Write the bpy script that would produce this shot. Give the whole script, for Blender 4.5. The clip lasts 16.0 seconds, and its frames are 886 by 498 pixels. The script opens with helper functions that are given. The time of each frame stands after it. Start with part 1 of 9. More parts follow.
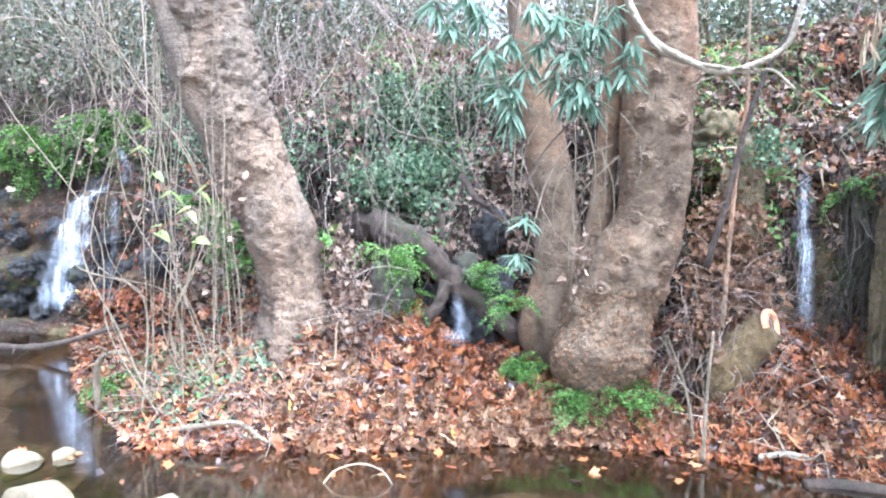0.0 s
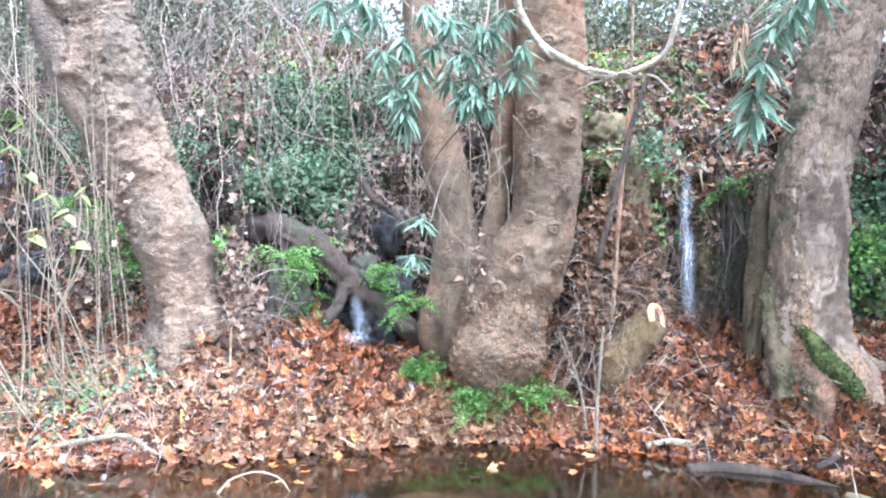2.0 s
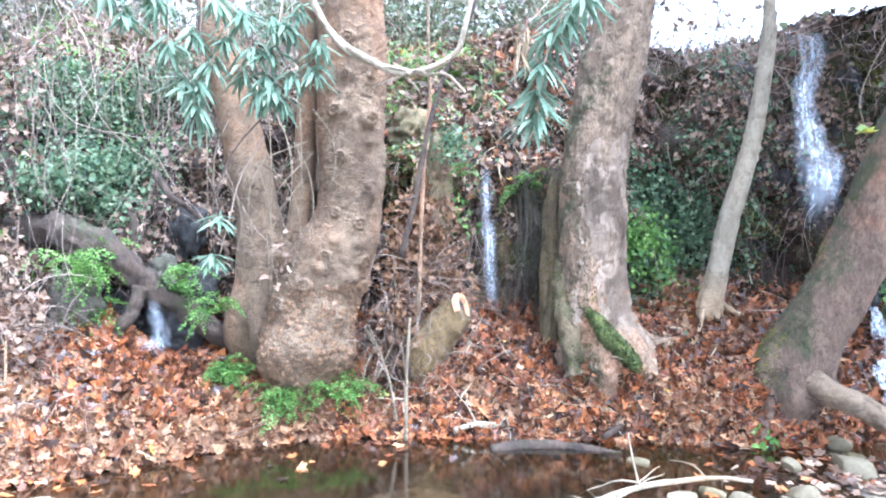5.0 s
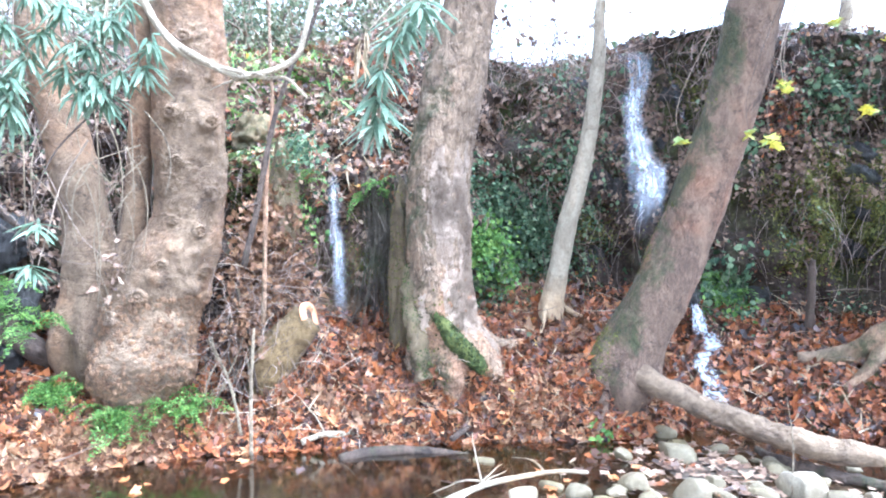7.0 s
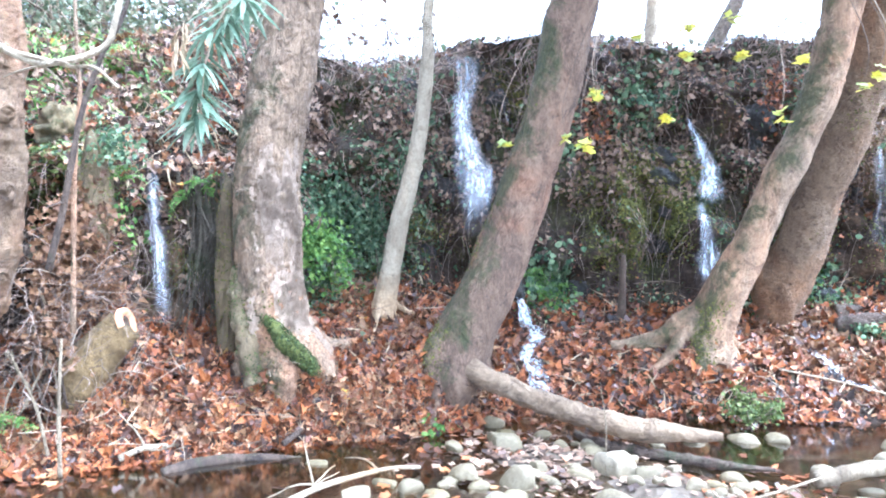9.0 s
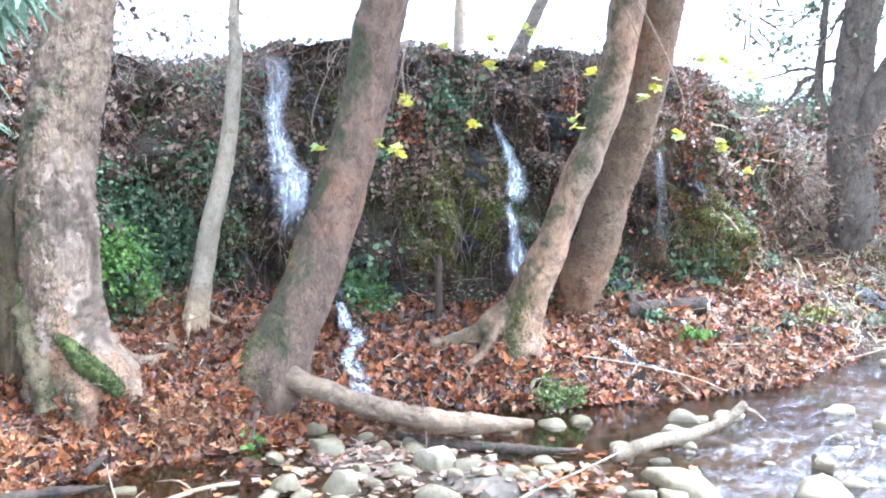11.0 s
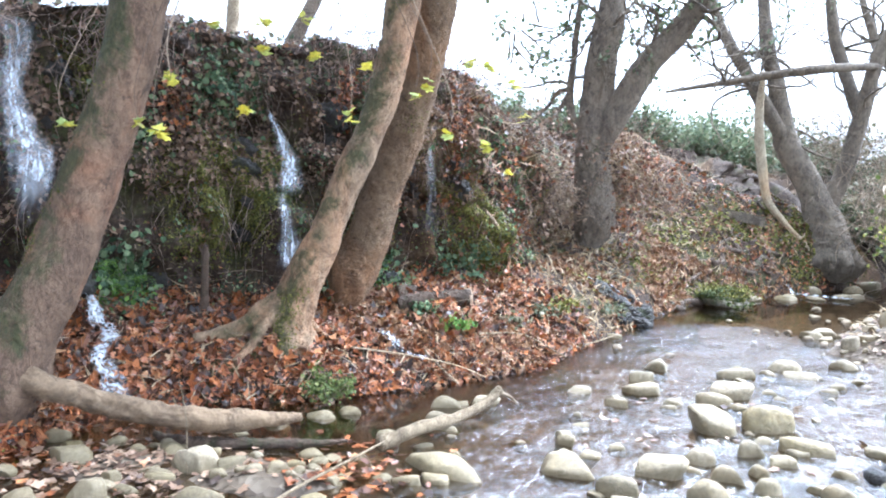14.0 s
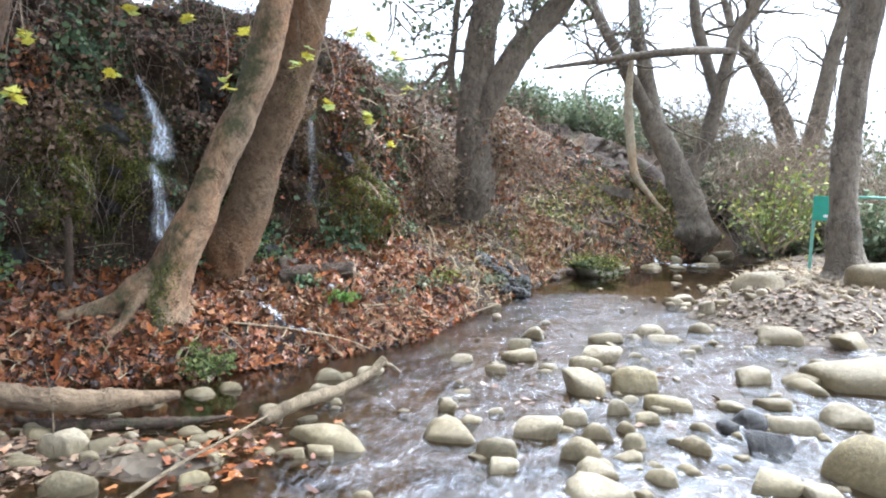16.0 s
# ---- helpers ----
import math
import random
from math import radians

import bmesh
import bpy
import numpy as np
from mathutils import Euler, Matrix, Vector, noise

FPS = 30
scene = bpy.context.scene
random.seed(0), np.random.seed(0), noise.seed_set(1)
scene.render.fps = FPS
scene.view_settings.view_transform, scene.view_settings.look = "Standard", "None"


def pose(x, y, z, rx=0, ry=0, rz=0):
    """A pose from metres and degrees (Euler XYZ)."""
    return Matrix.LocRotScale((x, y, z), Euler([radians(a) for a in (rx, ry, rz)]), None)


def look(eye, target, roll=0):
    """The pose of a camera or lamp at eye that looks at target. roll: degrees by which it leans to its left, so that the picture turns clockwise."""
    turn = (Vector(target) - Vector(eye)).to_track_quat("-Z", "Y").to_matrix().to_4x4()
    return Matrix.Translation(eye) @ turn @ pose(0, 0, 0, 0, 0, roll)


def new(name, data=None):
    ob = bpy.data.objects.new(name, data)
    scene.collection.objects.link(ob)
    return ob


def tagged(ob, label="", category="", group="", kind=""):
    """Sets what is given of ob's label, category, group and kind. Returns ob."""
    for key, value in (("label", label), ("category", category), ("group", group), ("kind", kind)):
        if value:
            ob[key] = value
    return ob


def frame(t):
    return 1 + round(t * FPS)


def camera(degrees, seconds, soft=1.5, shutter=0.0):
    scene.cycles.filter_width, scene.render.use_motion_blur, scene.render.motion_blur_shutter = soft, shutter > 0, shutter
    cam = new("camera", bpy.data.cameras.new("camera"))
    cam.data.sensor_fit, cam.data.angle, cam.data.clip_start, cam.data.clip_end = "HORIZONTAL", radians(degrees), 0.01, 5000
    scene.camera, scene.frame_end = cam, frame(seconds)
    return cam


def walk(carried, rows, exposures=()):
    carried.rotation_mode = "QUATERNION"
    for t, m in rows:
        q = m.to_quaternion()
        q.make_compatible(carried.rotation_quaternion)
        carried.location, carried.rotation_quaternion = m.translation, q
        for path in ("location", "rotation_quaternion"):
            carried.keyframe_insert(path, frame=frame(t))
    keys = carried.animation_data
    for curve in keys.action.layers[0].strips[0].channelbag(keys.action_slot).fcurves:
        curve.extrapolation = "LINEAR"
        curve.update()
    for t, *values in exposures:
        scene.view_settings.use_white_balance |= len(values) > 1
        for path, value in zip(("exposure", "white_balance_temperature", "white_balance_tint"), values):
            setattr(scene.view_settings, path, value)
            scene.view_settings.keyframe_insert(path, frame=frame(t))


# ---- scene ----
cam = camera(62.62, 16.0, soft=1.95)
EXPOSURES = [(0.0, 3.32, 4720, 12), (4.0, 3.54, 4700, 12), (8.5, 3.92, 4640, 11), (12.5, 3.48, 4840, 10), (14.0, 3.16, 5070, 9), (16.0, 2.68, 5330, 8)]
PATH = [
    (0.0, 0.001, -0.000, 1.586, -0.00, -4.11, -1.35),
    (0.5, 0.014, -0.003, 1.590, -2.46, -4.24, -1.41),
    (1.0, 0.029, -0.002, 1.592, -3.75, -4.08, -1.19),
    (1.5, 0.042, 0.003, 1.593, -5.44, -4.39, -1.19),
    (2.0, 0.054, -0.003, 1.593, -7.45, -3.96, -1.04),
    (2.5, 0.072, -0.007, 1.594, -9.12, -4.18, -0.39),
    (3.0, 0.090, -0.014, 1.598, -11.95, -3.42, -0.49),
    (3.5, 0.108, -0.018, 1.602, -14.03, -3.50, -0.53),
    (4.0, 0.127, -0.021, 1.605, -16.55, -3.47, -0.50),
    (4.2, 0.137, -0.023, 1.605, -17.57, -3.71, -0.42),
    (6.3, 0.263, -0.077, 1.594, -27.62, -3.55, -0.01),
    (6.5, 0.270, -0.081, 1.591, -28.97, -3.16, 0.12),
    (7.0, 0.280, -0.083, 1.584, -31.90, -3.46, -0.22),
    (7.5, 0.289, -0.087, 1.579, -35.50, -4.04, 0.17),
    (8.0, 0.296, -0.098, 1.582, -39.08, -3.77, -0.08),
    (8.5, 0.306, -0.105, 1.586, -42.02, -3.15, -0.17),
    (9.0, 0.317, -0.110, 1.590, -44.57, -3.52, -0.31),
    (9.2, 0.319, -0.113, 1.591, -46.19, -3.71, -0.26),
    (11.3, 0.336, -0.148, 1.611, -59.92, -3.36, 0.48),
    (11.5, 0.337, -0.149, 1.611, -60.80, -3.31, 0.28),
    (12.0, 0.341, -0.150, 1.613, -64.13, -3.78, -0.01),
    (12.5, 0.347, -0.146, 1.612, -66.72, -4.15, -0.47),
    (13.0, 0.354, -0.149, 1.615, -70.15, -3.89, -1.16),
    (13.5, 0.352, -0.152, 1.619, -73.80, -4.37, -1.62),
    (14.0, 0.343, -0.161, 1.617, -76.02, -4.03, -1.64),
    (14.5, 0.335, -0.164, 1.613, -78.98, -4.58, -1.75),
    (15.0, 0.324, -0.163, 1.609, -81.30, -4.90, -2.11),
    (15.5, 0.321, -0.158, 1.608, -82.72, -5.75, -2.46),
    (16.0, 0.319, -0.159, 1.608, -85.26, -5.84, -2.11),
]
walk(cam, [(t, pose(x, y, z, 90 + pitch, roll, yaw)) for t, x, y, z, yaw, pitch, roll in PATH], EXPOSURES)
from mathutils.bvhtree import BVHTree

# ---------------------------------------------------------------- light
SUN_DIR = Vector((0.30, -0.34, 0.89)).normalized()      # towards the sun, behind thin cloud
world = bpy.data.worlds.new("overcast_sky")
scene.world = world
world.use_nodes = True
wt = world.node_tree
for n in list(wt.nodes):
    wt.nodes.remove(n)
w_out = wt.nodes.new("ShaderNodeOutputWorld")
w_bg = wt.nodes.new("ShaderNodeBackground")
w_sky = wt.nodes.new("ShaderNodeTexSky")
w_hsv = wt.nodes.new("ShaderNodeHueSaturation")
w_sky.sky_type = "NISHITA"
w_sky.sun_disc = False
w_sky.sun_elevation = math.asin(SUN_DIR.z)
w_sky.sun_rotation = math.atan2(SUN_DIR.x, SUN_DIR.y)
w_sky.dust_density = 4.0
w_sky.air_density = 1.0
w_hsv.inputs["Saturation"].default_value = 0.22
w_bg.inputs["Strength"].default_value = 0.10
wt.links.new(w_sky.outputs[0], w_hsv.inputs["Color"])
wt.links.new(w_hsv.outputs[0], w_bg.inputs["Color"])
wt.links.new(w_bg.outputs[0], w_out.inputs["Surface"])

sun = new("sun", bpy.data.lights.new("sun", "SUN"))
sun.data.energy = 1.4
sun.data.angle = radians(38)
sun.data.color = (1.0, 0.98, 0.95)
sun.matrix_world = look((0, 0, 30), Vector((0, 0, 30)) - SUN_DIR)

# ---------------------------------------------------------------- small tools
RNG = np.random.default_rng(7)


def hash3(ix, iy, iz, seed):
    h = (ix * 374761393 + iy * 668265263 + iz * 2147483647 + seed * 974634541) & 0xFFFFFFFF
    h = ((h ^ (h >> 13)) * 1274126177) & 0xFFFFFFFF
    h = ((h ^ (h >> 16)) * 2246822519) & 0xFFFFFFFF
    return ((h ^ (h >> 15)) & 0xFFFFFF) / float(0xFFFFFF) * 2 - 1


def vnoise(p, freq, seed=0):
    """Smooth value noise, -1 to 1, at points p (n, 3)."""
    q = np.asarray(p, float) * freq + 1000.0
    i = np.floor(q).astype(np.int64)
    f = q - i
    f = f * f * (3 - 2 * f)
    out = 0
    for dx in (0, 1):
        for dy in (0, 1):
            for dz in (0, 1):
                w = np.abs(1 - dx - f[:, 0]) * np.abs(1 - dy - f[:, 1]) * np.abs(1 - dz - f[:, 2])
                out = out + w * hash3(i[:, 0] + dx, i[:, 1] + dy, i[:, 2] + dz, seed)
    return out


def fbm(p, freq, octaves=4, gain=0.5, seed=0):
    out, amp = 0, 1.0
    for k in range(octaves):
        out = out + amp * vnoise(p, freq * 2 ** k, seed + k)
        amp *= gain
    return out


def spline(keys, n):
    """Catmull-Rom through the rows of keys, n rows evenly in the parameter."""
    k = np.asarray(keys, float)
    if len(k) < 3:
        t = np.linspace(0, 1, n)[:, None]
        return k[0] * (1 - t) + k[-1] * t
    k = np.vstack([2 * k[0] - k[1], k, 2 * k[-1] - k[-2]])
    t = np.linspace(0, len(k) - 3 - 1e-6, n)
    i = t.astype(int)
    f = (t - i)[:, None]
    a, b, c, d = k[i], k[i + 1], k[i + 2], k[i + 3]
    return 0.5 * (2 * b + (c - a) * f + (2 * a - 5 * b + 4 * c - d) * f ** 2 + (3 * b - a - 3 * c + d) * f ** 3)


class Buf:
    """Collects vertices and faces for one mesh."""

    def __init__(self):
        self.v, self.f, self.n = [], [], 0

    def add(self, v, f):
        v = np.asarray(v, float)
        self.v.append(v)
        self.f.extend([tuple(int(i) + self.n for i in q) for q in f])
        self.n += len(v)

    def mesh(self, name, material, smooth=True):
        me = bpy.data.meshes.new(name)
        v = np.vstack(self.v) if self.v else np.zeros((0, 3))
        me.from_pydata(v.tolist(), [], self.f)
        if smooth:
            me.polygons.foreach_set("use_smooth", [True] * len(me.polygons))
        me.materials.append(material)
        me.update()
        return me


def tube(pts, radii, seg=8, cap=True, wobble=0.0, seed=0, lumps=None, flake=0.25):
    """Vertices and faces of a round tube along pts."""
    p = np.asarray(pts, float)
    r = np.broadcast_to(np.asarray(radii, float), (len(p),))
    t = np.gradient(p, axis=0)
    t /= np.linalg.norm(t, axis=1)[:, None] + 1e-9
    ref = np.array([0.0, 0, 1]) if abs(t[0][2]) < 0.9 else np.array([1.0, 0, 0])
    rings = []
    u = np.cross(t[0], ref)
    u /= np.linalg.norm(u)
    ang = np.linspace(0, 2 * np.pi, seg, endpoint=False)
    for k in range(len(p)):
        u = u - t[k] * (u @ t[k])
        u /= np.linalg.norm(u) + 1e-9
        w = np.cross(t[k], u)
        rings.append(p[k] + r[k] * (np.cos(ang)[:, None] * u + np.sin(ang)[:, None] * w))
    v = np.vstack(rings)
    if wobble:
        ax = np.repeat(p, seg, axis=0)
        out = v - ax
        rr = np.repeat(r, seg)[:, None]
        base = 0.56 / max(np.mean(r), 0.02)
        k = fbm(v, base, 3, 0.55, seed) + flake * (0.6 * fbm(v * np.array([1, 1, 1.1]), base * 4.0, 3, 0.6, seed + 40) + 0.9 * (0.5 - np.abs(fbm(v * np.array([1, 1, 1.2]), base * 8, 3, 0.65, seed + 50)))) * (seg > 24)
        v = ax + out * (1 + wobble * k[:, None])
        if lumps is not None:
            v = lumps(v, ax, out, rr)
    f = []
    for k in range(len(p) - 1):
        for j in range(seg):
            a, b = k * seg + j, k * seg + (j + 1) % seg
            f.append((a, b, b + seg, a + seg))
    if cap:
        f.append(tuple(range(seg - 1, -1, -1)))
        f.append(tuple((len(p) - 1) * seg + j for j in range(seg)))
    return v, f


def thing(name, label, category, at=(0, 0, 0), group=""):
    """An Empty that carries the parts of one thing."""
    ob = new(name)
    ob.empty_display_size = 0.1
    ob.location = at
    return tagged(ob, label, category, group)


def part(name, me, parent, label="", kind=""):
    """A mesh whose vertices are in world metres, under its thing."""
    ob = new(name, me)
    if parent is not None:
        ob.parent = parent
        q, base = parent, Vector((0, 0, 0))
        while q is not None:
            base += q.location
            q = q.parent
        ob.matrix_parent_inverse = Matrix.Translation(-base)
    return tagged(ob, label, kind=kind)


# ---------------------------------------------------------------- materials
def material(name):
    m = bpy.data.materials.new(name)
    m.use_nodes = True
    nt = m.node_tree
    b = nt.nodes["Principled BSDF"]
    return m, nt, b


def ramp(nt, source, stops, interpolation="LINEAR"):
    r = nt.nodes.new("ShaderNodeValToRGB")
    r.color_ramp.interpolation = interpolation
    el = r.color_ramp.elements
    while len(el) < len(stops):
        el.new(0.5)
    for e, (pos, col) in zip(el, stops):
        e.position = pos
        e.color = (*col, 1)
    nt.links.new(source, r.inputs[0])
    return r.outputs[0]


def noise_tex(nt, scale, detail=5.0, rough=0.6, dist=0.0, stretch=None):
    co = nt.nodes.new("ShaderNodeNewGeometry").outputs["Position"]
    if stretch:
        mp = nt.nodes.new("ShaderNodeMapping")
        mp.inputs["Scale"].default_value = stretch
        nt.links.new(co, mp.inputs["Vector"])
        co = mp.outputs[0]
    n = nt.nodes.new("ShaderNodeTexNoise")
    n.inputs["Scale"].default_value = scale
    n.inputs["Detail"].default_value = detail
    n.inputs["Roughness"].default_value = rough
    n.inputs["Distortion"].default_value = dist
    nt.links.new(co, n.inputs["Vector"])
    return n.outputs["Fac"]


def mixc(nt, fac, a, b, blend="MIX"):
    m = nt.nodes.new("ShaderNodeMix")
    m.data_type = "RGBA"
    m.blend_type = blend
    for s, i in ((fac, 0), (a, 6), (b, 7)):
        if isinstance(s, (int, float)):
            m.inputs[i].default_value = s
        elif isinstance(s, tuple):
            m.inputs[i].default_value = (*s, 1)
        else:
            nt.links.new(s, m.inputs[i])
    return m.outputs[2]


def bump(nt, b, source, strength=0.5, distance=0.02):
    n = nt.nodes.new("ShaderNodeBump")
    n.inputs["Strength"].default_value = strength
    n.inputs["Distance"].default_value = distance
    nt.links.new(source, n.inputs["Height"])
    nt.links.new(n.outputs[0], b.inputs["Normal"])


def mat_earth():
    m, nt, b = material("bank_earth")
    big = noise_tex(nt, 1.1, 6, 0.65, 0.4)
    fine = noise_tex(nt, 22, 6, 0.7)
    soil = ramp(nt, fine, [(0.25, (0.012, 0.009, 0.006)), (0.5, (0.045, 0.03, 0.02)), (0.75, (0.12, 0.08, 0.05))])
    mossy = ramp(nt, fine, [(0.3, (0.015, 0.022, 0.006)), (0.7, (0.085, 0.10, 0.02))])
    fac = ramp(nt, big, [(0.50, (0, 0, 0)), (0.66, (0.8, 0.8, 0.8))])
    col = mixc(nt, fac, soil, mossy)
    ochre = ramp(nt, fine, [(0.25, (0.05, 0.028, 0.012)), (0.5, (0.15, 0.088, 0.04)), (0.75, (0.30, 0.19, 0.095))])
    where = ramp(nt, noise_tex(nt, 0.45, 4, 0.6, 0.3), [(0.53, (0, 0, 0)), (0.66, (0.85, 0.85, 0.85))])
    col = mixc(nt, where, col, ochre)
    nt.links.new(col, b.inputs["Base Color"])
    b.inputs["Specular IOR Level"].default_value = 0.2
    b.inputs["Roughness"].default_value = 0.8
    bump(nt, b, fine, 0.9, 0.04)
    return m


def mat_ground():
    m, nt, b = material("stream_bed_gravel")
    big = noise_tex(nt, 2.0, 5, 0.6)
    vor = nt.nodes.new("ShaderNodeTexVoronoi")
    vor.inputs["Scale"].default_value = 16
    vor.inputs["Randomness"].default_value = 1
    nt.links.new(nt.nodes.new("ShaderNodeNewGeometry").outputs["Position"], vor.inputs["Vector"])
    peb = ramp(nt, vor.outputs["Color"], [(0.2, (0.045, 0.032, 0.02)), (0.6, (0.11, 0.084, 0.053)), (0.9, (0.21, 0.172, 0.12))])
    silt = ramp(nt, big, [(0.35, (0.05, 0.034, 0.02)), (0.7, (0.15, 0.105, 0.06))])
    col = mixc(nt, 0.55, peb, silt)
    nt.links.new(col, b.inputs["Base Color"])
    b.inputs["Roughness"].default_value = 0.8
    bump(nt, b, vor.outputs["Distance"], 0.6, 0.03)
    return m


def mat_bark(name, dark, mid, light, scale=9.0, blotch=0.5, moss=0.0, side=None, patch=None, along=(1, 1, 0.55), plates=0.0):
    """Bark: cracked grain, peeled plates, stains; moss by patches and, with side, on one flank."""
    m, nt, b = material(name)
    grain = noise_tex(nt, scale * 5, 8, 0.78, 0.6, along)
    flakes = noise_tex(nt, scale * 1.5, 6, 0.72, 0.8, tuple(0.5 + 0.5 * c for c in along))
    spots = noise_tex(nt, scale * 0.55, 6, 0.7, 0.5, (1, 1, 0.7))
    stain = noise_tex(nt, 1.3, 5, 0.65, 0.4, (1, 1, 0.5))
    col = ramp(nt, grain, [(0.22, dark), (0.48, mid), (0.82, light)])
    fac = ramp(nt, spots, [(0.44, (0, 0, 0)), (0.52, (blotch, blotch, blotch)), (0.62, (0.1, 0.1, 0.1))])
    col = mixc(nt, fac, col, tuple(min(0.85, c * 1.2) for c in light))
    if patch:
        pf = ramp(nt, stain, [(0.46, (0, 0, 0)), (0.6, (0.7, 0.7, 0.7))])
        col = mixc(nt, pf, col, mixc(nt, 1.0, col, patch, "MULTIPLY"))
    crack = ramp(nt, flakes, [(0.33, (0.65, 0.65, 0.65)), (0.44, (0, 0, 0))])
    col = mixc(nt, crack, col, tuple(c * 0.6 for c in dark))
    edge = None
    if plates:
        # plates parted by crooked cracks
        warp = nt.nodes.new("ShaderNodeVectorMath")
        warp.operation = "MULTIPLY_ADD"
        warp.inputs[1].default_value = (0.10, 0.10, 0.10)
        wn = nt.nodes.new("ShaderNodeTexNoise")
        wn.inputs["Scale"].default_value = scale * 1.6
        wn.inputs["Detail"].default_value = 4
        pos = nt.nodes.new("ShaderNodeNewGeometry").outputs["Position"]
        nt.links.new(pos, wn.inputs["Vector"])
        nt.links.new(wn.outputs["Color"], warp.inputs[0])
        nt.links.new(pos, warp.inputs[2])
        mp = nt.nodes.new("ShaderNodeMapping")
        mp.inputs["Scale"].default_value = along
        nt.links.new(warp.outputs[0], mp.inputs["Vector"])
        vor = nt.nodes.new("ShaderNodeTexVoronoi")
        vor.feature = "DISTANCE_TO_EDGE"
        vor.inputs["Scale"].default_value = scale * 2.6
        nt.links.new(mp.outputs[0], vor.inputs["Vector"])
        edge = ramp(nt, vor.outputs["Distance"], [(0.0, (plates, plates, plates)), (0.10, (0, 0, 0))])
        col = mixc(nt, edge, col, tuple(c * 0.5 for c in dark))
    speck = noise_tex(nt, scale * 9, 3, 0.6)
    col = mixc(nt, 0.4, col, ramp(nt, speck, [(0.32, (0.74, 0.72, 0.7)), (0.5, (1, 1, 1)), (0.72, (1.2, 1.18, 1.14))]), "MULTIPLY")
    col = mixc(nt, 0.75, col, ramp(nt, stain, [(0.32, (0.5, 0.48, 0.46)), (0.68, (1.15, 1.12, 1.08))]), "MULTIPLY")
    if moss or side:
        ms = noise_tex(nt, 2.6, 7, 0.75, 0.5)
        green = ramp(nt, grain, [(0.3, (0.015, 0.02, 0.006)), (0.7, (0.075, 0.085, 0.02))])
        if side:
            dot = nt.nodes.new("ShaderNodeVectorMath")
            dot.operation = "DOT_PRODUCT"
            nt.links.new(nt.nodes.new("ShaderNodeNewGeometry").outputs["Normal"], dot.inputs[0])
            dot.inputs[1].default_value = side
            add = nt.nodes.new("ShaderNodeMath")
            add.operation = "MULTIPLY_ADD"
            add.inputs[1].default_value = 0.22
            nt.links.new(dot.outputs["Value"], add.inputs[0])
            nt.links.new(ms, add.inputs[2])
            ms = add.outputs[0]
        mf = ramp(nt, ms, [(0.60 - 0.2 * moss, (0, 0, 0)), (0.74 - 0.2 * moss, (0.85, 0.85, 0.85))])
        col = mixc(nt, mf, col, green)
    nt.links.new(col, b.inputs["Base Color"])
    b.inputs["Roughness"].default_value = 0.85
    hsum = nt.nodes.new("ShaderNodeMath")
    hsum.operation = "MULTIPLY_ADD"
    hsum.inputs[1].default_value = 0.5
    nt.links.new(grain, hsum.inputs[0])
    nt.links.new(flakes, hsum.inputs[2])
    height = hsum.outputs[0]
    if edge is not None:
        sub = nt.nodes.new("ShaderNodeMath")
        sub.operation = "MULTIPLY_ADD"
        sub.inputs[1].default_value = -0.6
        nt.links.new(edge, sub.inputs[0])
        nt.links.new(height, sub.inputs[2])
        height = sub.outputs[0]
    bump(nt, b, height, 1.0, 0.05)
    return m


def mat_leafy(name, stops, rough=0.5, translucent=0.25, vein=True, drift=False):
    """Leaves: a colour of its own for each leaf, by island or object."""
    m, nt, b = material(name)
    geo = nt.nodes.new("ShaderNodeNewGeometry")
    inf = nt.nodes.new("ShaderNodeObjectInfo")
    add = nt.nodes.new("ShaderNodeMath")
    add.operation = "ADD"
    nt.links.new(geo.outputs["Random Per Island"], add.inputs[0])
    nt.links.new(inf.outputs["Random"], add.inputs[1])
    fr = nt.nodes.new("ShaderNodeMath")
    fr.operation = "FRACT"
    nt.links.new(add.outputs[0], fr.inputs[0])
    col = ramp(nt, fr.outputs[0], stops)
    if drift:
        zone = noise_tex(nt, 0.9, 3, 0.6)
        col = mixc(nt, ramp(nt, zone, [(0.42, (0, 0, 0)), (0.62, (0.6, 0.6, 0.6))]), col, mixc(nt, 1.0, col, (1.3, 0.66, 0.40), "MULTIPLY"))
    if vein:
        fine = noise_tex(nt, 60, 3, 0.6)
        shade = ramp(nt, fine, [(0.3, (0.55, 0.55, 0.55)), (0.7, (1.15, 1.15, 1.15))])
        col = mixc(nt, 0.8, col, shade, "MULTIPLY")
    nt.links.new(col, b.inputs["Base Color"])
    b.inputs["Roughness"].default_value = rough
    if translucent:
        tr = nt.nodes.new("ShaderNodeBsdfTranslucent")
        nt.links.new(col, tr.inputs["Color"])
        mx = nt.nodes.new("ShaderNodeMixShader")
        mx.inputs[0].default_value = translucent
        out = nt.nodes["Material Output"]
        nt.links.new(b.outputs[0], mx.inputs[1])
        nt.links.new(tr.outputs[0], mx.inputs[2])
        nt.links.new(mx.outputs[0], out.inputs["Surface"])
    return m


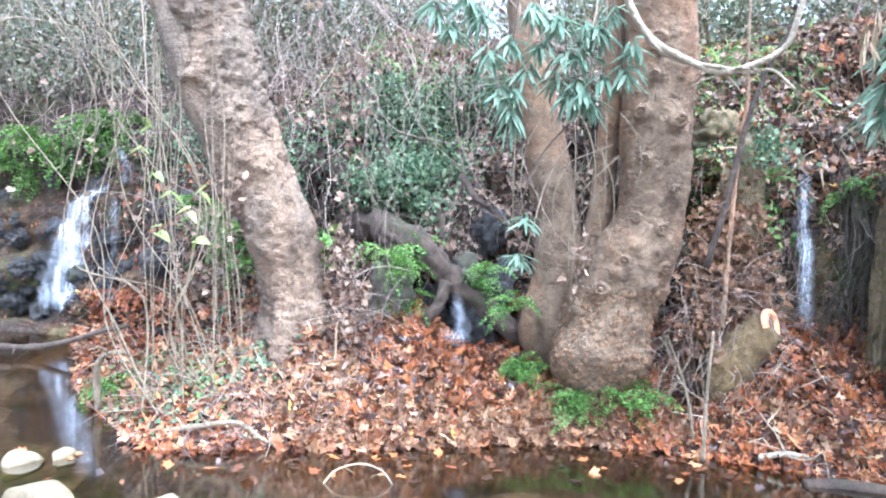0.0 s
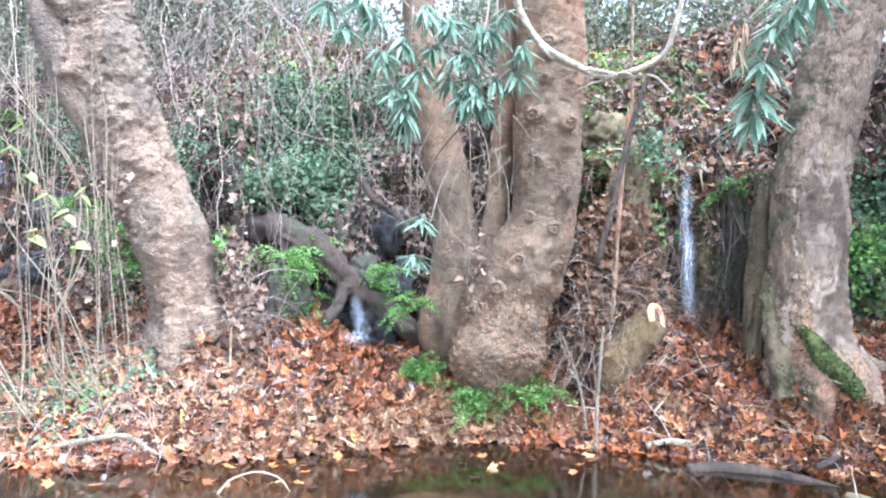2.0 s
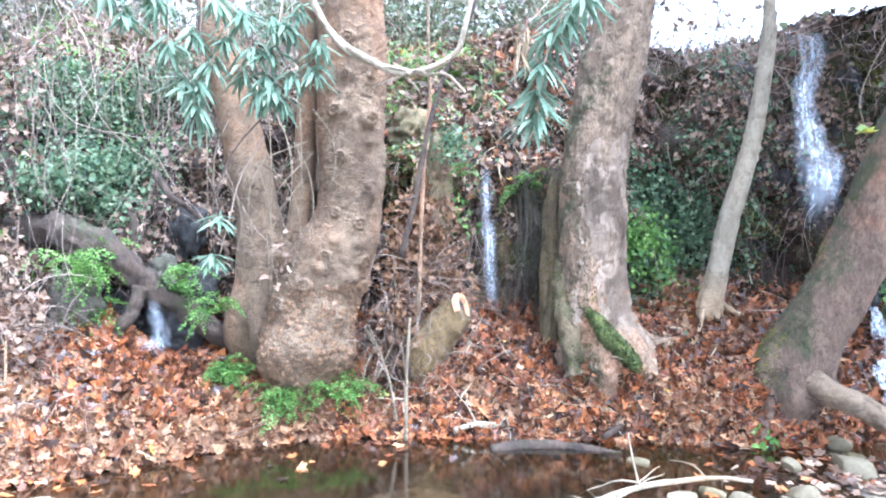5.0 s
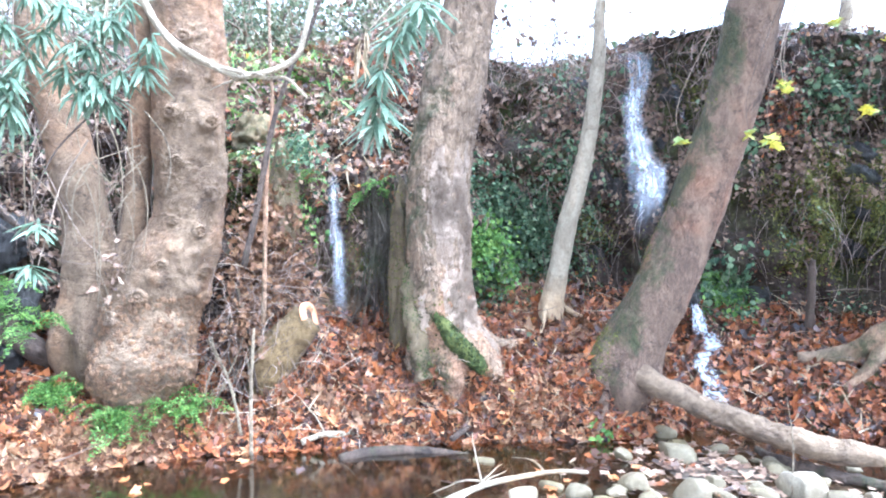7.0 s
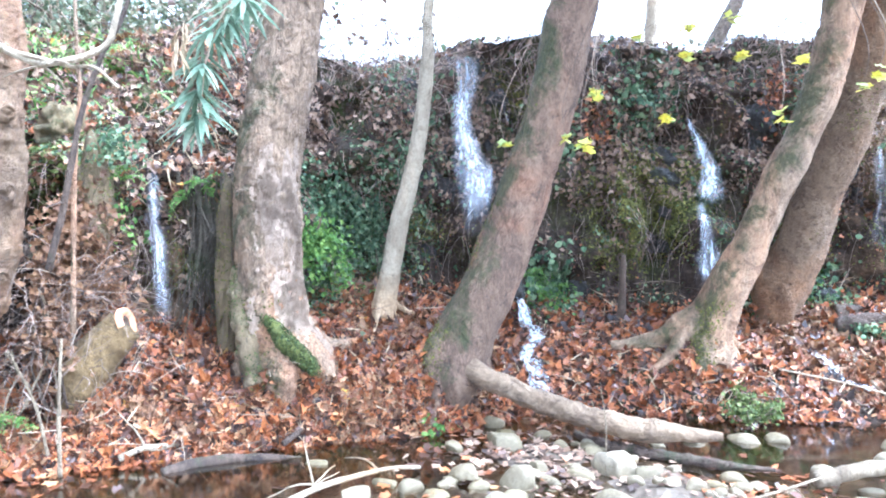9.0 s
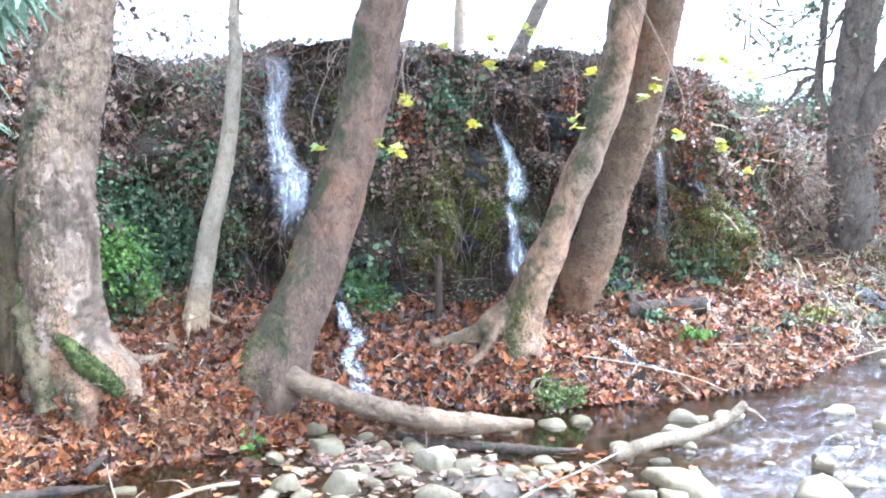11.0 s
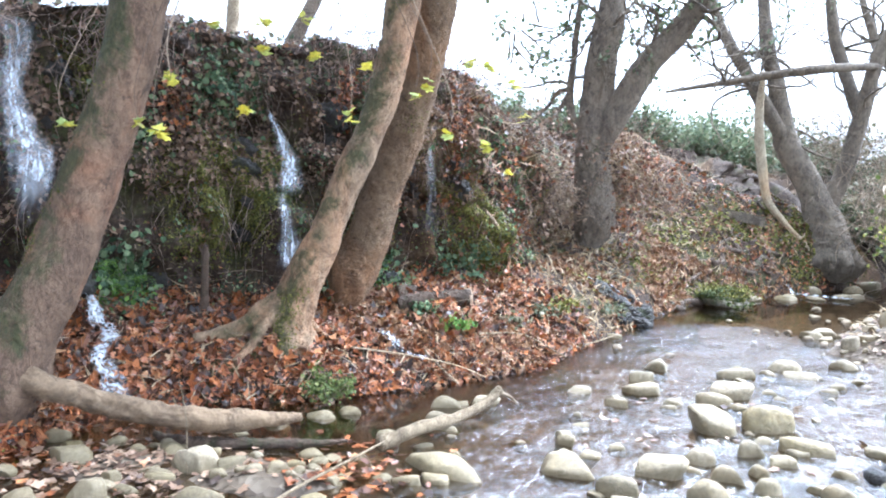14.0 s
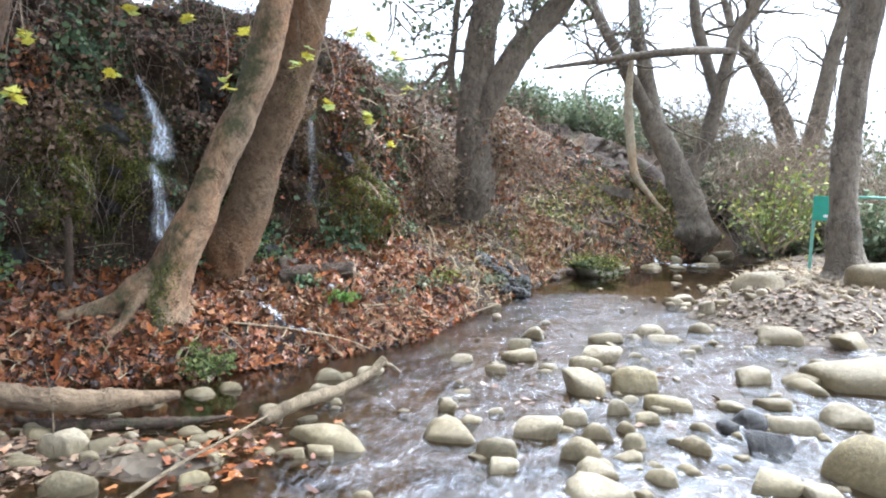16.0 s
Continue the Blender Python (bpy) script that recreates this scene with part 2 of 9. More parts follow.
def mat_stone():
    m, nt, b = material("river_stone")
    inf = nt.nodes.new("ShaderNodeObjectInfo")
    base = ramp(nt, inf.outputs["Random"], [(0.0, (0.15, 0.11, 0.052)), (0.25, (0.30, 0.235, 0.138)), (0.5, (0.18, 0.143, 0.08)), (0.75, (0.39, 0.32, 0.215)), (1.0, (0.20, 0.15, 0.055))])
    fine = noise_tex(nt, 30, 6, 0.7)
    big = noise_tex(nt, 5, 5, 0.65, 0.4)
    col = mixc(nt, 0.9, base, ramp(nt, fine, [(0.3, (0.5, 0.5, 0.5)), (0.7, (1.25, 1.25, 1.2))]), "MULTIPLY")
    col = mixc(nt, ramp(nt, big, [(0.46, (0, 0, 0)), (0.62, (0.75, 0.75, 0.75))]), col, (0.15, 0.115, 0.06))
    # algae band at the waterline of the stone
    sep = nt.nodes.new("ShaderNodeSeparateXYZ")
    nt.links.new(nt.nodes.new("ShaderNodeNewGeometry").outputs["Position"], sep.inputs[0])
    ht = nt.nodes.new("ShaderNodeMath")
    ht.operation = "ADD"
    sc = nt.nodes.new("ShaderNodeMath")
    sc.operation = "MULTIPLY"
    sc.inputs[1].default_value = 0.12
    nt.links.new(big, sc.inputs[0])
    nt.links.new(sep.outputs["Z"], ht.inputs[0])
    nt.links.new(sc.outputs[0], ht.inputs[1])
    alg = ramp(nt, ht.outputs[0], [(0.05, (0.75, 0.75, 0.75)), (0.15, (0, 0, 0))])
    col = mixc(nt, alg, col, (0.13, 0.10, 0.045))
    nt.links.new(col, b.inputs["Base Color"])
    b.inputs["Roughness"].default_value = 0.65
    pits = noise_tex(nt, 11, 7, 0.75, 0.6)
    bump(nt, b, pits, 0.9, 0.02)
    return m


def mat_water():
    m = bpy.data.materials.new("stream_water")
    m.use_nodes = True
    nt = m.node_tree
    nt.nodes.remove(nt.nodes["Principled BSDF"])
    out = nt.nodes["Material Output"]
    tr = nt.nodes.new("ShaderNodeBsdfTransparent")
    tr.inputs["Color"].default_value = (0.60, 0.52, 0.40, 1)
    gl = nt.nodes.new("ShaderNodeBsdfGlossy")
    gl.inputs["Roughness"].default_value = 0.03
    fr = nt.nodes.new("ShaderNodeFresnel")
    fr.inputs["IOR"].default_value = 1.33
    mx = nt.nodes.new("ShaderNodeMixShader")
    # ripples: gentle everywhere, choppy over the riffle
    att = nt.nodes.new("ShaderNodeAttribute")
    att.attribute_name = "riffle"
    n1 = noise_tex(nt, 11.0, 5, 0.6, 0.8, (0.6, 1.4, 1))
    n2 = noise_tex(nt, 2.2, 4, 0.5, 0.3)
    mul = nt.nodes.new("ShaderNodeMath")
    mul.operation = "MULTIPLY"
    nt.links.new(n1, mul.inputs[0])
    nt.links.new(att.outputs["Fac"], mul.inputs[1])
    sm = nt.nodes.new("ShaderNodeMath")
    sm.operation = "MULTIPLY_ADD"
    sm.inputs[1].default_value = 0.10
    nt.links.new(n2, sm.inputs[0])
    nt.links.new(mul.outputs[0], sm.inputs[2])
    bp = nt.nodes.new("ShaderNodeBump")
    bp.inputs["Strength"].default_value = 1.0
    bp.inputs["Distance"].default_value = 0.024
    nt.links.new(sm.outputs[0], bp.inputs["Height"])
    nt.links.new(bp.outputs[0], gl.inputs["Normal"])
    nt.links.new(bp.outputs[0], fr.inputs["Normal"])
    cut = nt.nodes.new("ShaderNodeMath")
    cut.operation = "MULTIPLY"
    cut.inputs[1].default_value = 0.42
    nt.links.new(fr.outputs[0], cut.inputs[0])
    nt.links.new(cut.outputs[0], mx.inputs[0])
    nt.links.new(tr.outputs[0], mx.inputs[1])
    nt.links.new(gl.outputs[0], mx.inputs[2])
    nt.links.new(mx.outputs[0], out.inputs["Surface"])
    return m


def mat_veil():
    """A thin torn sheet of falling water: streaks along the fall, denser where the mesh says so."""
    m, nt, b = material("water_veil")
    n = noise_tex(nt, 42, 5, 0.7, 0.3, (1, 1, 0.07))
    holes = noise_tex(nt, 11, 5, 0.65, 0.5, (1, 1, 0.3))
    att = nt.nodes.new("ShaderNodeAttribute")
    att.attribute_name = "thickness"
    nt.links.new(ramp(nt, n, [(0.3, (0.62, 0.67, 0.72)), (0.6, (0.88, 0.90, 0.92))]), b.inputs["Base Color"])
    b.inputs["Roughness"].default_value = 0.2
    both = nt.nodes.new("ShaderNodeMath")
    both.operation = "MULTIPLY_ADD"
    both.inputs[1].default_value = 0.7
    torn = nt.nodes.new("ShaderNodeMath")
    torn.operation = "MULTIPLY_ADD"
    torn.inputs[1].default_value = 1.7
    torn.inputs[2].default_value = -0.2
    nt.links.new(holes, torn.inputs[0])
    nt.links.new(n, both.inputs[0])
    nt.links.new(torn.outputs[0], both.inputs[2])
    mul = nt.nodes.new("ShaderNodeMath")
    mul.operation = "MULTIPLY"
    nt.links.new(both.outputs[0], mul.inputs[0])
    nt.links.new(att.outputs["Fac"], mul.inputs[1])
    tr = nt.nodes.new("ShaderNodeBsdfTransparent")
    mx = nt.nodes.new("ShaderNodeMixShader")
    fac = ramp(nt, mul.outputs[0], [(0.40, (0, 0, 0)), (0.64, (0.10, 0.10, 0.10)), (0.82, (0.36, 0.36, 0.36)), (1.05, (0.8, 0.8, 0.8))])
    out = nt.nodes["Material Output"]
    nt.links.new(fac, mx.inputs[0])
    nt.links.new(tr.outputs[0], mx.inputs[1])
    nt.links.new(b.outputs[0], mx.inputs[2])
    nt.links.new(mx.outputs[0], out.inputs["Surface"])
    return m


def mat_foam():
    """Lively broken water running over stones and leaves."""
    m, nt, b = material("broken_water")
    n = noise_tex(nt, 15, 6, 0.62, 0.8)
    big = noise_tex(nt, 7, 4, 0.6, 0.4)
    nt.links.new(ramp(nt, n, [(0.36, (0.10, 0.10, 0.10)), (0.66, (0.72, 0.74, 0.76))]), b.inputs["Base Color"])
    b.inputs["Roughness"].default_value = 0.2
    bump(nt, b, n, 0.8, 0.02)
    att = nt.nodes.new("ShaderNodeAttribute")
    att.attribute_name = "thickness"
    add = nt.nodes.new("ShaderNodeMath")
    add.operation = "MULTIPLY_ADD"
    add.inputs[1].default_value = 0.6
    nt.links.new(big, add.inputs[0])
    nt.links.new(n, add.inputs[2])
    mul = nt.nodes.new("ShaderNodeMath")
    mul.operation = "MULTIPLY"
    nt.links.new(add.outputs[0], mul.inputs[0])
    nt.links.new(att.outputs["Fac"], mul.inputs[1])
    tr = nt.nodes.new("ShaderNodeBsdfTransparent")
    mx = nt.nodes.new("ShaderNodeMixShader")
    fac = ramp(nt, mul.outputs[0], [(0.48, (0, 0, 0)), (0.72, (0.5, 0.5, 0.5)), (0.95, (0.92, 0.92, 0.92))])
    nt.links.new(fac, mx.inputs[0])
    nt.links.new(tr.outputs[0], mx.inputs[1])
    nt.links.new(b.outputs[0], mx.inputs[2])
    nt.links.new(mx.outputs[0], nt.nodes["Material Output"].inputs["Surface"])
    return m


def mat_plain(name, color, rough=0.6, spread=0.35, scale=20.0, metallic=0.0):
    m, nt, b = material(name)
    n = noise_tex(nt, scale, 5, 0.65)
    lo = tuple(c * (1 - spread) for c in color)
    hi = tuple(min(1, c * (1 + spread)) for c in color)
    nt.links.new(ramp(nt, n, [(0.3, lo), (0.7, hi)]), b.inputs["Base Color"])
    b.inputs["Roughness"].default_value = rough
    b.inputs["Metallic"].default_value = metallic
    bump(nt, b, n, 0.3, 0.01)
    return m


M_VEIL, M_FOAM = mat_veil(), mat_foam()
M_EARTH, M_GROUND, M_STONE, M_WATER = mat_earth(), mat_ground(), mat_stone(), mat_water()
M_BARK1 = mat_bark("plane_bark_tan", (0.0817, 0.0555, 0.0347), (0.2104, 0.1508, 0.0953), (0.3819, 0.2889, 0.1916), 7, 0.5, patch=(0.95, 0.80, 0.68), along=(1, 1, 1.7), plates=0.3)
M_BARK2 = mat_bark("plane_bark_brown", (0.0689, 0.0404, 0.0204), (0.2067, 0.1322, 0.0687), (0.3599, 0.2492, 0.1399), 8, 0.45, patch=(1.05, 0.78, 0.58), along=(1, 1, 1.4), plates=0.2)
M_SCALE = mat_bark("scaly_bark", (0.0950, 0.0482, 0.0227), (0.2661, 0.1479, 0.0680), (0.4467, 0.2752, 0.1361), 9, 0.4, plates=0.4)
M_BARK3 = mat_bark("plane_bark_grey", (0.1137, 0.0762, 0.0462), (0.2844, 0.1948, 0.1168), (0.5890, 0.4213, 0.2600), 8, 0.4, -0.1, (-0.8, 0.1, 0), patch=(1.1, 0.78, 0.6), along=(1, 1, 0.22), plates=0.3)
M_BARK4 = mat_bark("pale_bark", (0.2400, 0.1813, 0.1080), (0.4400, 0.3528, 0.2250), (0.6200, 0.5292, 0.3690), 8, patch=(0.9, 0.72, 0.54))
M_BARK5 = mat_bark("leaning_trunk_bark", (0.0503, 0.0323, 0.0199), (0.1579, 0.0972, 0.0570), (0.3486, 0.2336, 0.1426), 6, 0.35, 0.02, (-0.85, 0.45, 0), patch=(1.15, 0.72, 0.5))
M_BARK6 = mat_bark("tan_leaning_bark", (0.0839, 0.0539, 0.0311), (0.2238, 0.1455, 0.0816), (0.4779, 0.3408, 0.2064), 6, 0.55, -0.05, (-0.85, 0.3, 0), patch=(1.05, 0.8, 0.64))
# tone lowered to stand for shadow over the wet roots by the trickle
M_BARK8 = mat_bark("dark_root_bark", (0.0216, 0.0144, 0.0101), (0.0756, 0.049, 0.0302), (0.1584, 0.108, 0.0684), 7, 0.3, 0.35)
M_BARK7 = mat_bark("distant_bark", (0.06, 0.048, 0.0346), (0.15, 0.12, 0.0864), (0.312, 0.258, 0.1836), 5, 0.4, 0.15, plates=0.2)
M_WOOD = mat_bark("driftwood", (0.07, 0.05, 0.0298), (0.21, 0.155, 0.0892), (0.4, 0.32, 0.2), 7, 0.4, 0.05)
M_LOG = mat_bark("weathered_log", (0.0647, 0.0421, 0.0247), (0.2205, 0.1500, 0.0862), (0.4435, 0.3228, 0.1930), 6, 0.4, along=(1, 0.12, 1))
M_ROOTS = mat_bark("wet_rootlets", (0.0277, 0.0218, 0.0145), (0.097, 0.075, 0.047), (0.2215, 0.1774, 0.1112), 7, 0.3, 0.5)
M_WETROCK = mat_bark("wet_dark_rock", (0.010, 0.009, 0.008), (0.030, 0.026, 0.021), (0.068, 0.058, 0.046), 6, 0.3, 0.12)
M_WETROCK.node_tree.nodes["Principled BSDF"].inputs["Roughness"].default_value = 0.62
M_PEELED = mat_bark("peeled_wood", (0.18, 0.118, 0.07), (0.36, 0.255, 0.165), (0.52, 0.40, 0.285), 9, 0.4, along=(1, 1, 0.15))
M_LITTER = mat_leafy("dry_plane_leaves", [(0.0, (0.048, 0.023, 0.012)), (0.22, (0.122, 0.052, 0.022)), (0.48, (0.265, 0.106, 0.038)), (0.74, (0.350, 0.165, 0.065)), (0.9, (0.445, 0.259, 0.123)), (0.98, (0.528, 0.377, 0.215)), (1.0, (0.624, 0.394, 0.053))], 0.6, 0.2, drift=True)
M_TANLEAF = mat_leafy("bleached_leaves", [(0.0, (0.095, 0.043, 0.016)), (0.5, (0.190, 0.093, 0.038)), (1.0, (0.319, 0.179, 0.082))], 0.65, 0.2)
M_CLIFFLEAF = mat_leafy("dull_cliff_leaves", [(0.0, (0.042, 0.025, 0.016)), (0.3, (0.126, 0.073, 0.043)), (0.6, (0.263, 0.162, 0.097)), (0.9, (0.327, 0.220, 0.137)), (1.0, (0.431, 0.306, 0.193))], 0.6, 0.15)
M_STEM = mat_leafy("grey_stems", [(0.0, (0.065, 0.045, 0.032)), (0.5, (0.183, 0.127, 0.090)), (1.0, (0.425, 0.318, 0.235))], 0.85, 0.0)
M_WETLEAF = mat_leafy("sodden_leaves", [(0.0, (0.029, 0.016, 0.009)), (0.3, (0.088, 0.036, 0.017)), (0.65, (0.250, 0.078, 0.022)), (0.92, (0.426, 0.155, 0.046)), (1.0, (0.499, 0.270, 0.120))], 0.4, 0.1)
M_TWIG = mat_leafy("dry_twigs", [(0.0, (0.085, 0.058, 0.037)), (0.5, (0.238, 0.170, 0.110)), (1.0, (0.442, 0.342, 0.227))], 0.8, 0.0)

# ---------------------------------------------------------------- the bank
# stations along the far bank: water's edge x, y; cliff foot x, y, z
BANK = [
    (-9.0, 8.6, -8.5, 9.3, 0.15), (-4.8, 7.95, -4.5, 8.1, 0.04), (-3.72, 7.42, -3.3, 7.56, 0.04), (-2.82, 5.7, -2.1, 6.3, 0.3), (-2.12, 4.83, -1.72, 5.85, 0.45),
    (-1.72, 4.42, -1.3, 5.6, 0.6), (-0.3, 4.52, -0.2, 5.45, 0.5), (0.95, 4.68, 1.0, 5.5, 0.5), (2.1, 4.32, 2.4, 5.05, 0.6),
    (3.22, 3.8, 3.7, 4.95, 0.88), (4.0, 3.4, 4.35, 4.78, 0.88), (4.95, 3.25, 5.05, 4.5, 0.76), (5.6, 2.15, 6.6, 3.1, 0.62), (7.1, 0.75, 7.8, 1.85, 0.75),
    (8.2, 0.35, 8.8, 1.25, 0.8), (10.3, -0.4, 10.6, 0.75, 0.9), (12.5, -1.2, 12.8, 0.2, 1.0), (14.2, -2.55, 15.2, -1.5, 1.75), (17.3, -5.3, 18.8, -3.8, 1.9), (24.0, -10.6, 25.4, -8.6, 1.9),
]
# per station: ledge offset and height, top offset and height
BROW = [
    (0.5, 1.6, 1.0, 2.8), (0.4, 1.7, 1.0, 2.8), (0.2, 1.9, 0.9, 2.8), (0.5, 1.6, 1.3, 2.85), (0.55, 1.6, 1.45, 2.9), (0.6, 1.6, 1.6, 2.95), (0.7, 1.7, 1.8, 3.0),
    (0.6, 1.7, 1.7, 3.0), (0.12, 1.72, 1.6, 3.05), (0.25, 1.7, 1.2, 3.05), (0.2, 1.85, 0.85, 3.03), (0.15, 2.0, 0.5, 3.0), (0.2, 2.1, 0.6, 3.15),
    (0.2, 2.2, 0.6, 3.15), (0.25, 2.1, 0.7, 3.1), (0.35, 2.0, 0.9, 2.95), (0.7, 1.8, 1.5, 2.6), (0.9, 2.3, 3.0, 3.0), (1.2, 2.5, 4.0, 3.2), (1.2, 2.5, 4.0, 3.2),
]


# heaps of litter and roots on the apron: x, y, height, reach
MOUNDS = [(2.05, 5.16, 0.75, 0.24), (16.3, -4.05, 0.45, 0.7), (14.7, -2.75, 0.22, 0.5), (13.6, -1.9, 0.18, 0.5), (-0.95, 5.05, 0.22, 0.36), (1.1, 4.7, 0.12, 0.3), (3.02, 3.95, 0.24, 0.33), (1.68, 4.88, -0.28, 0.17), (4.06, 3.42, 0.24, 0.32), (-0.25, 5.35, 0.3, 0.25), (5.85, 2.45, 0.2, 0.38), (7.4, 1.6, 0.12, 0.35), (9.0, 0.5, 0.12, 0.5)]


def build_bank():
    st = np.hstack([np.array(BANK), np.array(BROW)])
    fine = spline(st, 900)
    # even steps along the foot, wider beyond the bend
    d = np.linalg.norm(np.diff(fine[:, 2:4], axis=0), axis=1)
    mid = 0.5 * (fine[1:, 2] + fine[:-1, 2])
    step = np.where((mid > -4.5) & (mid < 9.5), 0.05, 0.14)
    s = np.concatenate([[0], np.cumsum(d / step)])
    n = int(s[-1])
    row = np.array([np.interp(np.linspace(0, s[-1], n), s, fine[:, k]) for k in range(fine.shape[1])]).T
    c = row[:, 2:4]
    k = np.exp(-0.5 * (np.arange(-40, 41) / 16.0) ** 2)
    k /= k.sum()
    pad = np.vstack([np.repeat(c[:1], 40, 0) - (c[1] - c[0]) * np.arange(40, 0, -1)[:, None], c, np.repeat(c[-1:], 40, 0) + (c[-1] - c[-2]) * np.arange(1, 41)[:, None]])
    sm = np.array([np.convolve(pad[:, j], k, "valid") for j in (0, 1)]).T
    tan = np.gradient(sm, axis=0)
    tan /= np.linalg.norm(tan, axis=1)[:, None]
    nor = np.stack([-tan[:, 1], tan[:, 0]], 1)
    w, cz, mo, mz, to, tz = row[:, :2], row[:, 4], row[:, 5], row[:, 6], row[:, 7], row[:, 8]
    inward = (w - c) / np.linalg.norm(w - c, axis=1)[:, None]

    def P(xy, z):
        return np.column_stack([xy, z])

    mid_x = 0.5 * (w[:, 0] + c[:, 0])
    steep = np.clip((mid_x - 1.7) / 0.7, 0, 1) * np.clip((5.0 - mid_x) / 0.6, 0, 1)
    lip = (0.28 - 0.15 * steep)[:, None]
    keys = [P(w + inward * 1.2, np.full(n, -0.42)), P(w + inward * 0.12, np.full(n, -0.10)), P(w, np.full(n, 0.03)),
            P(w * (1 - lip) + c * lip, cz * (0.48 - 0.04 * steep)), P(c, cz), P(c + nor * mo[:, None], mz), P(c + nor * to[:, None], tz),
            P(c + nor * (to + 4)[:, None], tz + 0.35), P(c + nor * (to + 45)[:, None], tz + 4.0)]
    counts = [6, 3, 14, 14, 34, 30, 14, 8]
    cols, zone = [], []
    for a, b, m, zi in zip(keys[:-1], keys[1:], counts, range(8)):
        for q in range(m):
            t = q / m
            cols.append(a * (1 - t) + b * t)
            zone.append(zi + t)
    cols.append(keys[-1])
    zone.append(8)
    G = np.stack(cols, 1)                        # n, m, 3
    zone = np.array(zone)
    # soften the profile's corners
    for _ in range(3):
        G[:, 1:-1] = 0.5 * G[:, 1:-1] + 0.25 * (G[:, :-2] + G[:, 2:])
    flat = G.reshape(-1, 3)
    big = fbm(flat, 0.9, 3, 0.5, 3).reshape(G.shape[:2])
    small = fbm(flat, 4.5, 4, 0.55, 9).reshape(G.shape[:2])
    zz = np.broadcast_to(zone, G.shape[:2])
    cliff = np.clip(np.minimum((zz - 3.2) / 0.8, (6.6 - zz) / 0.8), 0, 1)
    apron = np.clip(np.minimum((zz - 1.5) / 0.8, (4.4 - zz) / 0.6), 0, 1)
    n3 = np.dstack([np.repeat(nor[:, None, :1], G.shape[1], 1), np.repeat(nor[:, None, 1:], G.shape[1], 1), np.zeros(G.shape[:2])])
    col = flat * np.array([1, 1, 0.28])
    pillars = fbm(col, 2.4, 3, 0.55, 31).reshape(G.shape[:2])
    crag = 0.35 - np.abs(fbm(flat, 2.6, 4, 0.6, 33)).reshape(G.shape[:2])
    wild = np.clip((G[..., 0] - 2.0) / 1.5, 0, 1) * np.clip((10.5 - G[..., 0]) / 1.5, 0, 1) * np.clip(np.minimum((zz - 3.9) / 0.4, (6.0 - zz) / 0.5), 0, 1)
    G = G - n3 * (wild * (0.32 * pillars + 0.16 * crag))[..., None]
    G = G + n3 * (cliff * (0.28 * big + 0.17 * small + 0.03 * np.sin(9 * G[..., 2] + 3 * big)))[..., None]
    G[..., 2] += apron * (0.05 * big + 0.045 * small) + np.clip((zz - 5.4), 0, 1) * (0.22 * big + 0.12 * small) + np.clip(1.4 - np.abs(zz - 6.1), 0, 1) * (0.22 * vnoise(flat, 0.8, 90) + 0.16 * vnoise(flat, 2.1, 91)).reshape(zz.shape)
    G[..., 2] += np.clip((G[..., 0] - 9.5) / 2, 0, 1) * np.clip(np.minimum((zz - 2.2) / 0.6, (6.6 - zz) / 0.8), 0, 1) * (0.22 * fbm(flat, 1.3, 3, 0.5, 61) + 0.12 * fbm(flat, 4.0, 3, 0.6, 62)).reshape(zz.shape)
    for x, y, h, r in MOUNDS:
        d = ((G[..., 0] - x) ** 2 + (G[..., 1] - y) ** 2) / r ** 2
        G[..., 2] += np.where(zz < 4.6, np.clip((zz - 2.0) / 0.5, 0, 1) * h * np.exp(-d) * (1 + 0.3 * small), 0)
    return G, zone


BANK_G, BANK_ZONE = build_bank()


def grid_faces(n, m):
    i, j = np.meshgrid(np.arange(n - 1), np.arange(m - 1), indexing="ij")
    a = (i * m + j).ravel()
    return np.column_stack([a, a + m, a + m + 1, a + 1]).tolist()


buf = Buf()
buf.add(BANK_G.reshape(-1, 3), grid_faces(*BANK_G.shape[:2]))
bank = tagged(new("bank", buf.mesh("bank", M_EARTH)), "steep earthen stream bank with roots, moss and fallen leaves", "bank", kind="structure")
BANK_TREE = BVHTree.FromPolygons([tuple(v) for v in BANK_G.reshape(-1, 3)], buf.f)


def bank_sample(count, zones, xs=(-99, 99), rng=RNG, weight=None):
    """Random places on the bank between two profile zones: points and normals."""
    g = BANK_G
    a = g[:-1, :-1]
    e1, e2 = g[1:, :-1] - a, g[:-1, 1:] - a
    nn = np.cross(e1, e2)
    area = np.linalg.norm(nn, axis=2)
    z = BANK_ZONE[:-1]
    ok = ((z >= zones[0]) & (z <= zones[1]))[None, :] & (a[..., 0] >= xs[0]) & (a[..., 0] <= xs[1])
    wgt = np.where(ok, area, 0)
    if weight is not None:
        wgt = wgt * weight(a)
    wgt = wgt.ravel()
    pick = rng.choice(len(wgt), count, p=wgt / wgt.sum())
    i, j = np.unravel_index(pick, area.shape)
    u, v = rng.random((2, count))
    p = a[i, j] + e1[i, j] * u[:, None] + e2[i, j] * v[:, None]
    nv = nn[i, j]
    nv /= np.linalg.norm(nv, axis=1)[:, None] + 1e-9
    return p, nv


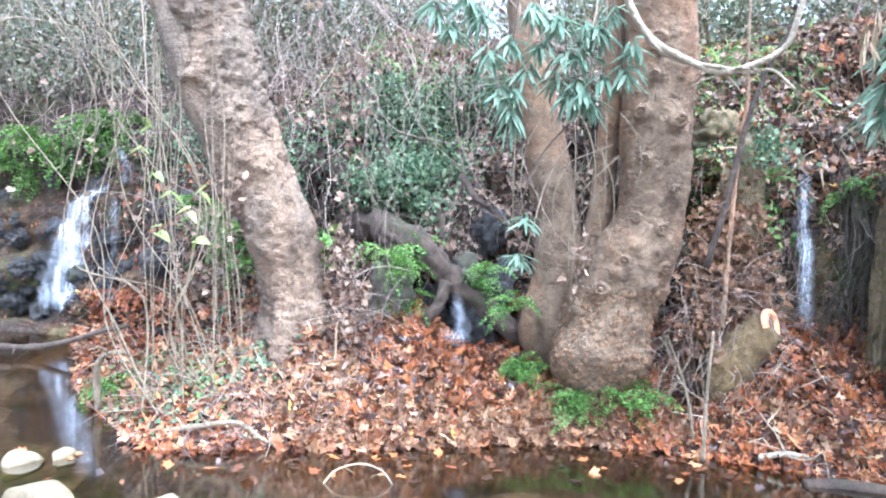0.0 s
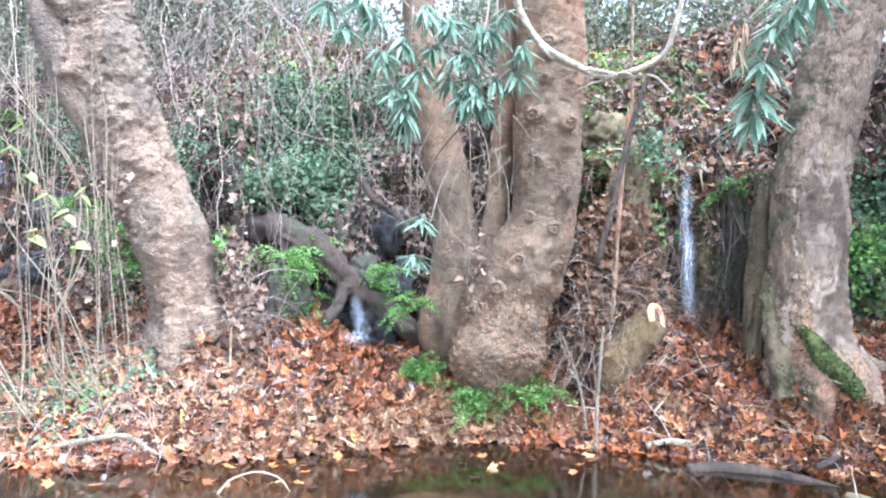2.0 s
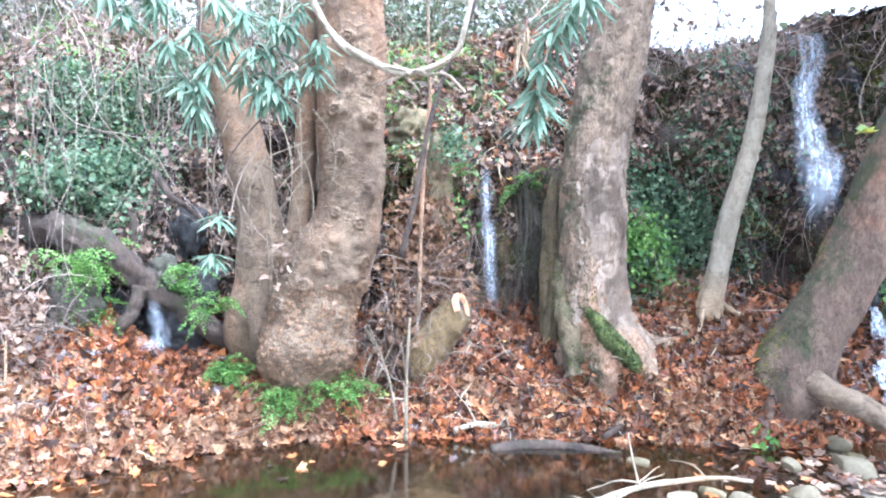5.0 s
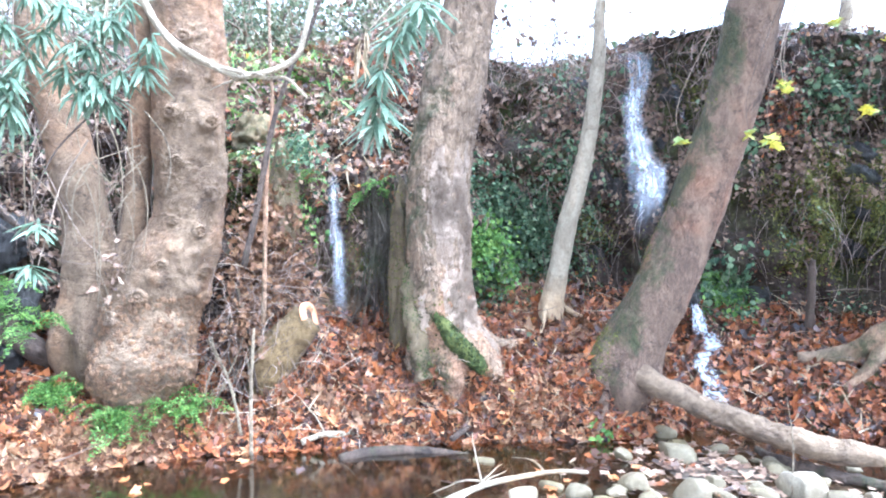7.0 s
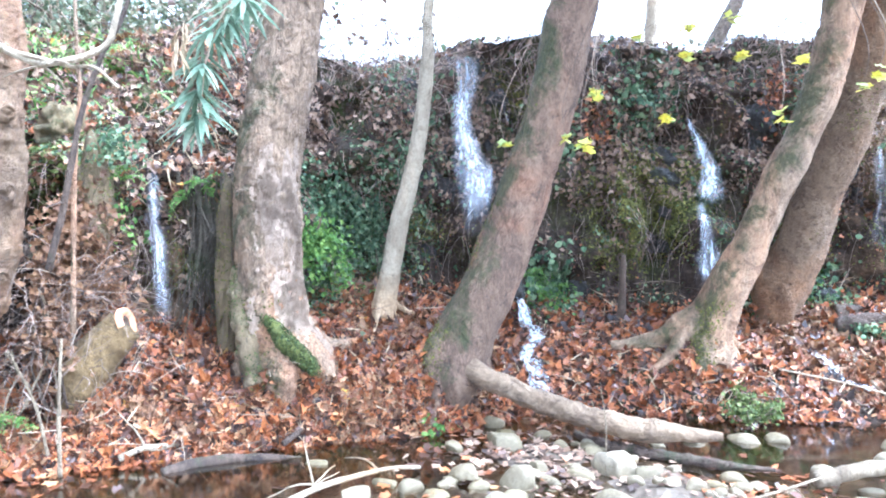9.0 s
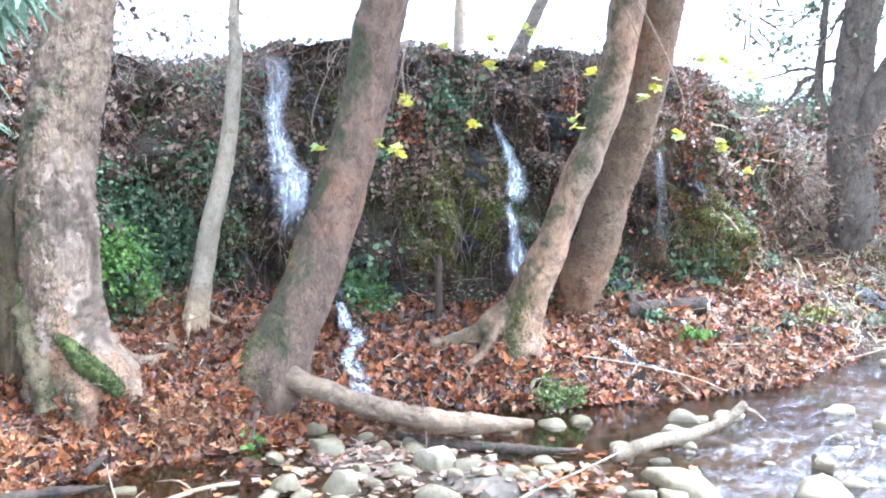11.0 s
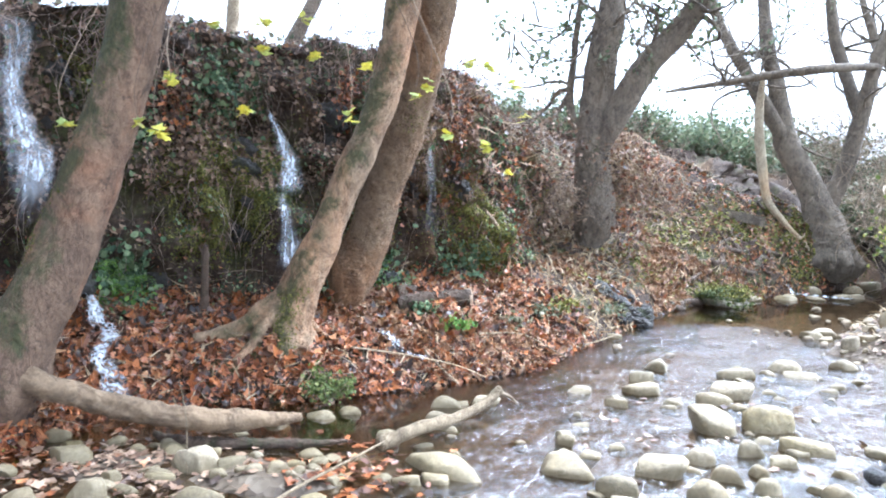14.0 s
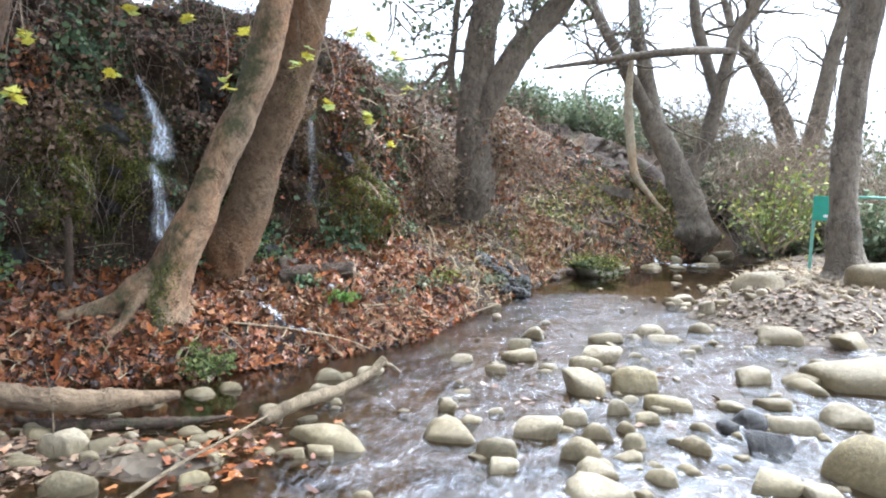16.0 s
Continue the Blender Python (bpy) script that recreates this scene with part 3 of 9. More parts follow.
# ---------------------------------------------------------------- stream bed, near shores, water
def poly_sd(px, py, poly):
    """Distance to a closed outline, negative outside."""
    poly = np.array(poly, float)
    d = np.full(px.shape, 1e9)
    inside = np.zeros(px.shape, bool)
    for (x0, y0), (x1, y1) in zip(poly, np.roll(poly, -1, axis=0)):
        ex, ey = x1 - x0, y1 - y0
        t = np.clip(((px - x0) * ex + (py - y0) * ey) / (ex * ex + ey * ey), 0, 1)
        d = np.minimum(d, np.hypot(px - x0 - t * ex, py - y0 - t * ey))
        inside ^= ((y0 > py) != (y1 > py)) & (px < ex * (py - y0) / (ey + 1e-12) + x0)
    return np.where(inside, d, -d)


NEAR_SHORE = [(-300, 1.2), (-6, 1.3), (-2, 1.5), (0.6, 1.3), (1.7, 0.3), (2.2, -1.5), (2.6, -4), (3.0, -9), (2, -300), (-300, -300)]
GRAVEL_BAR = [(13.2, -4.3), (11.9, -3.6), (10.4, -2.9), (9.3, -2.5), (8.5, -2.9), (8.0, -3.4), (8.0, -4.2), (8.6, -6), (9, -10), (10, -300), (300, -300), (300, -16), (22, -9), (16, -6.2)]


LOG_BAR = [(4.2, 3.2), (3.85, 3.35), (3.45, 2.9), (3.4, 2.4), (3.6, 1.9), (3.75, 1.35), (4.2, 0.95), (4.6, 1.1), (4.45, 1.7), (4.5, 2.1), (4.3, 2.7)]


def ground_height(x, y):
    a, b, c = poly_sd(x, y, NEAR_SHORE), poly_sd(x, y, GRAVEL_BAR), poly_sd(x, y, LOG_BAR)
    flat = np.column_stack([x.ravel(), y.ravel(), np.zeros(x.size)])
    rough = fbm(flat, 1.3, 4, 0.55, 21).reshape(x.shape)
    h = -0.22 + 0.07 * rough
    for sd, top, reach in ((a, 0.30, 1.2), (b, 0.42, 1.6), (c, 0.025, 0.45)):
        t = np.clip((sd + 0.4 * reach) / reach, 0, 1)
        h = np.maximum(h, -0.22 + (top + 0.22) * t * t * (3 - 2 * t) + 0.05 * rough)
    far = np.clip((np.hypot(x - 2, y) - 24) / 60, 0, 1)
    return h + far * np.where(b > 0, 2.5, 0.5) * 1.2


def axis(lo, hi, step, far):
    return np.concatenate([-np.geomspace(far, -lo + 1.5, 14) if lo < 0 else [], np.arange(lo, hi, step), np.geomspace(hi + 1.5, far, 14)])


gx, gy = axis(-9, 20, 0.14, 600), axis(-11, 9, 0.14, 600)
X, Y = np.meshgrid(gx, gy, indexing="ij")
Z = ground_height(X, Y)
buf = Buf()
buf.add(np.column_stack([X.ravel(), Y.ravel(), Z.ravel()]), grid_faces(len(gx), len(gy)))
me = buf.mesh("ground", M_GROUND)
me.flip_normals()
tagged(new("ground", me), "gravelly stream bed and shore with silt and pebbles", "ground", kind="structure")

wx = np.concatenate([np.arange(-14, 2.4, 0.25), np.arange(2.4, 11.5, 0.055), np.arange(11.5, 32, 0.25)])
wy = np.concatenate([np.arange(-18, -6, 0.25), np.arange(-6, 3, 0.055), np.arange(3, 10, 0.25)])
X, Y = np.meshgrid(wx, wy, indexing="ij")
flow = np.clip(0.9 - np.abs(poly_sd(X, Y, [(3.9, 0.5), (6, 0.6), (8.5, 0.0), (10.0, -0.9), (10.3, -1.8), (8.6, -2.6), (5, -9), (2.6, -9), (2.2, -2)]).clip(-9, 0)) / 0.9, 0.03, 1.0)
# low waves drawn out along the current
along, across = 0.93 * X - 0.36 * Y, 0.36 * X + 0.93 * Y
wave = np.column_stack([along.ravel() * 0.8, across.ravel() * 1.3, np.zeros(X.size)])
Z = flow * (0.014 * fbm(wave, 4.2, 3, 0.5, 77)).reshape(X.shape)
buf = Buf()
buf.add(np.column_stack([X.ravel(), Y.ravel(), Z.ravel()]), grid_faces(len(wx), len(wy)))
me = buf.mesh("water", M_WATER)
me.flip_normals()
att = me.attributes.new("riffle", "FLOAT", "POINT")
att.data.foreach_set("value", flow.ravel())
tagged(new("water", me), "shallow clear stream water reflecting the white sky", "water", kind="structure")

def fan(outline, fold=0.15):
    v = np.array([(0, 0, 0)] + [(x, y, 0) for x, y in outline], float)
    v[:, 2] = fold * np.abs(v[:, 0]) - 0.25 * v[:, 1] ** 2
    n = len(outline)
    return v, np.array([(0, 1 + k, 1 + (k + 1) % n) for k in range(n)])


def scatter(p, nv, size, shapes, rng, tilt=0.5, lift=0.01):
    """All copies of the shapes at p, facing nv with some tilt, as one big vertex and face list."""
    n = len(p)
    nv = nv + rng.normal(0, tilt, (n, 3))
    nv /= np.linalg.norm(nv, axis=1)[:, None]
    ref = rng.normal(0, 1, (n, 3))
    u = np.cross(nv, ref)
    u /= np.linalg.norm(u, axis=1)[:, None]
    w = np.cross(nv, u)
    vs, fs, base = [], [], 0
    which = rng.integers(0, len(shapes), n)
    for s, (v, f) in enumerate(shapes):
        k = which == s
        c = int(k.sum())
        if not c:
            continue
        q = (p[k] + nv[k] * lift)[:, None, :] + size[k][:, None, None] * (v[None, :, :1] * u[k][:, None] + v[None, :, 1:2] * w[k][:, None] + v[None, :, 2:] * nv[k][:, None])
        vs.append(q.reshape(-1, 3))
        fs.append((f[None] + (np.arange(c) * len(v))[:, None, None]).reshape(-1, f.shape[1]) + base)
        base += c * len(v)
    return np.vstack(vs), np.vstack(fs)


def mat_green(name, stops, rough=0.7, tr=0.3):
    return mat_leafy(name, stops, rough, tr)


M_MOSS = mat_green("moss_green", [(0.0, (0.065, 0.068, 0.011)), (0.6, (0.141, 0.135, 0.023)), (1.0, (0.238, 0.208, 0.038))], 0.9, 0.1)
M_DARKMOSS = mat_green("dark_moss", [(0.0, (0.022, 0.034, 0.006)), (0.6, (0.06, 0.078, 0.012)), (1.0, (0.115, 0.125, 0.022))], 0.9, 0.1)
LEAFLET = [fan([(0, -0.4), (0.5, 0.1), (0.3, 0.45), (0, 0.5), (-0.3, 0.45), (-0.5, 0.1)], 0.1)]


# ---------------------------------------------------------------- trees
def lumpy(points, amount):
    """Knots on a trunk: (x, y, z, reach, height) bulges."""
    pts = np.array(points, float)

    def fn(v, ax, out, rr):
        unit = out / (np.linalg.norm(out, axis=1)[:, None] + 1e-9)
        for x, y, z, reach, h in pts:
            d = np.linalg.norm(v - np.array([x, y, z]), axis=1)
            v = v + unit * (h * amount * np.exp(-(d / reach) ** 2))[:, None]
        return v
    return fn


def stem(keys, rings=60, seg=28, wobble=0.12, seed=0, lumps=None, flake=0.25):
    q = spline(np.array(keys, float), rings)
    return tube(q[:, :3], q[:, 3], seg, True, wobble, seed, lumps, flake)


def root_keys(base, ang, length, r, drop=0.25):
    b = Vector(base[:3])
    d = Vector((math.cos(ang), math.sin(ang), 0))
    out = []
    for k in range(5):
        t = k / 4
        p = b + d * (length * t) + Vector((0, 0, 0.22 * (1 - t) ** 2 - 0.02))
        hit = BANK_TREE.ray_cast(Vector((p.x, p.y, 4)), Vector((0, 0, -1)))
        z = (hit[0].z if hit[0] is not None and hit[0].z < b.z + 0.4 else b.z - drop * t) + 0.02 + 0.2 * (1 - t) ** 2
        out.append((p.x, p.y, z, r * (1 - 0.75 * t)))
    return out


def flared(base, reach, amount, lobes, seed, more=None):
    """A foot that spreads into uneven buttresses."""
    rng = np.random.default_rng(seed)
    ph = rng.uniform(0, 6.28, 3)

    def fn(v, ax, out, rr):
        if more is not None:
            v = more(v, ax, out, rr)
        unit = out * np.array([1, 1, 0.2])
        unit /= np.linalg.norm(unit, axis=1)[:, None] + 1e-9
        th = np.arctan2(out[:, 1], out[:, 0])
        lobe = 0.45 + 0.4 * np.cos(lobes * th + ph[0]) + 0.25 * np.cos((lobes + 2) * th + ph[1])
        fall = np.exp(-np.clip(v[:, 2] - base[2], 0, 9) / reach)
        return v + unit * (amount * np.clip(lobe, -0.2, 1.1) * fall)[:, None] * (rr / np.max(rr))
    return fn


FLAKES = []
for k in range(5):
    fr = np.random.default_rng(k)
    FLAKES.append(fan([((0.5 + 0.25 * fr.random()) * math.cos(a), (0.32 + 0.2 * fr.random()) * math.sin(a)) for a in np.linspace(0, 2 * np.pi, 7, endpoint=False)], -0.25))


SCABS = []
for k in range(4):
    fr = np.random.default_rng(k + 40)
    ring = [((0.5 + 0.2 * fr.random()) * math.cos(a), (0.34 + 0.16 * fr.random()) * math.sin(a)) for a in np.linspace(0, 2 * np.pi, 6, endpoint=False)]
    sv = np.array([(x, y, -0.15) for x, y in ring] + [(0.62 * x, 0.62 * y, 0.16 + 0.1 * fr.random()) for x, y in ring] + [(0, 0, 0.26)])
    SCABS.append((sv, np.array([q for j in range(6) for q in ((j, (j + 1) % 6, 6 + (j + 1) % 6), (j, 6 + (j + 1) % 6, 6 + j), (6 + j, 6 + (j + 1) % 6, 12))])))


def burr_mesh(seed, mat):
    """A round knot: a swollen lip about a healed button."""
    rng = np.random.default_rng(seed)
    prof = [(0.0, 0.42), (0.18, 0.45), (0.34, 0.34), (0.44, 0.14), (0.54, 0.20), (0.68, 0.46), (0.84, 0.44), (1.0, 0.16), (1.25, -0.15)]
    seg = 18
    v = [(r * math.cos(a) * (1 + 0.14 * math.sin(2 * a + seed)), r * math.sin(a), h * (1 + 0.3 * math.sin(a + 2 * seed)) + rng.normal(0, 0.03)) for r, h in prof for a in np.linspace(0, 2 * math.pi, seg, endpoint=False)]
    f = [(i * seg + j, i * seg + (j + 1) % seg, (i + 1) * seg + (j + 1) % seg, (i + 1) * seg + j) for i in range(len(prof) - 1) for j in range(seg)]
    b = Buf()
    b.add(np.array(v), [q[::-1] for q in f])
    return b.mesh("burr", mat)


def tree(label, mat, trunk, limbs=(), roots=(), seed=0, wobble=0.12, knots=None, flake=0.22, rings=340, seg=96, flare=0.10, flakes=260, span=(0.3, 3.4), scars=(), moss=None, scabs=None, burrs=()):
    """A tree: its trunk, limbs, roots and loose bark are parts."""
    keys = [tuple(k) for k in trunk]
    x, y, z, r = keys[0]
    keys = [(x, y + 0.05, z - 0.4, r * 0.55)] + keys
    t = thing("tree", label, "tree", (x, y, z))
    b = Buf()
    v, f = stem(keys, rings, seg, wobble, seed, flared((x, y, z - 0.05), 0.16 + 0.3 * r, flare * r / 0.22, 4 + seed % 3, seed, lumpy(knots, 1.0) if knots else None), flake)
    b.add(v, f)
    part("trunk", b.mesh("trunk", mat), t)
    if flakes:
        rng = np.random.default_rng(seed + 7)
        vv = v[:rings * seg].reshape(rings, seg, 3)
        nrm = vv - vv.mean(axis=1)[:, None]
        nrm /= np.linalg.norm(nrm, axis=2)[..., None] + 1e-9
        ok = np.argwhere((vv[..., 2] > span[0]) & (vv[..., 2] < span[1]))
        pick = ok[rng.integers(0, len(ok), flakes)]
        p, n3 = vv[pick[:, 0], pick[:, 1]], nrm[pick[:, 0], pick[:, 1]]
        b = Buf()
        fv, ff = scatter(p, n3, rng.uniform(0.015, 0.055, flakes), FLAKES, rng, 0.22, 0.004)
        b.add(fv, ff.tolist())
        part("loose_bark", b.mesh("loose_bark", mat, False), t, "thin peeling flakes of bark", kind="stuff")
    grid = v[:rings * seg].reshape(rings, seg, 3)
    nrm = grid - grid.mean(axis=1)[:, None]
    nrm /= np.linalg.norm(nrm, axis=2)[..., None] + 1e-9
    if scabs:
        rng = np.random.default_rng(seed + 21)
        ok = np.argwhere((grid[..., 2] > scabs[0]) & (grid[..., 2] < scabs[1]))
        pick = ok[rng.integers(0, len(ok), scabs[2])]
        b = Buf()
        fv, ff = scatter(grid[pick[:, 0], pick[:, 1]], nrm[pick[:, 0], pick[:, 1]], rng.uniform(0.014, 0.055, scabs[2]), SCABS, rng, 0.18, -0.002)
        b.add(fv, ff.tolist())
        part("scaly_bark", b.mesh("scaly_bark", M_SCALE, False), t, "rough tan scales on the swollen base", kind="stuff")
    for k, (bx, by, bz, size) in enumerate(burrs):
        i, j = np.unravel_index(np.argmin(np.linalg.norm(grid - np.array([bx, by, bz]), axis=2)), grid.shape[:2])
        rot = Vector(nrm[i, j]).to_track_quat("Z", "Y").to_matrix().to_4x4()
        me = burr_mesh(k + seed, mat)
        me.transform(Matrix.Translation(Vector(grid[i, j])) @ rot @ Matrix.Diagonal((size, size * 0.85, size * 0.9, 1)))
        part("burr", me, t, "round burr with a swollen lip")
    for sx, sy, sz, wide, tall in scars:
        q = grid - np.array([sx, sy, sz])
        d = (q[..., 0] ** 2 + q[..., 1] ** 2) / wide ** 2 + q[..., 2] ** 2 / tall ** 2 + 1.9 * fbm(grid.reshape(-1, 3) * np.array([1, 1, 0.3]), 8, 4, 0.65, 5).reshape(rings, seg)
        lift = (grid + nrm * (0.004 - 0.012 * np.clip(d - 0.85, 0, 1))[..., None]).reshape(-1, 3)
        fs = [(i * seg + j, i * seg + (j + 1) % seg, (i + 1) * seg + (j + 1) % seg, (i + 1) * seg + j) for i in range(rings - 1) for j in range(seg) if d[i, j] < 1.0]
        b = Buf()
        b.add(lift, fs)
        part("bare_scar", b.mesh("bare_scar", M_PEELED), t, "pale scar of peeled wood")
    if moss:
        side, zlo, zhi, count = moss
        rng = np.random.default_rng(seed + 11)
        wgt = np.clip(nrm @ np.array(side) - 0.6 + 0.7 * fbm(grid.reshape(-1, 3), 2.2, 3, 0.6, seed).reshape(rings, seg), 0, 1) * ((grid[..., 2] > zlo) & (grid[..., 2] < zhi))
        pick = np.array(np.unravel_index(rng.choice(wgt.size, count, p=(wgt / wgt.sum()).ravel()), wgt.shape)).T
        fv, ff = scatter(grid[pick[:, 0], pick[:, 1]], nrm[pick[:, 0], pick[:, 1]], rng.uniform(0.008, 0.02, count), LEAFLET, rng, 0.7, 0.004)
        b = Buf()
        b.add(fv, ff.tolist())
        part("moss", b.mesh("moss", M_MOSS, False), t, "dull green moss", kind="stuff")
    for k, keyl in enumerate(limbs):
        b = Buf()
        b.add(*stem(keyl, 40, 16, wobble * 0.7, seed + k + 3))
        part("limb", b.mesh("limb", mat), t)
    for ang, length, rr in roots:
        b = Buf()
        b.add(*stem(root_keys((x, y, z), radians(ang), length, rr), 24, 12, 0.2, seed + int(ang)))
        part("root", b.mesh("root", mat), t)
    return t


tree("broad old plane tree with flaking tan bark leaning over dry vines", M_BARK1,
     [(-1.02, 5.20, 0.54, 0.258), (-1.07, 5.19, 0.87, 0.216), (-1.16, 5.17, 1.35, 0.231), (-1.36, 5.13, 1.83, 0.247), (-1.50, 5.09, 2.21, 0.268), (-1.61, 5.06, 2.58, 0.278), (-1.67, 5.04, 2.88, 0.278), (-1.77, 5.00, 3.66, 0.258), (-1.96, 4.94, 4.69, 0.227), (-2.27, 4.84, 6.34, 0.165)],
     limbs=[[(-1.49, 5.01, 1.86, 0.093), (-1.69, 4.92, 2.29, 0.111), (-1.78, 4.88, 2.61, 0.105), (-1.91, 4.84, 3.04, 0.101), (-2.37, 4.63, 4.69, 0.072)], [(-2.06, 4.92, 5.10, 0.124), (-1.24, 5.36, 6.54, 0.082), (-0.62, 5.56, 7.57, 0.041)]],
     seed=1, wobble=0.13, flake=0.75, flakes=700, knots=[(-1.69, 4.81, 2.33, 0.09, 0.09), (-1.5, 4.88, 2.55, 0.08, 0.05), (-1.23, 4.95, 1.77, 0.1, 0.05)])
tree("gnarled plane tree with a swollen burred base above ferns", M_BARK2,
     [(1.11, 5.00, 0.23, 0.218), (1.10, 5.01, 0.46, 0.298), (1.14, 5.00, 0.74, 0.308), (1.26, 4.96, 1.11, 0.278), (1.39, 4.93, 1.42, 0.223), (1.42, 4.92, 1.80, 0.230), (1.42, 4.92, 2.18, 0.234), (1.42, 4.92, 2.55, 0.227), (1.41, 4.92, 2.92, 0.223), (1.39, 4.91, 3.90, 0.209), (1.46, 4.81, 5.36, 0.178), (1.67, 4.60, 7.03, 0.125)],
     limbs=[[(1.01, 5.18, 0.82, 0.143), (1.09, 5.16, 1.33, 0.094), (1.14, 5.15, 1.80, 0.082), (1.17, 5.14, 2.28, 0.082), (1.18, 5.14, 2.74, 0.082), (1.15, 5.17, 3.90, 0.063)], [(1.44, 4.81, 5.36, 0.104), (0.84, 4.39, 6.83, 0.073), (0.21, 4.08, 7.87, 0.031)]],
     seed=12, wobble=0.11, flake=0.45, flakes=500,
     knots=[(1.46, 4.66, 2.13, 0.045, 0.06), (1.28, 4.71, 2.17, 0.045, 0.05), (1.26, 4.71, 1.30, 0.05, 0.06), (1.34, 4.69, 2.6, 0.05, 0.04), (1.50, 4.7, 1.62, 0.045, 0.04), (1.36, 4.7, 1.05, 0.05, 0.05), (1.03, 4.77, 0.98, 0.05, 0.05), (0.84, 4.81, 0.93, 0.08, 0.06), (1.24, 4.72, 0.80, 0.10, 0.07), (1.05, 4.70, 0.60, 0.16, 0.10), (1.30, 4.75, 0.55, 0.14, 0.08), (0.86, 4.85, 0.55, 0.14, 0.08), (1.45, 4.85, 1.0, 0.06, 0.06), (1.30, 4.70, 1.85, 0.035, 0.035), (1.5, 4.69, 1.95, 0.03, 0.03), (1.22, 4.72, 1.52, 0.035, 0.04), (1.42, 4.69, 1.45, 0.03, 0.035), (1.38, 4.69, 1.28, 0.03, 0.04), (1.15, 4.70, 1.12, 0.04, 0.045), (0.98, 4.78, 1.16, 0.04, 0.04), (1.3, 4.69, 2.38, 0.04, 0.035), (1.52, 4.7, 2.45, 0.035, 0.035)],
     scabs=(0.18, 1.0, 2000),
     burrs=[(1.28, 4.71, 2.17, 0.05), (1.47, 4.68, 2.12, 0.055), (1.34, 4.69, 2.62, 0.05), (1.50, 4.70, 1.66, 0.04), (1.29, 4.71, 1.86, 0.035), (1.24, 4.73, 1.5, 0.04), (1.42, 4.7, 1.42, 0.05), (1.2, 4.72, 1.18, 0.045), (1.45, 4.75, 1.15, 0.05), (1.05, 4.75, 1.0, 0.05), (1.36, 4.72, 0.95, 0.05), (0.88, 4.85, 0.86, 0.06), (1.5, 4.7, 2.4, 0.035), (1.32, 4.70, 2.4, 0.035)])
tree("slender brown stem of a plane tree among hanging leaves", M_BARK2,
     [(0.84, 5.28, 0.72, 0.198), (0.85, 5.28, 1.23, 0.170), (0.82, 5.29, 1.56, 0.153), (0.72, 5.30, 2.04, 0.145), (0.62, 5.31, 2.53, 0.129), (0.56, 5.33, 2.93, 0.121), (0.41, 5.36, 4.28, 0.093), (0.21, 5.46, 5.93, 0.052)],
     seed=22, wobble=0.14, rings=110, seg=32)
tree("grey-brown plane tree with a pale scar and mossy buttress roots", M_BARK3,
     [(3.06, 4.25, 0.45, 0.300), (3.02, 4.29, 0.71, 0.250), (2.99, 4.31, 1.03, 0.236), (2.97, 4.31, 1.44, 0.222), (2.99, 4.30, 1.83, 0.214), (3.04, 4.27, 2.23, 0.200), (3.09, 4.23, 2.62, 0.190), (3.15, 4.19, 3.00, 0.184), (3.3, 4.1, 4.0, 0.17), (3.4, 3.9, 5.4, 0.13), (3.7, 3.6, 7.0, 0.08)],
     limbs=[[(3.36, 4.0, 4.6, 0.1), (2.6, 3.8, 5.8, 0.07), (2.0, 3.6, 6.8, 0.03)]],
     roots=[(-5, 0.6, 0.10), (30, 0.6, 0.08)], seed=32, flakes=700, flake=0.6, scars=[(3.06, 4.05, 1.75, 0.24, 0.45), (2.98, 4.06, 1.25, 0.2, 0.5), (3.14, 4.08, 0.95, 0.18, 0.4)], moss=((-0.75, -0.55, 0.1), 0.2, 1.2, 260), flare=0.075)
tree("thin pale-barked sapling trunk standing in leaf litter", M_BARK4,
     [(4.02, 4.35, 0.61, 0.099), (4.07, 4.31, 0.98, 0.083), (4.13, 4.26, 1.42, 0.076), (4.21, 4.18, 1.86, 0.067), (4.26, 4.13, 2.30, 0.058), (4.29, 4.10, 2.77, 0.049), (4.30, 4.10, 3.15, 0.040), (4.4, 4.0, 4.2, 0.03), (4.5, 3.9, 5.0, 0.015)],
     roots=[(-30, 0.4, 0.03), (-140, 0.35, 0.03)], seed=42, wobble=0.08, rings=50, seg=16)
tree("leaning plane trunk with mossy brown bark beside the waterfall", M_BARK5,
     [(4.08, 3.61, 0.35, 0.257), (4.15, 3.54, 0.64, 0.222), (4.28, 3.39, 1.05, 0.195), (4.37, 3.29, 1.45, 0.189), (4.44, 3.19, 1.83, 0.181), (4.52, 3.10, 2.21, 0.177), (4.57, 3.03, 2.58, 0.173), (4.61, 2.97, 2.94, 0.173), (4.75, 2.75, 3.9, 0.16), (4.9, 2.4, 5.2, 0.12), (5.2, 1.9, 6.8, 0.07)],
     limbs=[[(4.62, 2.95, 2.9, 0.1), (4.9, 2.85, 3.5, 0.09), (5.3, 2.8, 4.6, 0.06), (5.6, 2.7, 5.6, 0.02)]],
     roots=[(-160, 0.4, 0.07)], seed=52, wobble=0.08, flare=0.04, moss=((-0.8, 0.55, 0.1), 0.3, 3.0, 900))
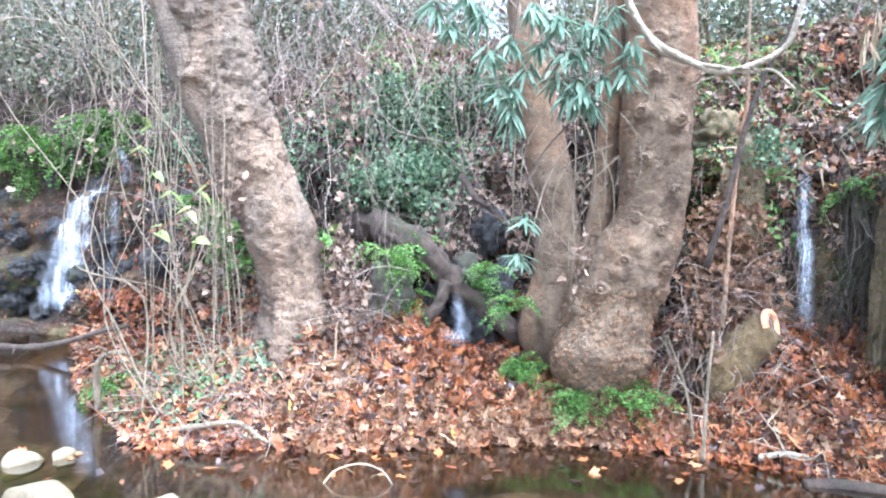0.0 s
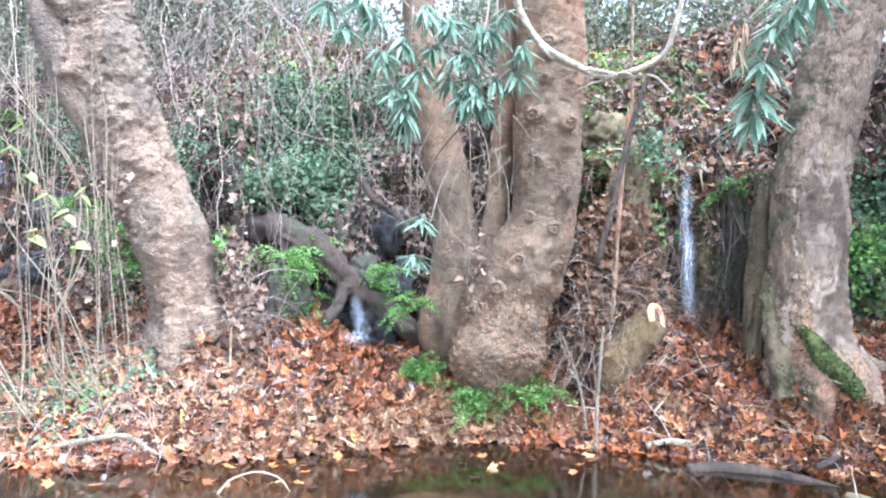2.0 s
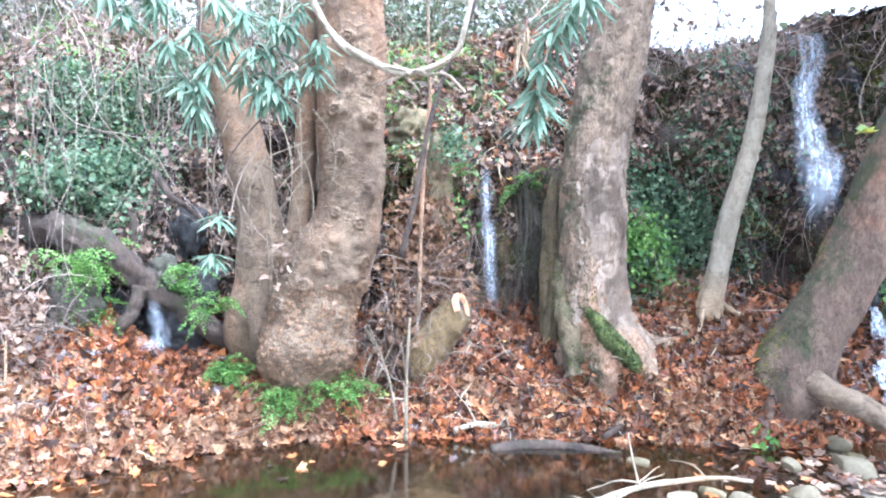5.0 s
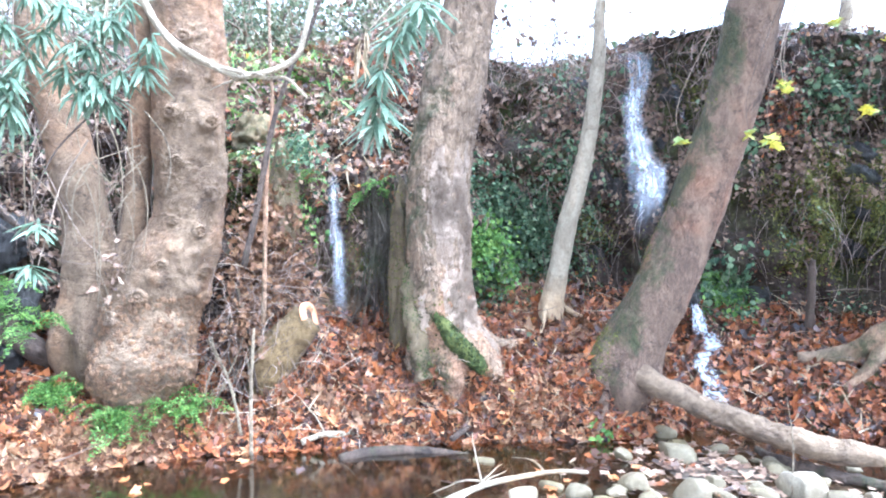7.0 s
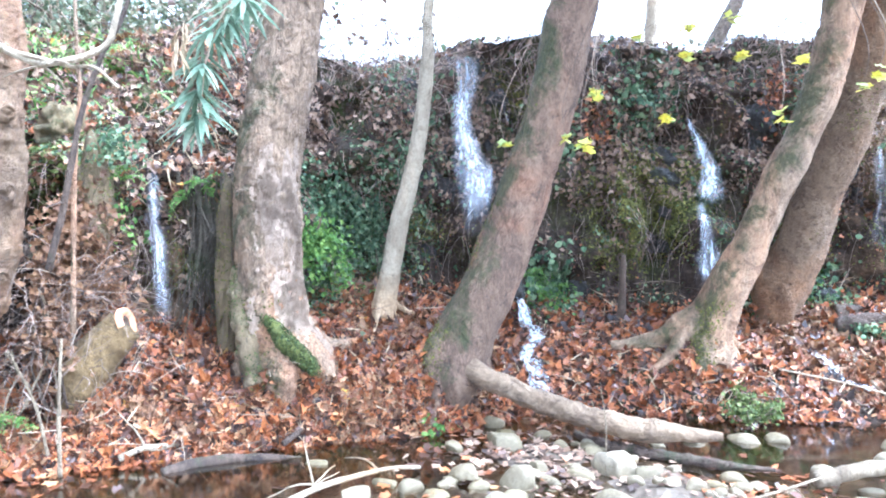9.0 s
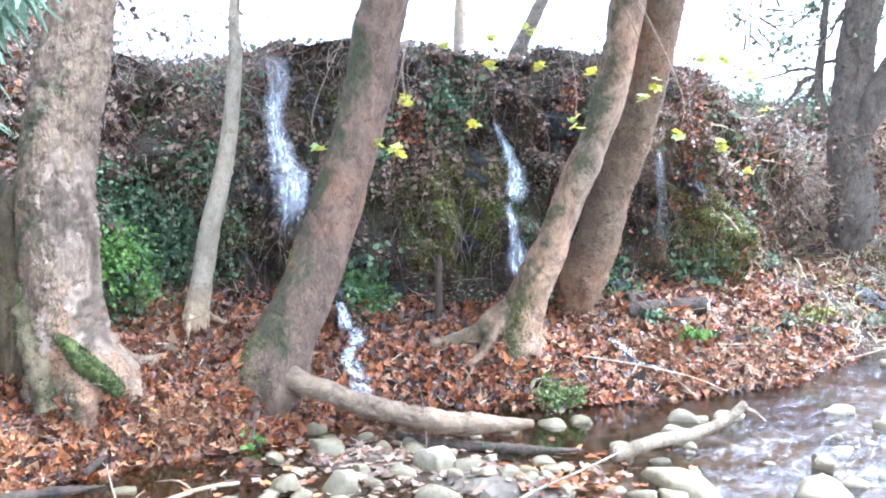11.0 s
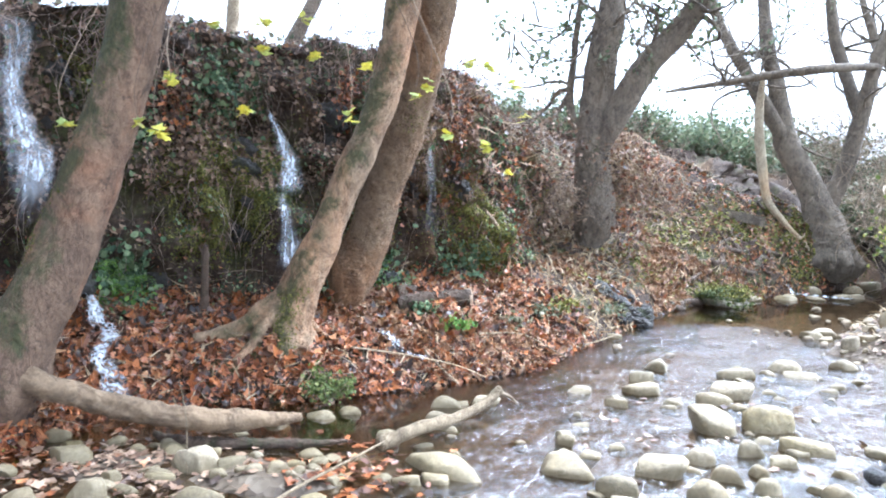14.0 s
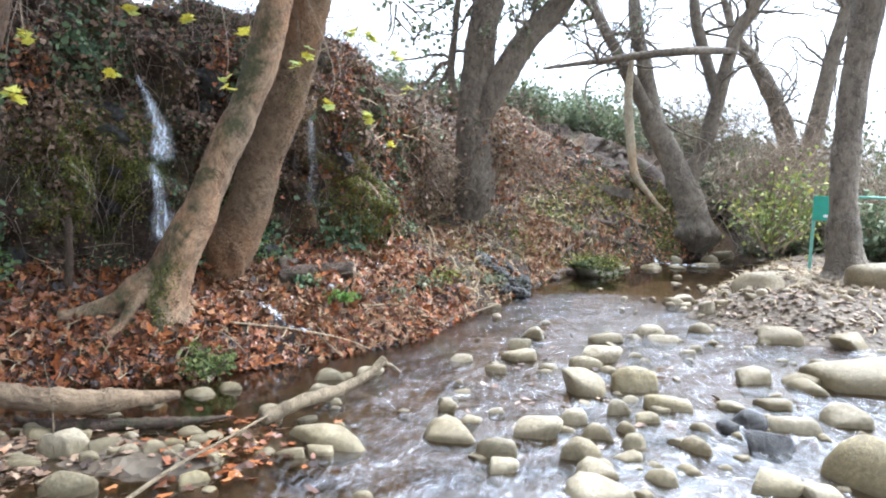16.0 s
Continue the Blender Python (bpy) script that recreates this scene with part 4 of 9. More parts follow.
tree("leaning tan plane trunk with a moss patch at its foot", M_BARK6,
     [(5.89, 2.52, 0.32, 0.230), (5.89, 2.51, 0.57, 0.188), (5.94, 2.41, 0.88, 0.168), (6.02, 2.23, 1.36, 0.138), (6.09, 2.05, 1.84, 0.131), (6.16, 1.87, 2.31, 0.131), (6.19, 1.76, 2.77, 0.136), (6.22, 1.68, 3.23, 0.14), (6.3, 1.5, 4.2, 0.12), (6.5, 1.2, 5.6, 0.08)],
     roots=[(-50, 0.35, 0.06), (122, 0.75, 0.15), (150, 0.5, 0.1)], seed=62, wobble=0.1, flare=0.05, moss=((-0.9, 0.1, 0.1), 0.35, 0.85, 600))
tree("crooked brown trunk growing out of the cliff", M_BARK2,
     [(7.05, 2.52, 0.5, 0.25), (6.99, 2.36, 0.9, 0.225), (6.94, 2.2, 1.24, 0.20), (6.91, 2.05, 1.70, 0.19), (6.86, 1.86, 2.16, 0.185), (6.80, 1.70, 2.61, 0.178), (6.70, 1.58, 3.07, 0.172), (6.62, 1.48, 3.4, 0.165), (6.55, 1.2, 4.4, 0.13), (6.6, 0.9, 5.6, 0.08)],
     seed=72, wobble=0.14, flare=0.0, flakes=500, moss=((-0.5, -0.5, 0.1), 0.8, 3.0, 120))
tree("dark forked tree on the bank beyond the cliff", M_BARK7,
     [(11.11, 0.27, 1.37, 0.285), (11.11, 0.33, 2.28, 0.243), (11.11, 0.29, 3.17, 0.218), (11.11, 0.17, 4.13, 0.205), (11.2, 0.0, 5.4, 0.16), (11.3, -0.2, 7.0, 0.09)],
     limbs=[[(11.05, 0.27, 2.35, 0.16), (11.02, -0.05, 2.97, 0.191), (11.02, -0.38, 3.53, 0.183), (11.00, -0.87, 4.12, 0.166), (10.9, -1.5, 5.2, 0.12), (10.8, -2.2, 6.6, 0.06)],
            [(11.11, 0.33, 2.28, 0.075), (11.09, 0.65, 2.92, 0.059), (11.09, 0.64, 3.64, 0.050), (11.09, 0.57, 4.5, 0.040)]], seed=82, flakes=0, flare=0.02)
tree("many-stemmed bare tree at the bend of the stream", M_BARK7,
     [(16.33, -4.13, 0.58, 0.480), (16.35, -4.05, 1.31, 0.358), (16.42, -3.75, 2.08, 0.269), (16.52, -3.30, 2.97, 0.230), (16.56, -3.06, 4.05, 0.166), (16.60, -2.83, 5.00, 0.141), (16.7, -2.6, 7.0, 0.08)],
     limbs=[[(16.45, -3.5, 2.6, 0.164), (16.40, -2.82, 3.66, 0.152), (16.46, -2.43, 4.37, 0.126), (16.52, -1.97, 5.20, 0.114), (16.6, -1.4, 6.6, 0.06)],
            [(16.4, -4.0, 1.3, 0.2), (16.47, -4.40, 2.40, 0.168), (16.41, -4.62, 3.48, 0.155), (16.35, -4.84, 4.64, 0.130), (16.25, -5.16, 5.31, 0.130), (16.0, -5.8, 7.0, 0.07)],
            [(16.42, -4.6, 3.4, 0.13), (16.70, -4.31, 4.46, 0.125), (16.76, -4.09, 5.29, 0.118), (16.8, -3.9, 6.8, 0.06)],
            [(16.33, -4.84, 4.4, 0.07), (15.38, -3.81, 4.22, 0.084), (15.56, -2.98, 4.16, 0.084), (15.71, -1.99, 4.03, 0.060), (15.80, -0.86, 3.86, 0.03)]], seed=92, flakes=0)
tree("slim pale trunk with a curving root by the far bank", M_BARK4,
     [(15.93, -3.67, 0.83, 0.050), (15.99, -3.37, 1.17, 0.062), (16.06, -3.00, 1.63, 0.074), (16.09, -2.87, 1.98, 0.087), (16.11, -2.76, 2.69, 0.099), (16.12, -2.69, 3.39, 0.087), (16.11, -2.72, 4.3, 0.050)], seed=96, flakes=0, rings=30, seg=12)
tree("bare dark tree with crooked limbs in the distance", M_BARK7,
     [(18.09, -6.95, 0.9, 0.27), (18.15, -6.72, 2.68, 0.221), (18.26, -6.41, 3.60, 0.206), (18.42, -5.94, 4.52, 0.162), (18.56, -5.47, 5.19, 0.118), (18.7, -5.0, 6.6, 0.06)],
     limbs=[[(18.12, -6.9, 1.6, 0.22), (18.3, -7.4, 3.0, 0.21), (18.3, -7.6, 4.4, 0.18), (18.3, -7.85, 5.7, 0.15), (18.3, -8.2, 7.4, 0.08)]], seed=99, flakes=0)
tree("upright grey trunk on the gravel bar beside the green sign", M_BARK7,
     [(10.31, -4.77, 0.42, 0.29), (10.33, -4.71, 0.75, 0.213), (10.37, -4.64, 1.65, 0.179), (10.37, -4.63, 2.60, 0.171), (10.35, -4.68, 3.47, 0.188), (10.32, -4.73, 4.10, 0.19), (10.3, -4.8, 5.6, 0.15), (10.2, -5.0, 7.4, 0.08)],
     roots=[(150, 1.0, 0.09), (190, 0.9, 0.08), (110, 1.1, 0.08), (60, 0.8, 0.07)], seed=105)

# ---------------------------------------------------------------- leaf cover out of view overhead, added to shade the cliff
def shade_crown(at, reach, leaves, seed, label):
    rng = np.random.default_rng(seed)
    t = thing("shade_branch", label, "branch", at)
    n = 40
    g = grow(np.tile(np.array([at]), (n, 1)), rng.normal(0, 1, (n, 3)) * np.array([1, 1, 0.45]) + np.array([0, 0, 0.25]), np.full(n, reach) * rng.uniform(0.5, 1.1, n), 12, rng, 0.0, 0.2)
    b = Buf()
    b.add(*strands(g, np.full(n, 0.03), np.full(n, 0.005), 5))
    part("stem", b.mesh("stem", M_BARK5), t, kind="stuff")
    tips = g[:, 4:].reshape(-1, 3)
    p = tips[rng.integers(0, len(tips), leaves)] + rng.normal(0, 0.16, (leaves, 3))
    b = Buf()
    v, f = scatter(p, rng.normal(0, 0.6, p.shape) + np.array([0, 0, 1]), rng.uniform(0.10, 0.20, leaves), [leaf_shape(5, 3, 0.4)], rng)
    b.add(v, f.tolist())
    part("foliage", b.mesh("foliage", M_LITTER, False), t, kind="stuff")


# ---------------------------------------------------------------- fallen log
def fallen_log(label, keys, mat, seed):
    t = thing("fallen_log", label, "log", keys[0][:3])
    b = Buf()
    b.add(*stem(keys, 160, 48, 0.22, seed, None, 0.3))
    part("log_body", b.mesh("log_body", mat), t)
    return t


fallen_log("weathered grey-brown trunk running from the leaning tree into the water", [(3.95, 3.66, 0.56, 0.078), (4.03, 3.48, 0.47, 0.094), (4.08, 3.2, 0.36, 0.082), (4.22, 2.88, 0.25, 0.078), (4.32, 2.54, 0.185, 0.076), (4.47, 2.2, 0.155, 0.069), (4.6, 2, 0.15, 0.051), (4.7, 1.84, 0.15, 0.023)], M_LOG, 5)

fallen_log("dark wet branch lying in the water along the log", [(4.42, 2.75, 0.03, 0.02), (4.36, 2.55, 0.02, 0.035), (4.40, 2.3, 0.015, 0.042), (4.50, 1.98, 0.02, 0.038), (4.56, 1.72, 0.03, 0.025), (4.66, 1.5, 0.04, 0.010)], M_BARK8, 15)

# ---------------------------------------------------------------- stones
def stone_meshes(count):
    out = []
    for k in range(count):
        bm = bmesh.new()
        bmesh.ops.create_icosphere(bm, subdivisions=3, radius=1.0)
        v = np.array([q.co for q in bm.verts])
        off = np.array([k * 7.3, k * 3.1, k * 1.7])
        sq = np.sign(v) * np.abs(v) ** 0.85
        sq *= (1 + 0.3 * fbm(v + off, 0.8, 3, 0.5, k))[:, None]
        rs = np.random.default_rng(k + 70)
        for _ in range(11):
            nn = rs.normal(0, 1, 3)
            nn[2] *= 0.6
            nn /= np.linalg.norm(nn)
            over = np.clip(sq @ nn - rs.uniform(0.45, 0.8), 0, 9)
            sq = sq - nn * (over * 0.8)[:, None]
        sq[:, 2] = np.where(sq[:, 2] > 0.6, 0.6 + (sq[:, 2] - 0.6) * 0.5, sq[:, 2])
        sq *= (1 + 0.03 * fbm(v + off, 4.0, 3, 0.6, k))[:, None]
        sq[:, :2] /= np.abs(sq[:, :2]).max(axis=0)
        for q, c in zip(bm.verts, sq):
            q.co = c
        me = bpy.data.meshes.new("stone")
        bm.to_mesh(me)
        bm.free()
        me.polygons.foreach_set("use_smooth", [True] * len(me.polygons))
        me.materials.append(M_STONE)
        out.append(me)
    return out


def crag_meshes(count):
    """Rough broken rock: ridged relief on a lump."""
    out = []
    for k in range(count):
        bm = bmesh.new()
        bmesh.ops.create_icosphere(bm, subdivisions=4, radius=1.0)
        v = np.array([q.co for q in bm.verts])
        off = np.array([k * 5.1, k * 2.3, k * 8.7])
        r = 1 + 0.35 * fbm(v + off, 0.9, 3, 0.5, k) + 0.5 * (0.3 - np.abs(fbm(v + off, 1.9, 4, 0.6, k + 9))) + 0.22 * (0.4 - np.abs(fbm(v + off, 5.0, 3, 0.65, k + 4)))
        for q, c in zip(bm.verts, v * r[:, None]):
            q.co = c
        me = bpy.data.meshes.new("rock")
        bm.to_mesh(me)
        bm.free()
        me.polygons.foreach_set("use_smooth", [True] * len(me.polygons))
        out.append(me)
    return out


CRAGS = crag_meshes(5)
STONES = stone_meshes(16)
STONE_RNG = np.random.default_rng(17)


def stone(x, y, width, depth=None, height=None, z=0.0, turn=None, label="smooth pale river stone in shallow water"):
    depth = depth or width * 0.8
    height = height or width * 0.6
    ob = new("stone", STONES[int(STONE_RNG.integers(16))])
    rz = turn if turn is not None else math.degrees(math.atan2(y, x)) + 90 + float(STONE_RNG.uniform(-25, 25))
    far = math.hypot(x, y)
    x, y = x * (1 + 0.3 * depth / far), y * (1 + 0.3 * depth / far)
    ob.matrix_world = pose(x, y, z, float(STONE_RNG.uniform(-8, 8)), float(STONE_RNG.uniform(-8, 8)), rz) @ Matrix.Diagonal((width / 2, depth / 2, height / 2, 1))
    return tagged(ob, label, "stone", "river stones")


# ---------------------------------------------------------------- leaf litter
def leaf_shape(lobes=5, seed=0, curl=0.25):
    """A lobed plane leaf, about one unit across, as vertices and triangles."""
    rng = np.random.default_rng(seed)
    pts = [(0, -0.12)]
    for k in range(lobes):
        a = radians(-15 + 210 * k / (lobes - 1))
        r = 0.5 if k not in (0, lobes - 1) else 0.40
        if k == lobes // 2:
            r = 0.58
        r *= rng.uniform(0.85, 1.12)
        pts.append((r * math.cos(a), r * math.sin(a)))
        if k < lobes - 1:
            a2 = radians(-15 + 210 * (k + 0.5) / (lobes - 1))
            notch = rng.uniform(0.27, 0.37)
            pts.append((notch * math.cos(a2), notch * math.sin(a2)))
    v = np.array([(0, 0.05, 0)] + [(x, y, 0) for x, y in pts], float)
    v[:, 2] = curl * (v[:, 0] ** 2 + v[:, 1] ** 2) * rng.uniform(0.3, 2.0) + rng.normal(0, 0.055, len(v)) + curl * v[:, 0] * rng.uniform(-0.5, 0.5)
    n = len(pts)
    f = [(0, 1 + k, 1 + (k + 1) % n) for k in range(n)]
    return v, np.array(f)


LEAVES = [leaf_shape(5, k, 0.45) for k in range(9)] + [leaf_shape(3, k + 20, 1.1) for k in range(3)]


def stuff(name, v, f, mat, label, category, smooth=False):
    me = bpy.data.meshes.new(name)
    me.from_pydata(v.tolist(), [], f.tolist())
    if smooth:
        me.polygons.foreach_set("use_smooth", [True] * len(me.polygons))
    me.materials.append(mat)
    return tagged(new(name, me), label, category, kind="stuff")



def bank_down(x, y, z=6.0):
    """The bank's surface under a place."""
    hit = BANK_TREE.ray_cast(Vector((x, y, z)), Vector((0, 0, -1)))
    return hit[0].z if hit[0] is not None else 0.0


def bank_face(x, y, z, gap=0.05):
    """The place on the bank's face met when walking from the stream towards (x, y) at the height z."""
    o = Vector((0.3, -0.1, z))
    d = Vector((x, y, z)) - o
    d.normalize()
    hit = BANK_TREE.ray_cast(o, d)
    return np.array(hit[0] - d * gap) if hit[0] is not None else np.array((x, y, z))


# ---------------------------------------------------------------- thin stems in bulk
def strands(paths, r0, r1, sides=3):
    """Many thin tapered stems: paths (n, k, 3), radii at foot and tip (n,)."""
    P = np.asarray(paths, float)
    n, k, _ = P.shape
    T = np.gradient(P, axis=1)
    T /= np.linalg.norm(T, axis=2)[..., None] + 1e-9
    ref = np.broadcast_to(np.array([0.31, 0.89, 0.34]), T.shape)
    U = np.cross(T, ref)
    U /= np.linalg.norm(U, axis=2)[..., None] + 1e-9
    W = np.cross(T, U)
    t = np.linspace(0, 1, k)[None, :]
    R = (np.asarray(r0).reshape(-1, 1) * (1 - t) + np.asarray(r1).reshape(-1, 1) * t)[..., None]
    ang = np.linspace(0, 2 * np.pi, sides, endpoint=False)
    V = np.stack([P + R * (math.cos(a) * U + math.sin(a) * W) for a in ang], 2)      # n, k, sides, 3
    idx = np.arange(n * k * sides).reshape(n, k, sides)
    f = []
    for j in range(sides):
        j2 = (j + 1) % sides
        f.append(np.stack([idx[:, :-1, j], idx[:, :-1, j2], idx[:, 1:, j2], idx[:, 1:, j]], -1).reshape(-1, 4))
    return V.reshape(-1, 3), np.vstack(f)


def grow(start, heading, length, steps, rng, sag=0.0, wander=0.25):
    """Random bent paths: start and heading (n, 3), length (n,)."""
    n = len(start)
    d = heading / (np.linalg.norm(heading, axis=1)[:, None] + 1e-9)
    p = start.copy()
    out = [p.copy()]
    h = (length / (steps - 1))[:, None]
    drift = rng.normal(0, wander * 0.5, (n, 3))
    for _ in range(steps - 1):
        drift = 0.6 * drift + rng.normal(0, wander * 0.5, (n, 3))
        d = d + drift + rng.normal(0, wander * 0.55, (n, 3))
        d[:, 2] -= sag
        d /= np.linalg.norm(d, axis=1)[:, None]
        p = p + d * h
        out.append(p.copy())
    return np.stack(out, 1)


M_IVY = mat_green("ivy_green", [(0.0, (0.035, 0.066, 0.028)), (0.5, (0.103, 0.161, 0.070)), (1.0, (0.252, 0.309, 0.150))])
M_FERN = mat_green("fern_green", [(0.0, (0.068, 0.143, 0.024)), (0.6, (0.149, 0.264, 0.044)), (1.0, (0.270, 0.385, 0.077))])
M_SEDGE = mat_green("yellow_green_leaves", [(0.0, (0.06, 0.085, 0.02)), (0.6, (0.14, 0.175, 0.04)), (1.0, (0.28, 0.29, 0.09))])
M_OLEANDER = mat_green("oleander_green", [(0.0, (0.15, 0.215, 0.135)), (0.6, (0.22, 0.295, 0.19)), (1.0, (0.32, 0.385, 0.26))], 0.7, 0.5)
M_OLEANDER.node_tree.nodes["Principled BSDF"].inputs["Specular IOR Level"].default_value = 0.2
M_YELLOW = mat_green("yellow_leaves", [(0.0, (0.50, 0.48, 0.08)), (0.6, (0.72, 0.62, 0.06)), (1.0, (0.45, 0.55, 0.20))], 0.5, 0.45)
# greens lifted and greyed to stand for haze over the far hedge
M_HEDGE = mat_green("hazed_hedge_green", [(0.0, (0.075, 0.10, 0.05)), (0.5, (0.16, 0.195, 0.10)), (1.0, (0.28, 0.30, 0.175))])
M_DRAB = mat_green("drab_leaves", [(0.0, (0.06, 0.075, 0.035)), (0.5, (0.14, 0.15, 0.08)), (1.0, (0.27, 0.24, 0.14))])
M_GRASS = mat_leafy("straw", [(0.0, (0.18, 0.115, 0.055)), (0.5, (0.34, 0.245, 0.13)), (1.0, (0.52, 0.41, 0.25))], 0.8, 0.15)



IVY = [fan([(0, -0.45), (0.42, -0.25), (0.35, 0.2), (0, 0.55), (-0.35, 0.2), (-0.42, -0.25)], f) for f in (0.1, 0.35)]
BLADE = [(np.array([(-0.035, 0, 0), (0.035, 0, 0), (0.03, 0.35, 0.03), (-0.03, 0.35, 0.03), (0.0, 0.8, -0.04)]), np.array([(0, 1, 2), (0, 2, 3), (3, 2, 4)]))]


# ---------------------------------------------------------------- leaf litter
def around(x, y, z, r):
    def fn(a):
        d = ((a[..., 0] - x) ** 2 + (a[..., 1] - y) ** 2 + (a[..., 2] - z) ** 2) / r ** 2
        return np.exp(-d)
    return fn


def litter(count, zones, xs, size, label, tilt=0.5, lift=0.02, shapes=LEAVES, mat=M_LITTER, weight=None, name="leaf_litter", category="leaves"):
    p, nv = bank_sample(count, zones, xs, RNG, weight)
    return stuff(name, *scatter(p, nv, RNG.uniform(size[0], size[1], count), shapes, RNG, tilt, lift), mat, label, category)


def patchy(freq, seed, lo=-0.25, hi=0.35):
    """A weight that comes and goes in patches."""
    def fn(a):
        return np.clip((fbm(a.reshape(-1, 3), freq, 3, 0.55, seed).reshape(a.shape[:2]) - lo) / (hi - lo), 0, 1) ** 2 + 0.01
    return fn


litter(9500, (1.6, 4.25), (-3.9, 1.4), (0.05, 0.125), "thick carpet of fallen orange and brown plane leaves", 0.36)
litter(3000, (1.6, 4.08), (1.4, 4.6), (0.05, 0.125), "fallen orange and brown plane leaves between the trees", 0.36)
litter(2000, (1.6, 3.4), (-3.9, 0.9), (0.05, 0.12), "bleached tan leaves along the water's edge", 0.36, 0.03, mat=M_TANLEAF, weight=patchy(1.3, 3))
litter(4200, (1.6, 4.25), (-3.9, 1.4), (0.06, 0.12), "dark sodden leaves among the dry ones", 0.3, 0.015, mat=M_WETLEAF)
litter(2600, (2.6, 4.25), (-0.6, 1.1), (0.06, 0.12), "deep red-brown wet leaves in the hollow below the trickle", 0.32, 0.035, mat=M_WETLEAF, weight=around(0.1, 5.0, 0.4, 0.55))
# the extra dark leaves here also stand for weaker light between the trees
litter(9500, (1.6, 4.08), (1.2, 4.6), (0.05, 0.12), "dark red-brown sodden leaves between the trees", 0.36, 0.02, mat=M_WETLEAF)
litter(1100, (1.6, 3.2), (0.5, 2.5), (0.05, 0.12), "bleached tan leaves in front of the burred tree", 0.36, 0.03, mat=M_TANLEAF, weight=patchy(1.5, 9))
litter(1200, (1.6, 4.0), (2.4, 4.4), (0.05, 0.12), "bleached tan leaves in front of the grey tree", 0.36, 0.03, mat=M_TANLEAF, weight=patchy(1.5, 8))
litter(6800, (1.6, 4.03), (4.4, 8.8), (0.05, 0.13), "dark red-brown sodden leaves below the cliff", 0.38, mat=M_WETLEAF)
litter(900, (1.6, 4.03), (4.4, 8.8), (0.05, 0.13), "fallen orange and brown leaves below the cliff", 0.4)
litter(2000, (1.6, 3.9), (6.3, 10.5), (0.05, 0.12), "tan leaves on the sloping bank past the leaning trees", 0.4, 0.03, mat=M_TANLEAF, weight=patchy(0.9, 14))
litter(2400, (1.6, 6.1), (8.0, 17), (0.05, 0.12), "fallen brown leaves on the bank at the bend", 0.4, mat=M_TANLEAF)
litter(3600, (1.6, 6.1), (8.0, 17), (0.05, 0.12), "dark dead leaves on the bank at the bend", 0.4, mat=M_WETLEAF, weight=patchy(0.8, 25))
litter(1300, (1.6, 5.0), (9.5, 16), (0.05, 0.13), "pale tan leaves drifted on the slope at the bend", 0.4, 0.03, mat=M_TANLEAF, weight=patchy(0.7, 21))
litter(3200, (1.7, 4.3), (8.5, 13.4), (0.05, 0.13), "tan leaves drifted low on the slope at the bend", 0.4, 0.03, mat=M_TANLEAF, weight=patchy(0.9, 22))
litter(2500, (5.6, 7.4), (11, 20), (0.06, 0.14), "dead leaves on the terrace at the bend", 0.4, mat=M_WETLEAF)
litter(900, (5.6, 7.4), (11, 20), (0.10, 0.30), "dry straw on the terrace at the bend", 0.6, 0.02, BLADE, M_GRASS, name="straw", category="straw")
litter(6000, (5.4, 6.9), (-4.2, 11), (0.05, 0.12), "dry brown leaves on the brow of the bank", 0.45, mat=M_CLIFFLEAF)
litter(9000, (1.6, 4.1), (-3.9, 6.0), (0.015, 0.05), "crumbled bits of dry leaves between larger ones", 0.7)
litter(9000, (1.6, 4.1), (-3.9, 9.0), (0.02, 0.06), "dark crumbs of rotten leaf and bark", 0.7, mat=M_WETLEAF)
litter(700, (2.0, 6.0), (8.5, 16), (0.08, 0.25), "straw scattered over the slope at the bend", 0.4, 0.03, BLADE, M_GRASS, patchy(0.8, 77), "straw", "straw")
litter(3200, (1.7, 4.1), (-3.9, 9.0), (0.05, 0.2), "blades of straw lying in the leaf litter", 0.3, 0.03, BLADE, M_GRASS, name="straw", category="straw")
litter(3200, (4.0, 5.0), (4.5, 9.8), (0.015, 0.04), "small green leaves of herbs low on the cliff", 0.8, 0.03, IVY, M_IVY, patchy(2.0, 61, -0.05, 0.4), "herbs", "plants")
litter(7000, (4.0, 5.6), (4.4, 10.2), (0.008, 0.022), "olive moss felt on the damp cliff", 0.8, 0.01, LEAFLET, M_MOSS, patchy(1.5, 63, -0.1, 0.35), "moss", "moss")
litter(3000, (2.4, 5.2), (-6.0, -2.9), (0.012, 0.04), "dark crumbs of leaf and root beside the waterfall", 0.8, 0.01, mat=M_WETLEAF)
# the cliff: mats of leaves on its shelves, dark crumbs in its hollows
litter(15000, (4.7, 6.2), (1.6, 11), (0.03, 0.08), "mats of dull brown leaves on the upper cliff", 0.5, 0.03, mat=M_CLIFFLEAF, weight=patchy(1.6, 41, -0.3, 0.25))
litter(6500, (4.3, 5.6), (3.0, 10.5), (0.03, 0.08), "dull dead leaves caught on shelves of the cliff", 0.6, 0.03, mat=M_CLIFFLEAF, weight=patchy(2.2, 47, 0.0, 0.5))
litter(9000, (3.9, 6.0), (-4.4, 11), (0.012, 0.04), "dark crumbs of earth and rotten leaf on the cliff", 0.9, 0.01, mat=M_WETLEAF)
litter(7500, (4.05, 5.9), (-2.2, 1.6), (0.03, 0.085), "brown leaves lying on the slope behind the trees", 0.5, 0.04, mat=M_CLIFFLEAF, weight=patchy(1.5, 52, -0.45, 0.2))
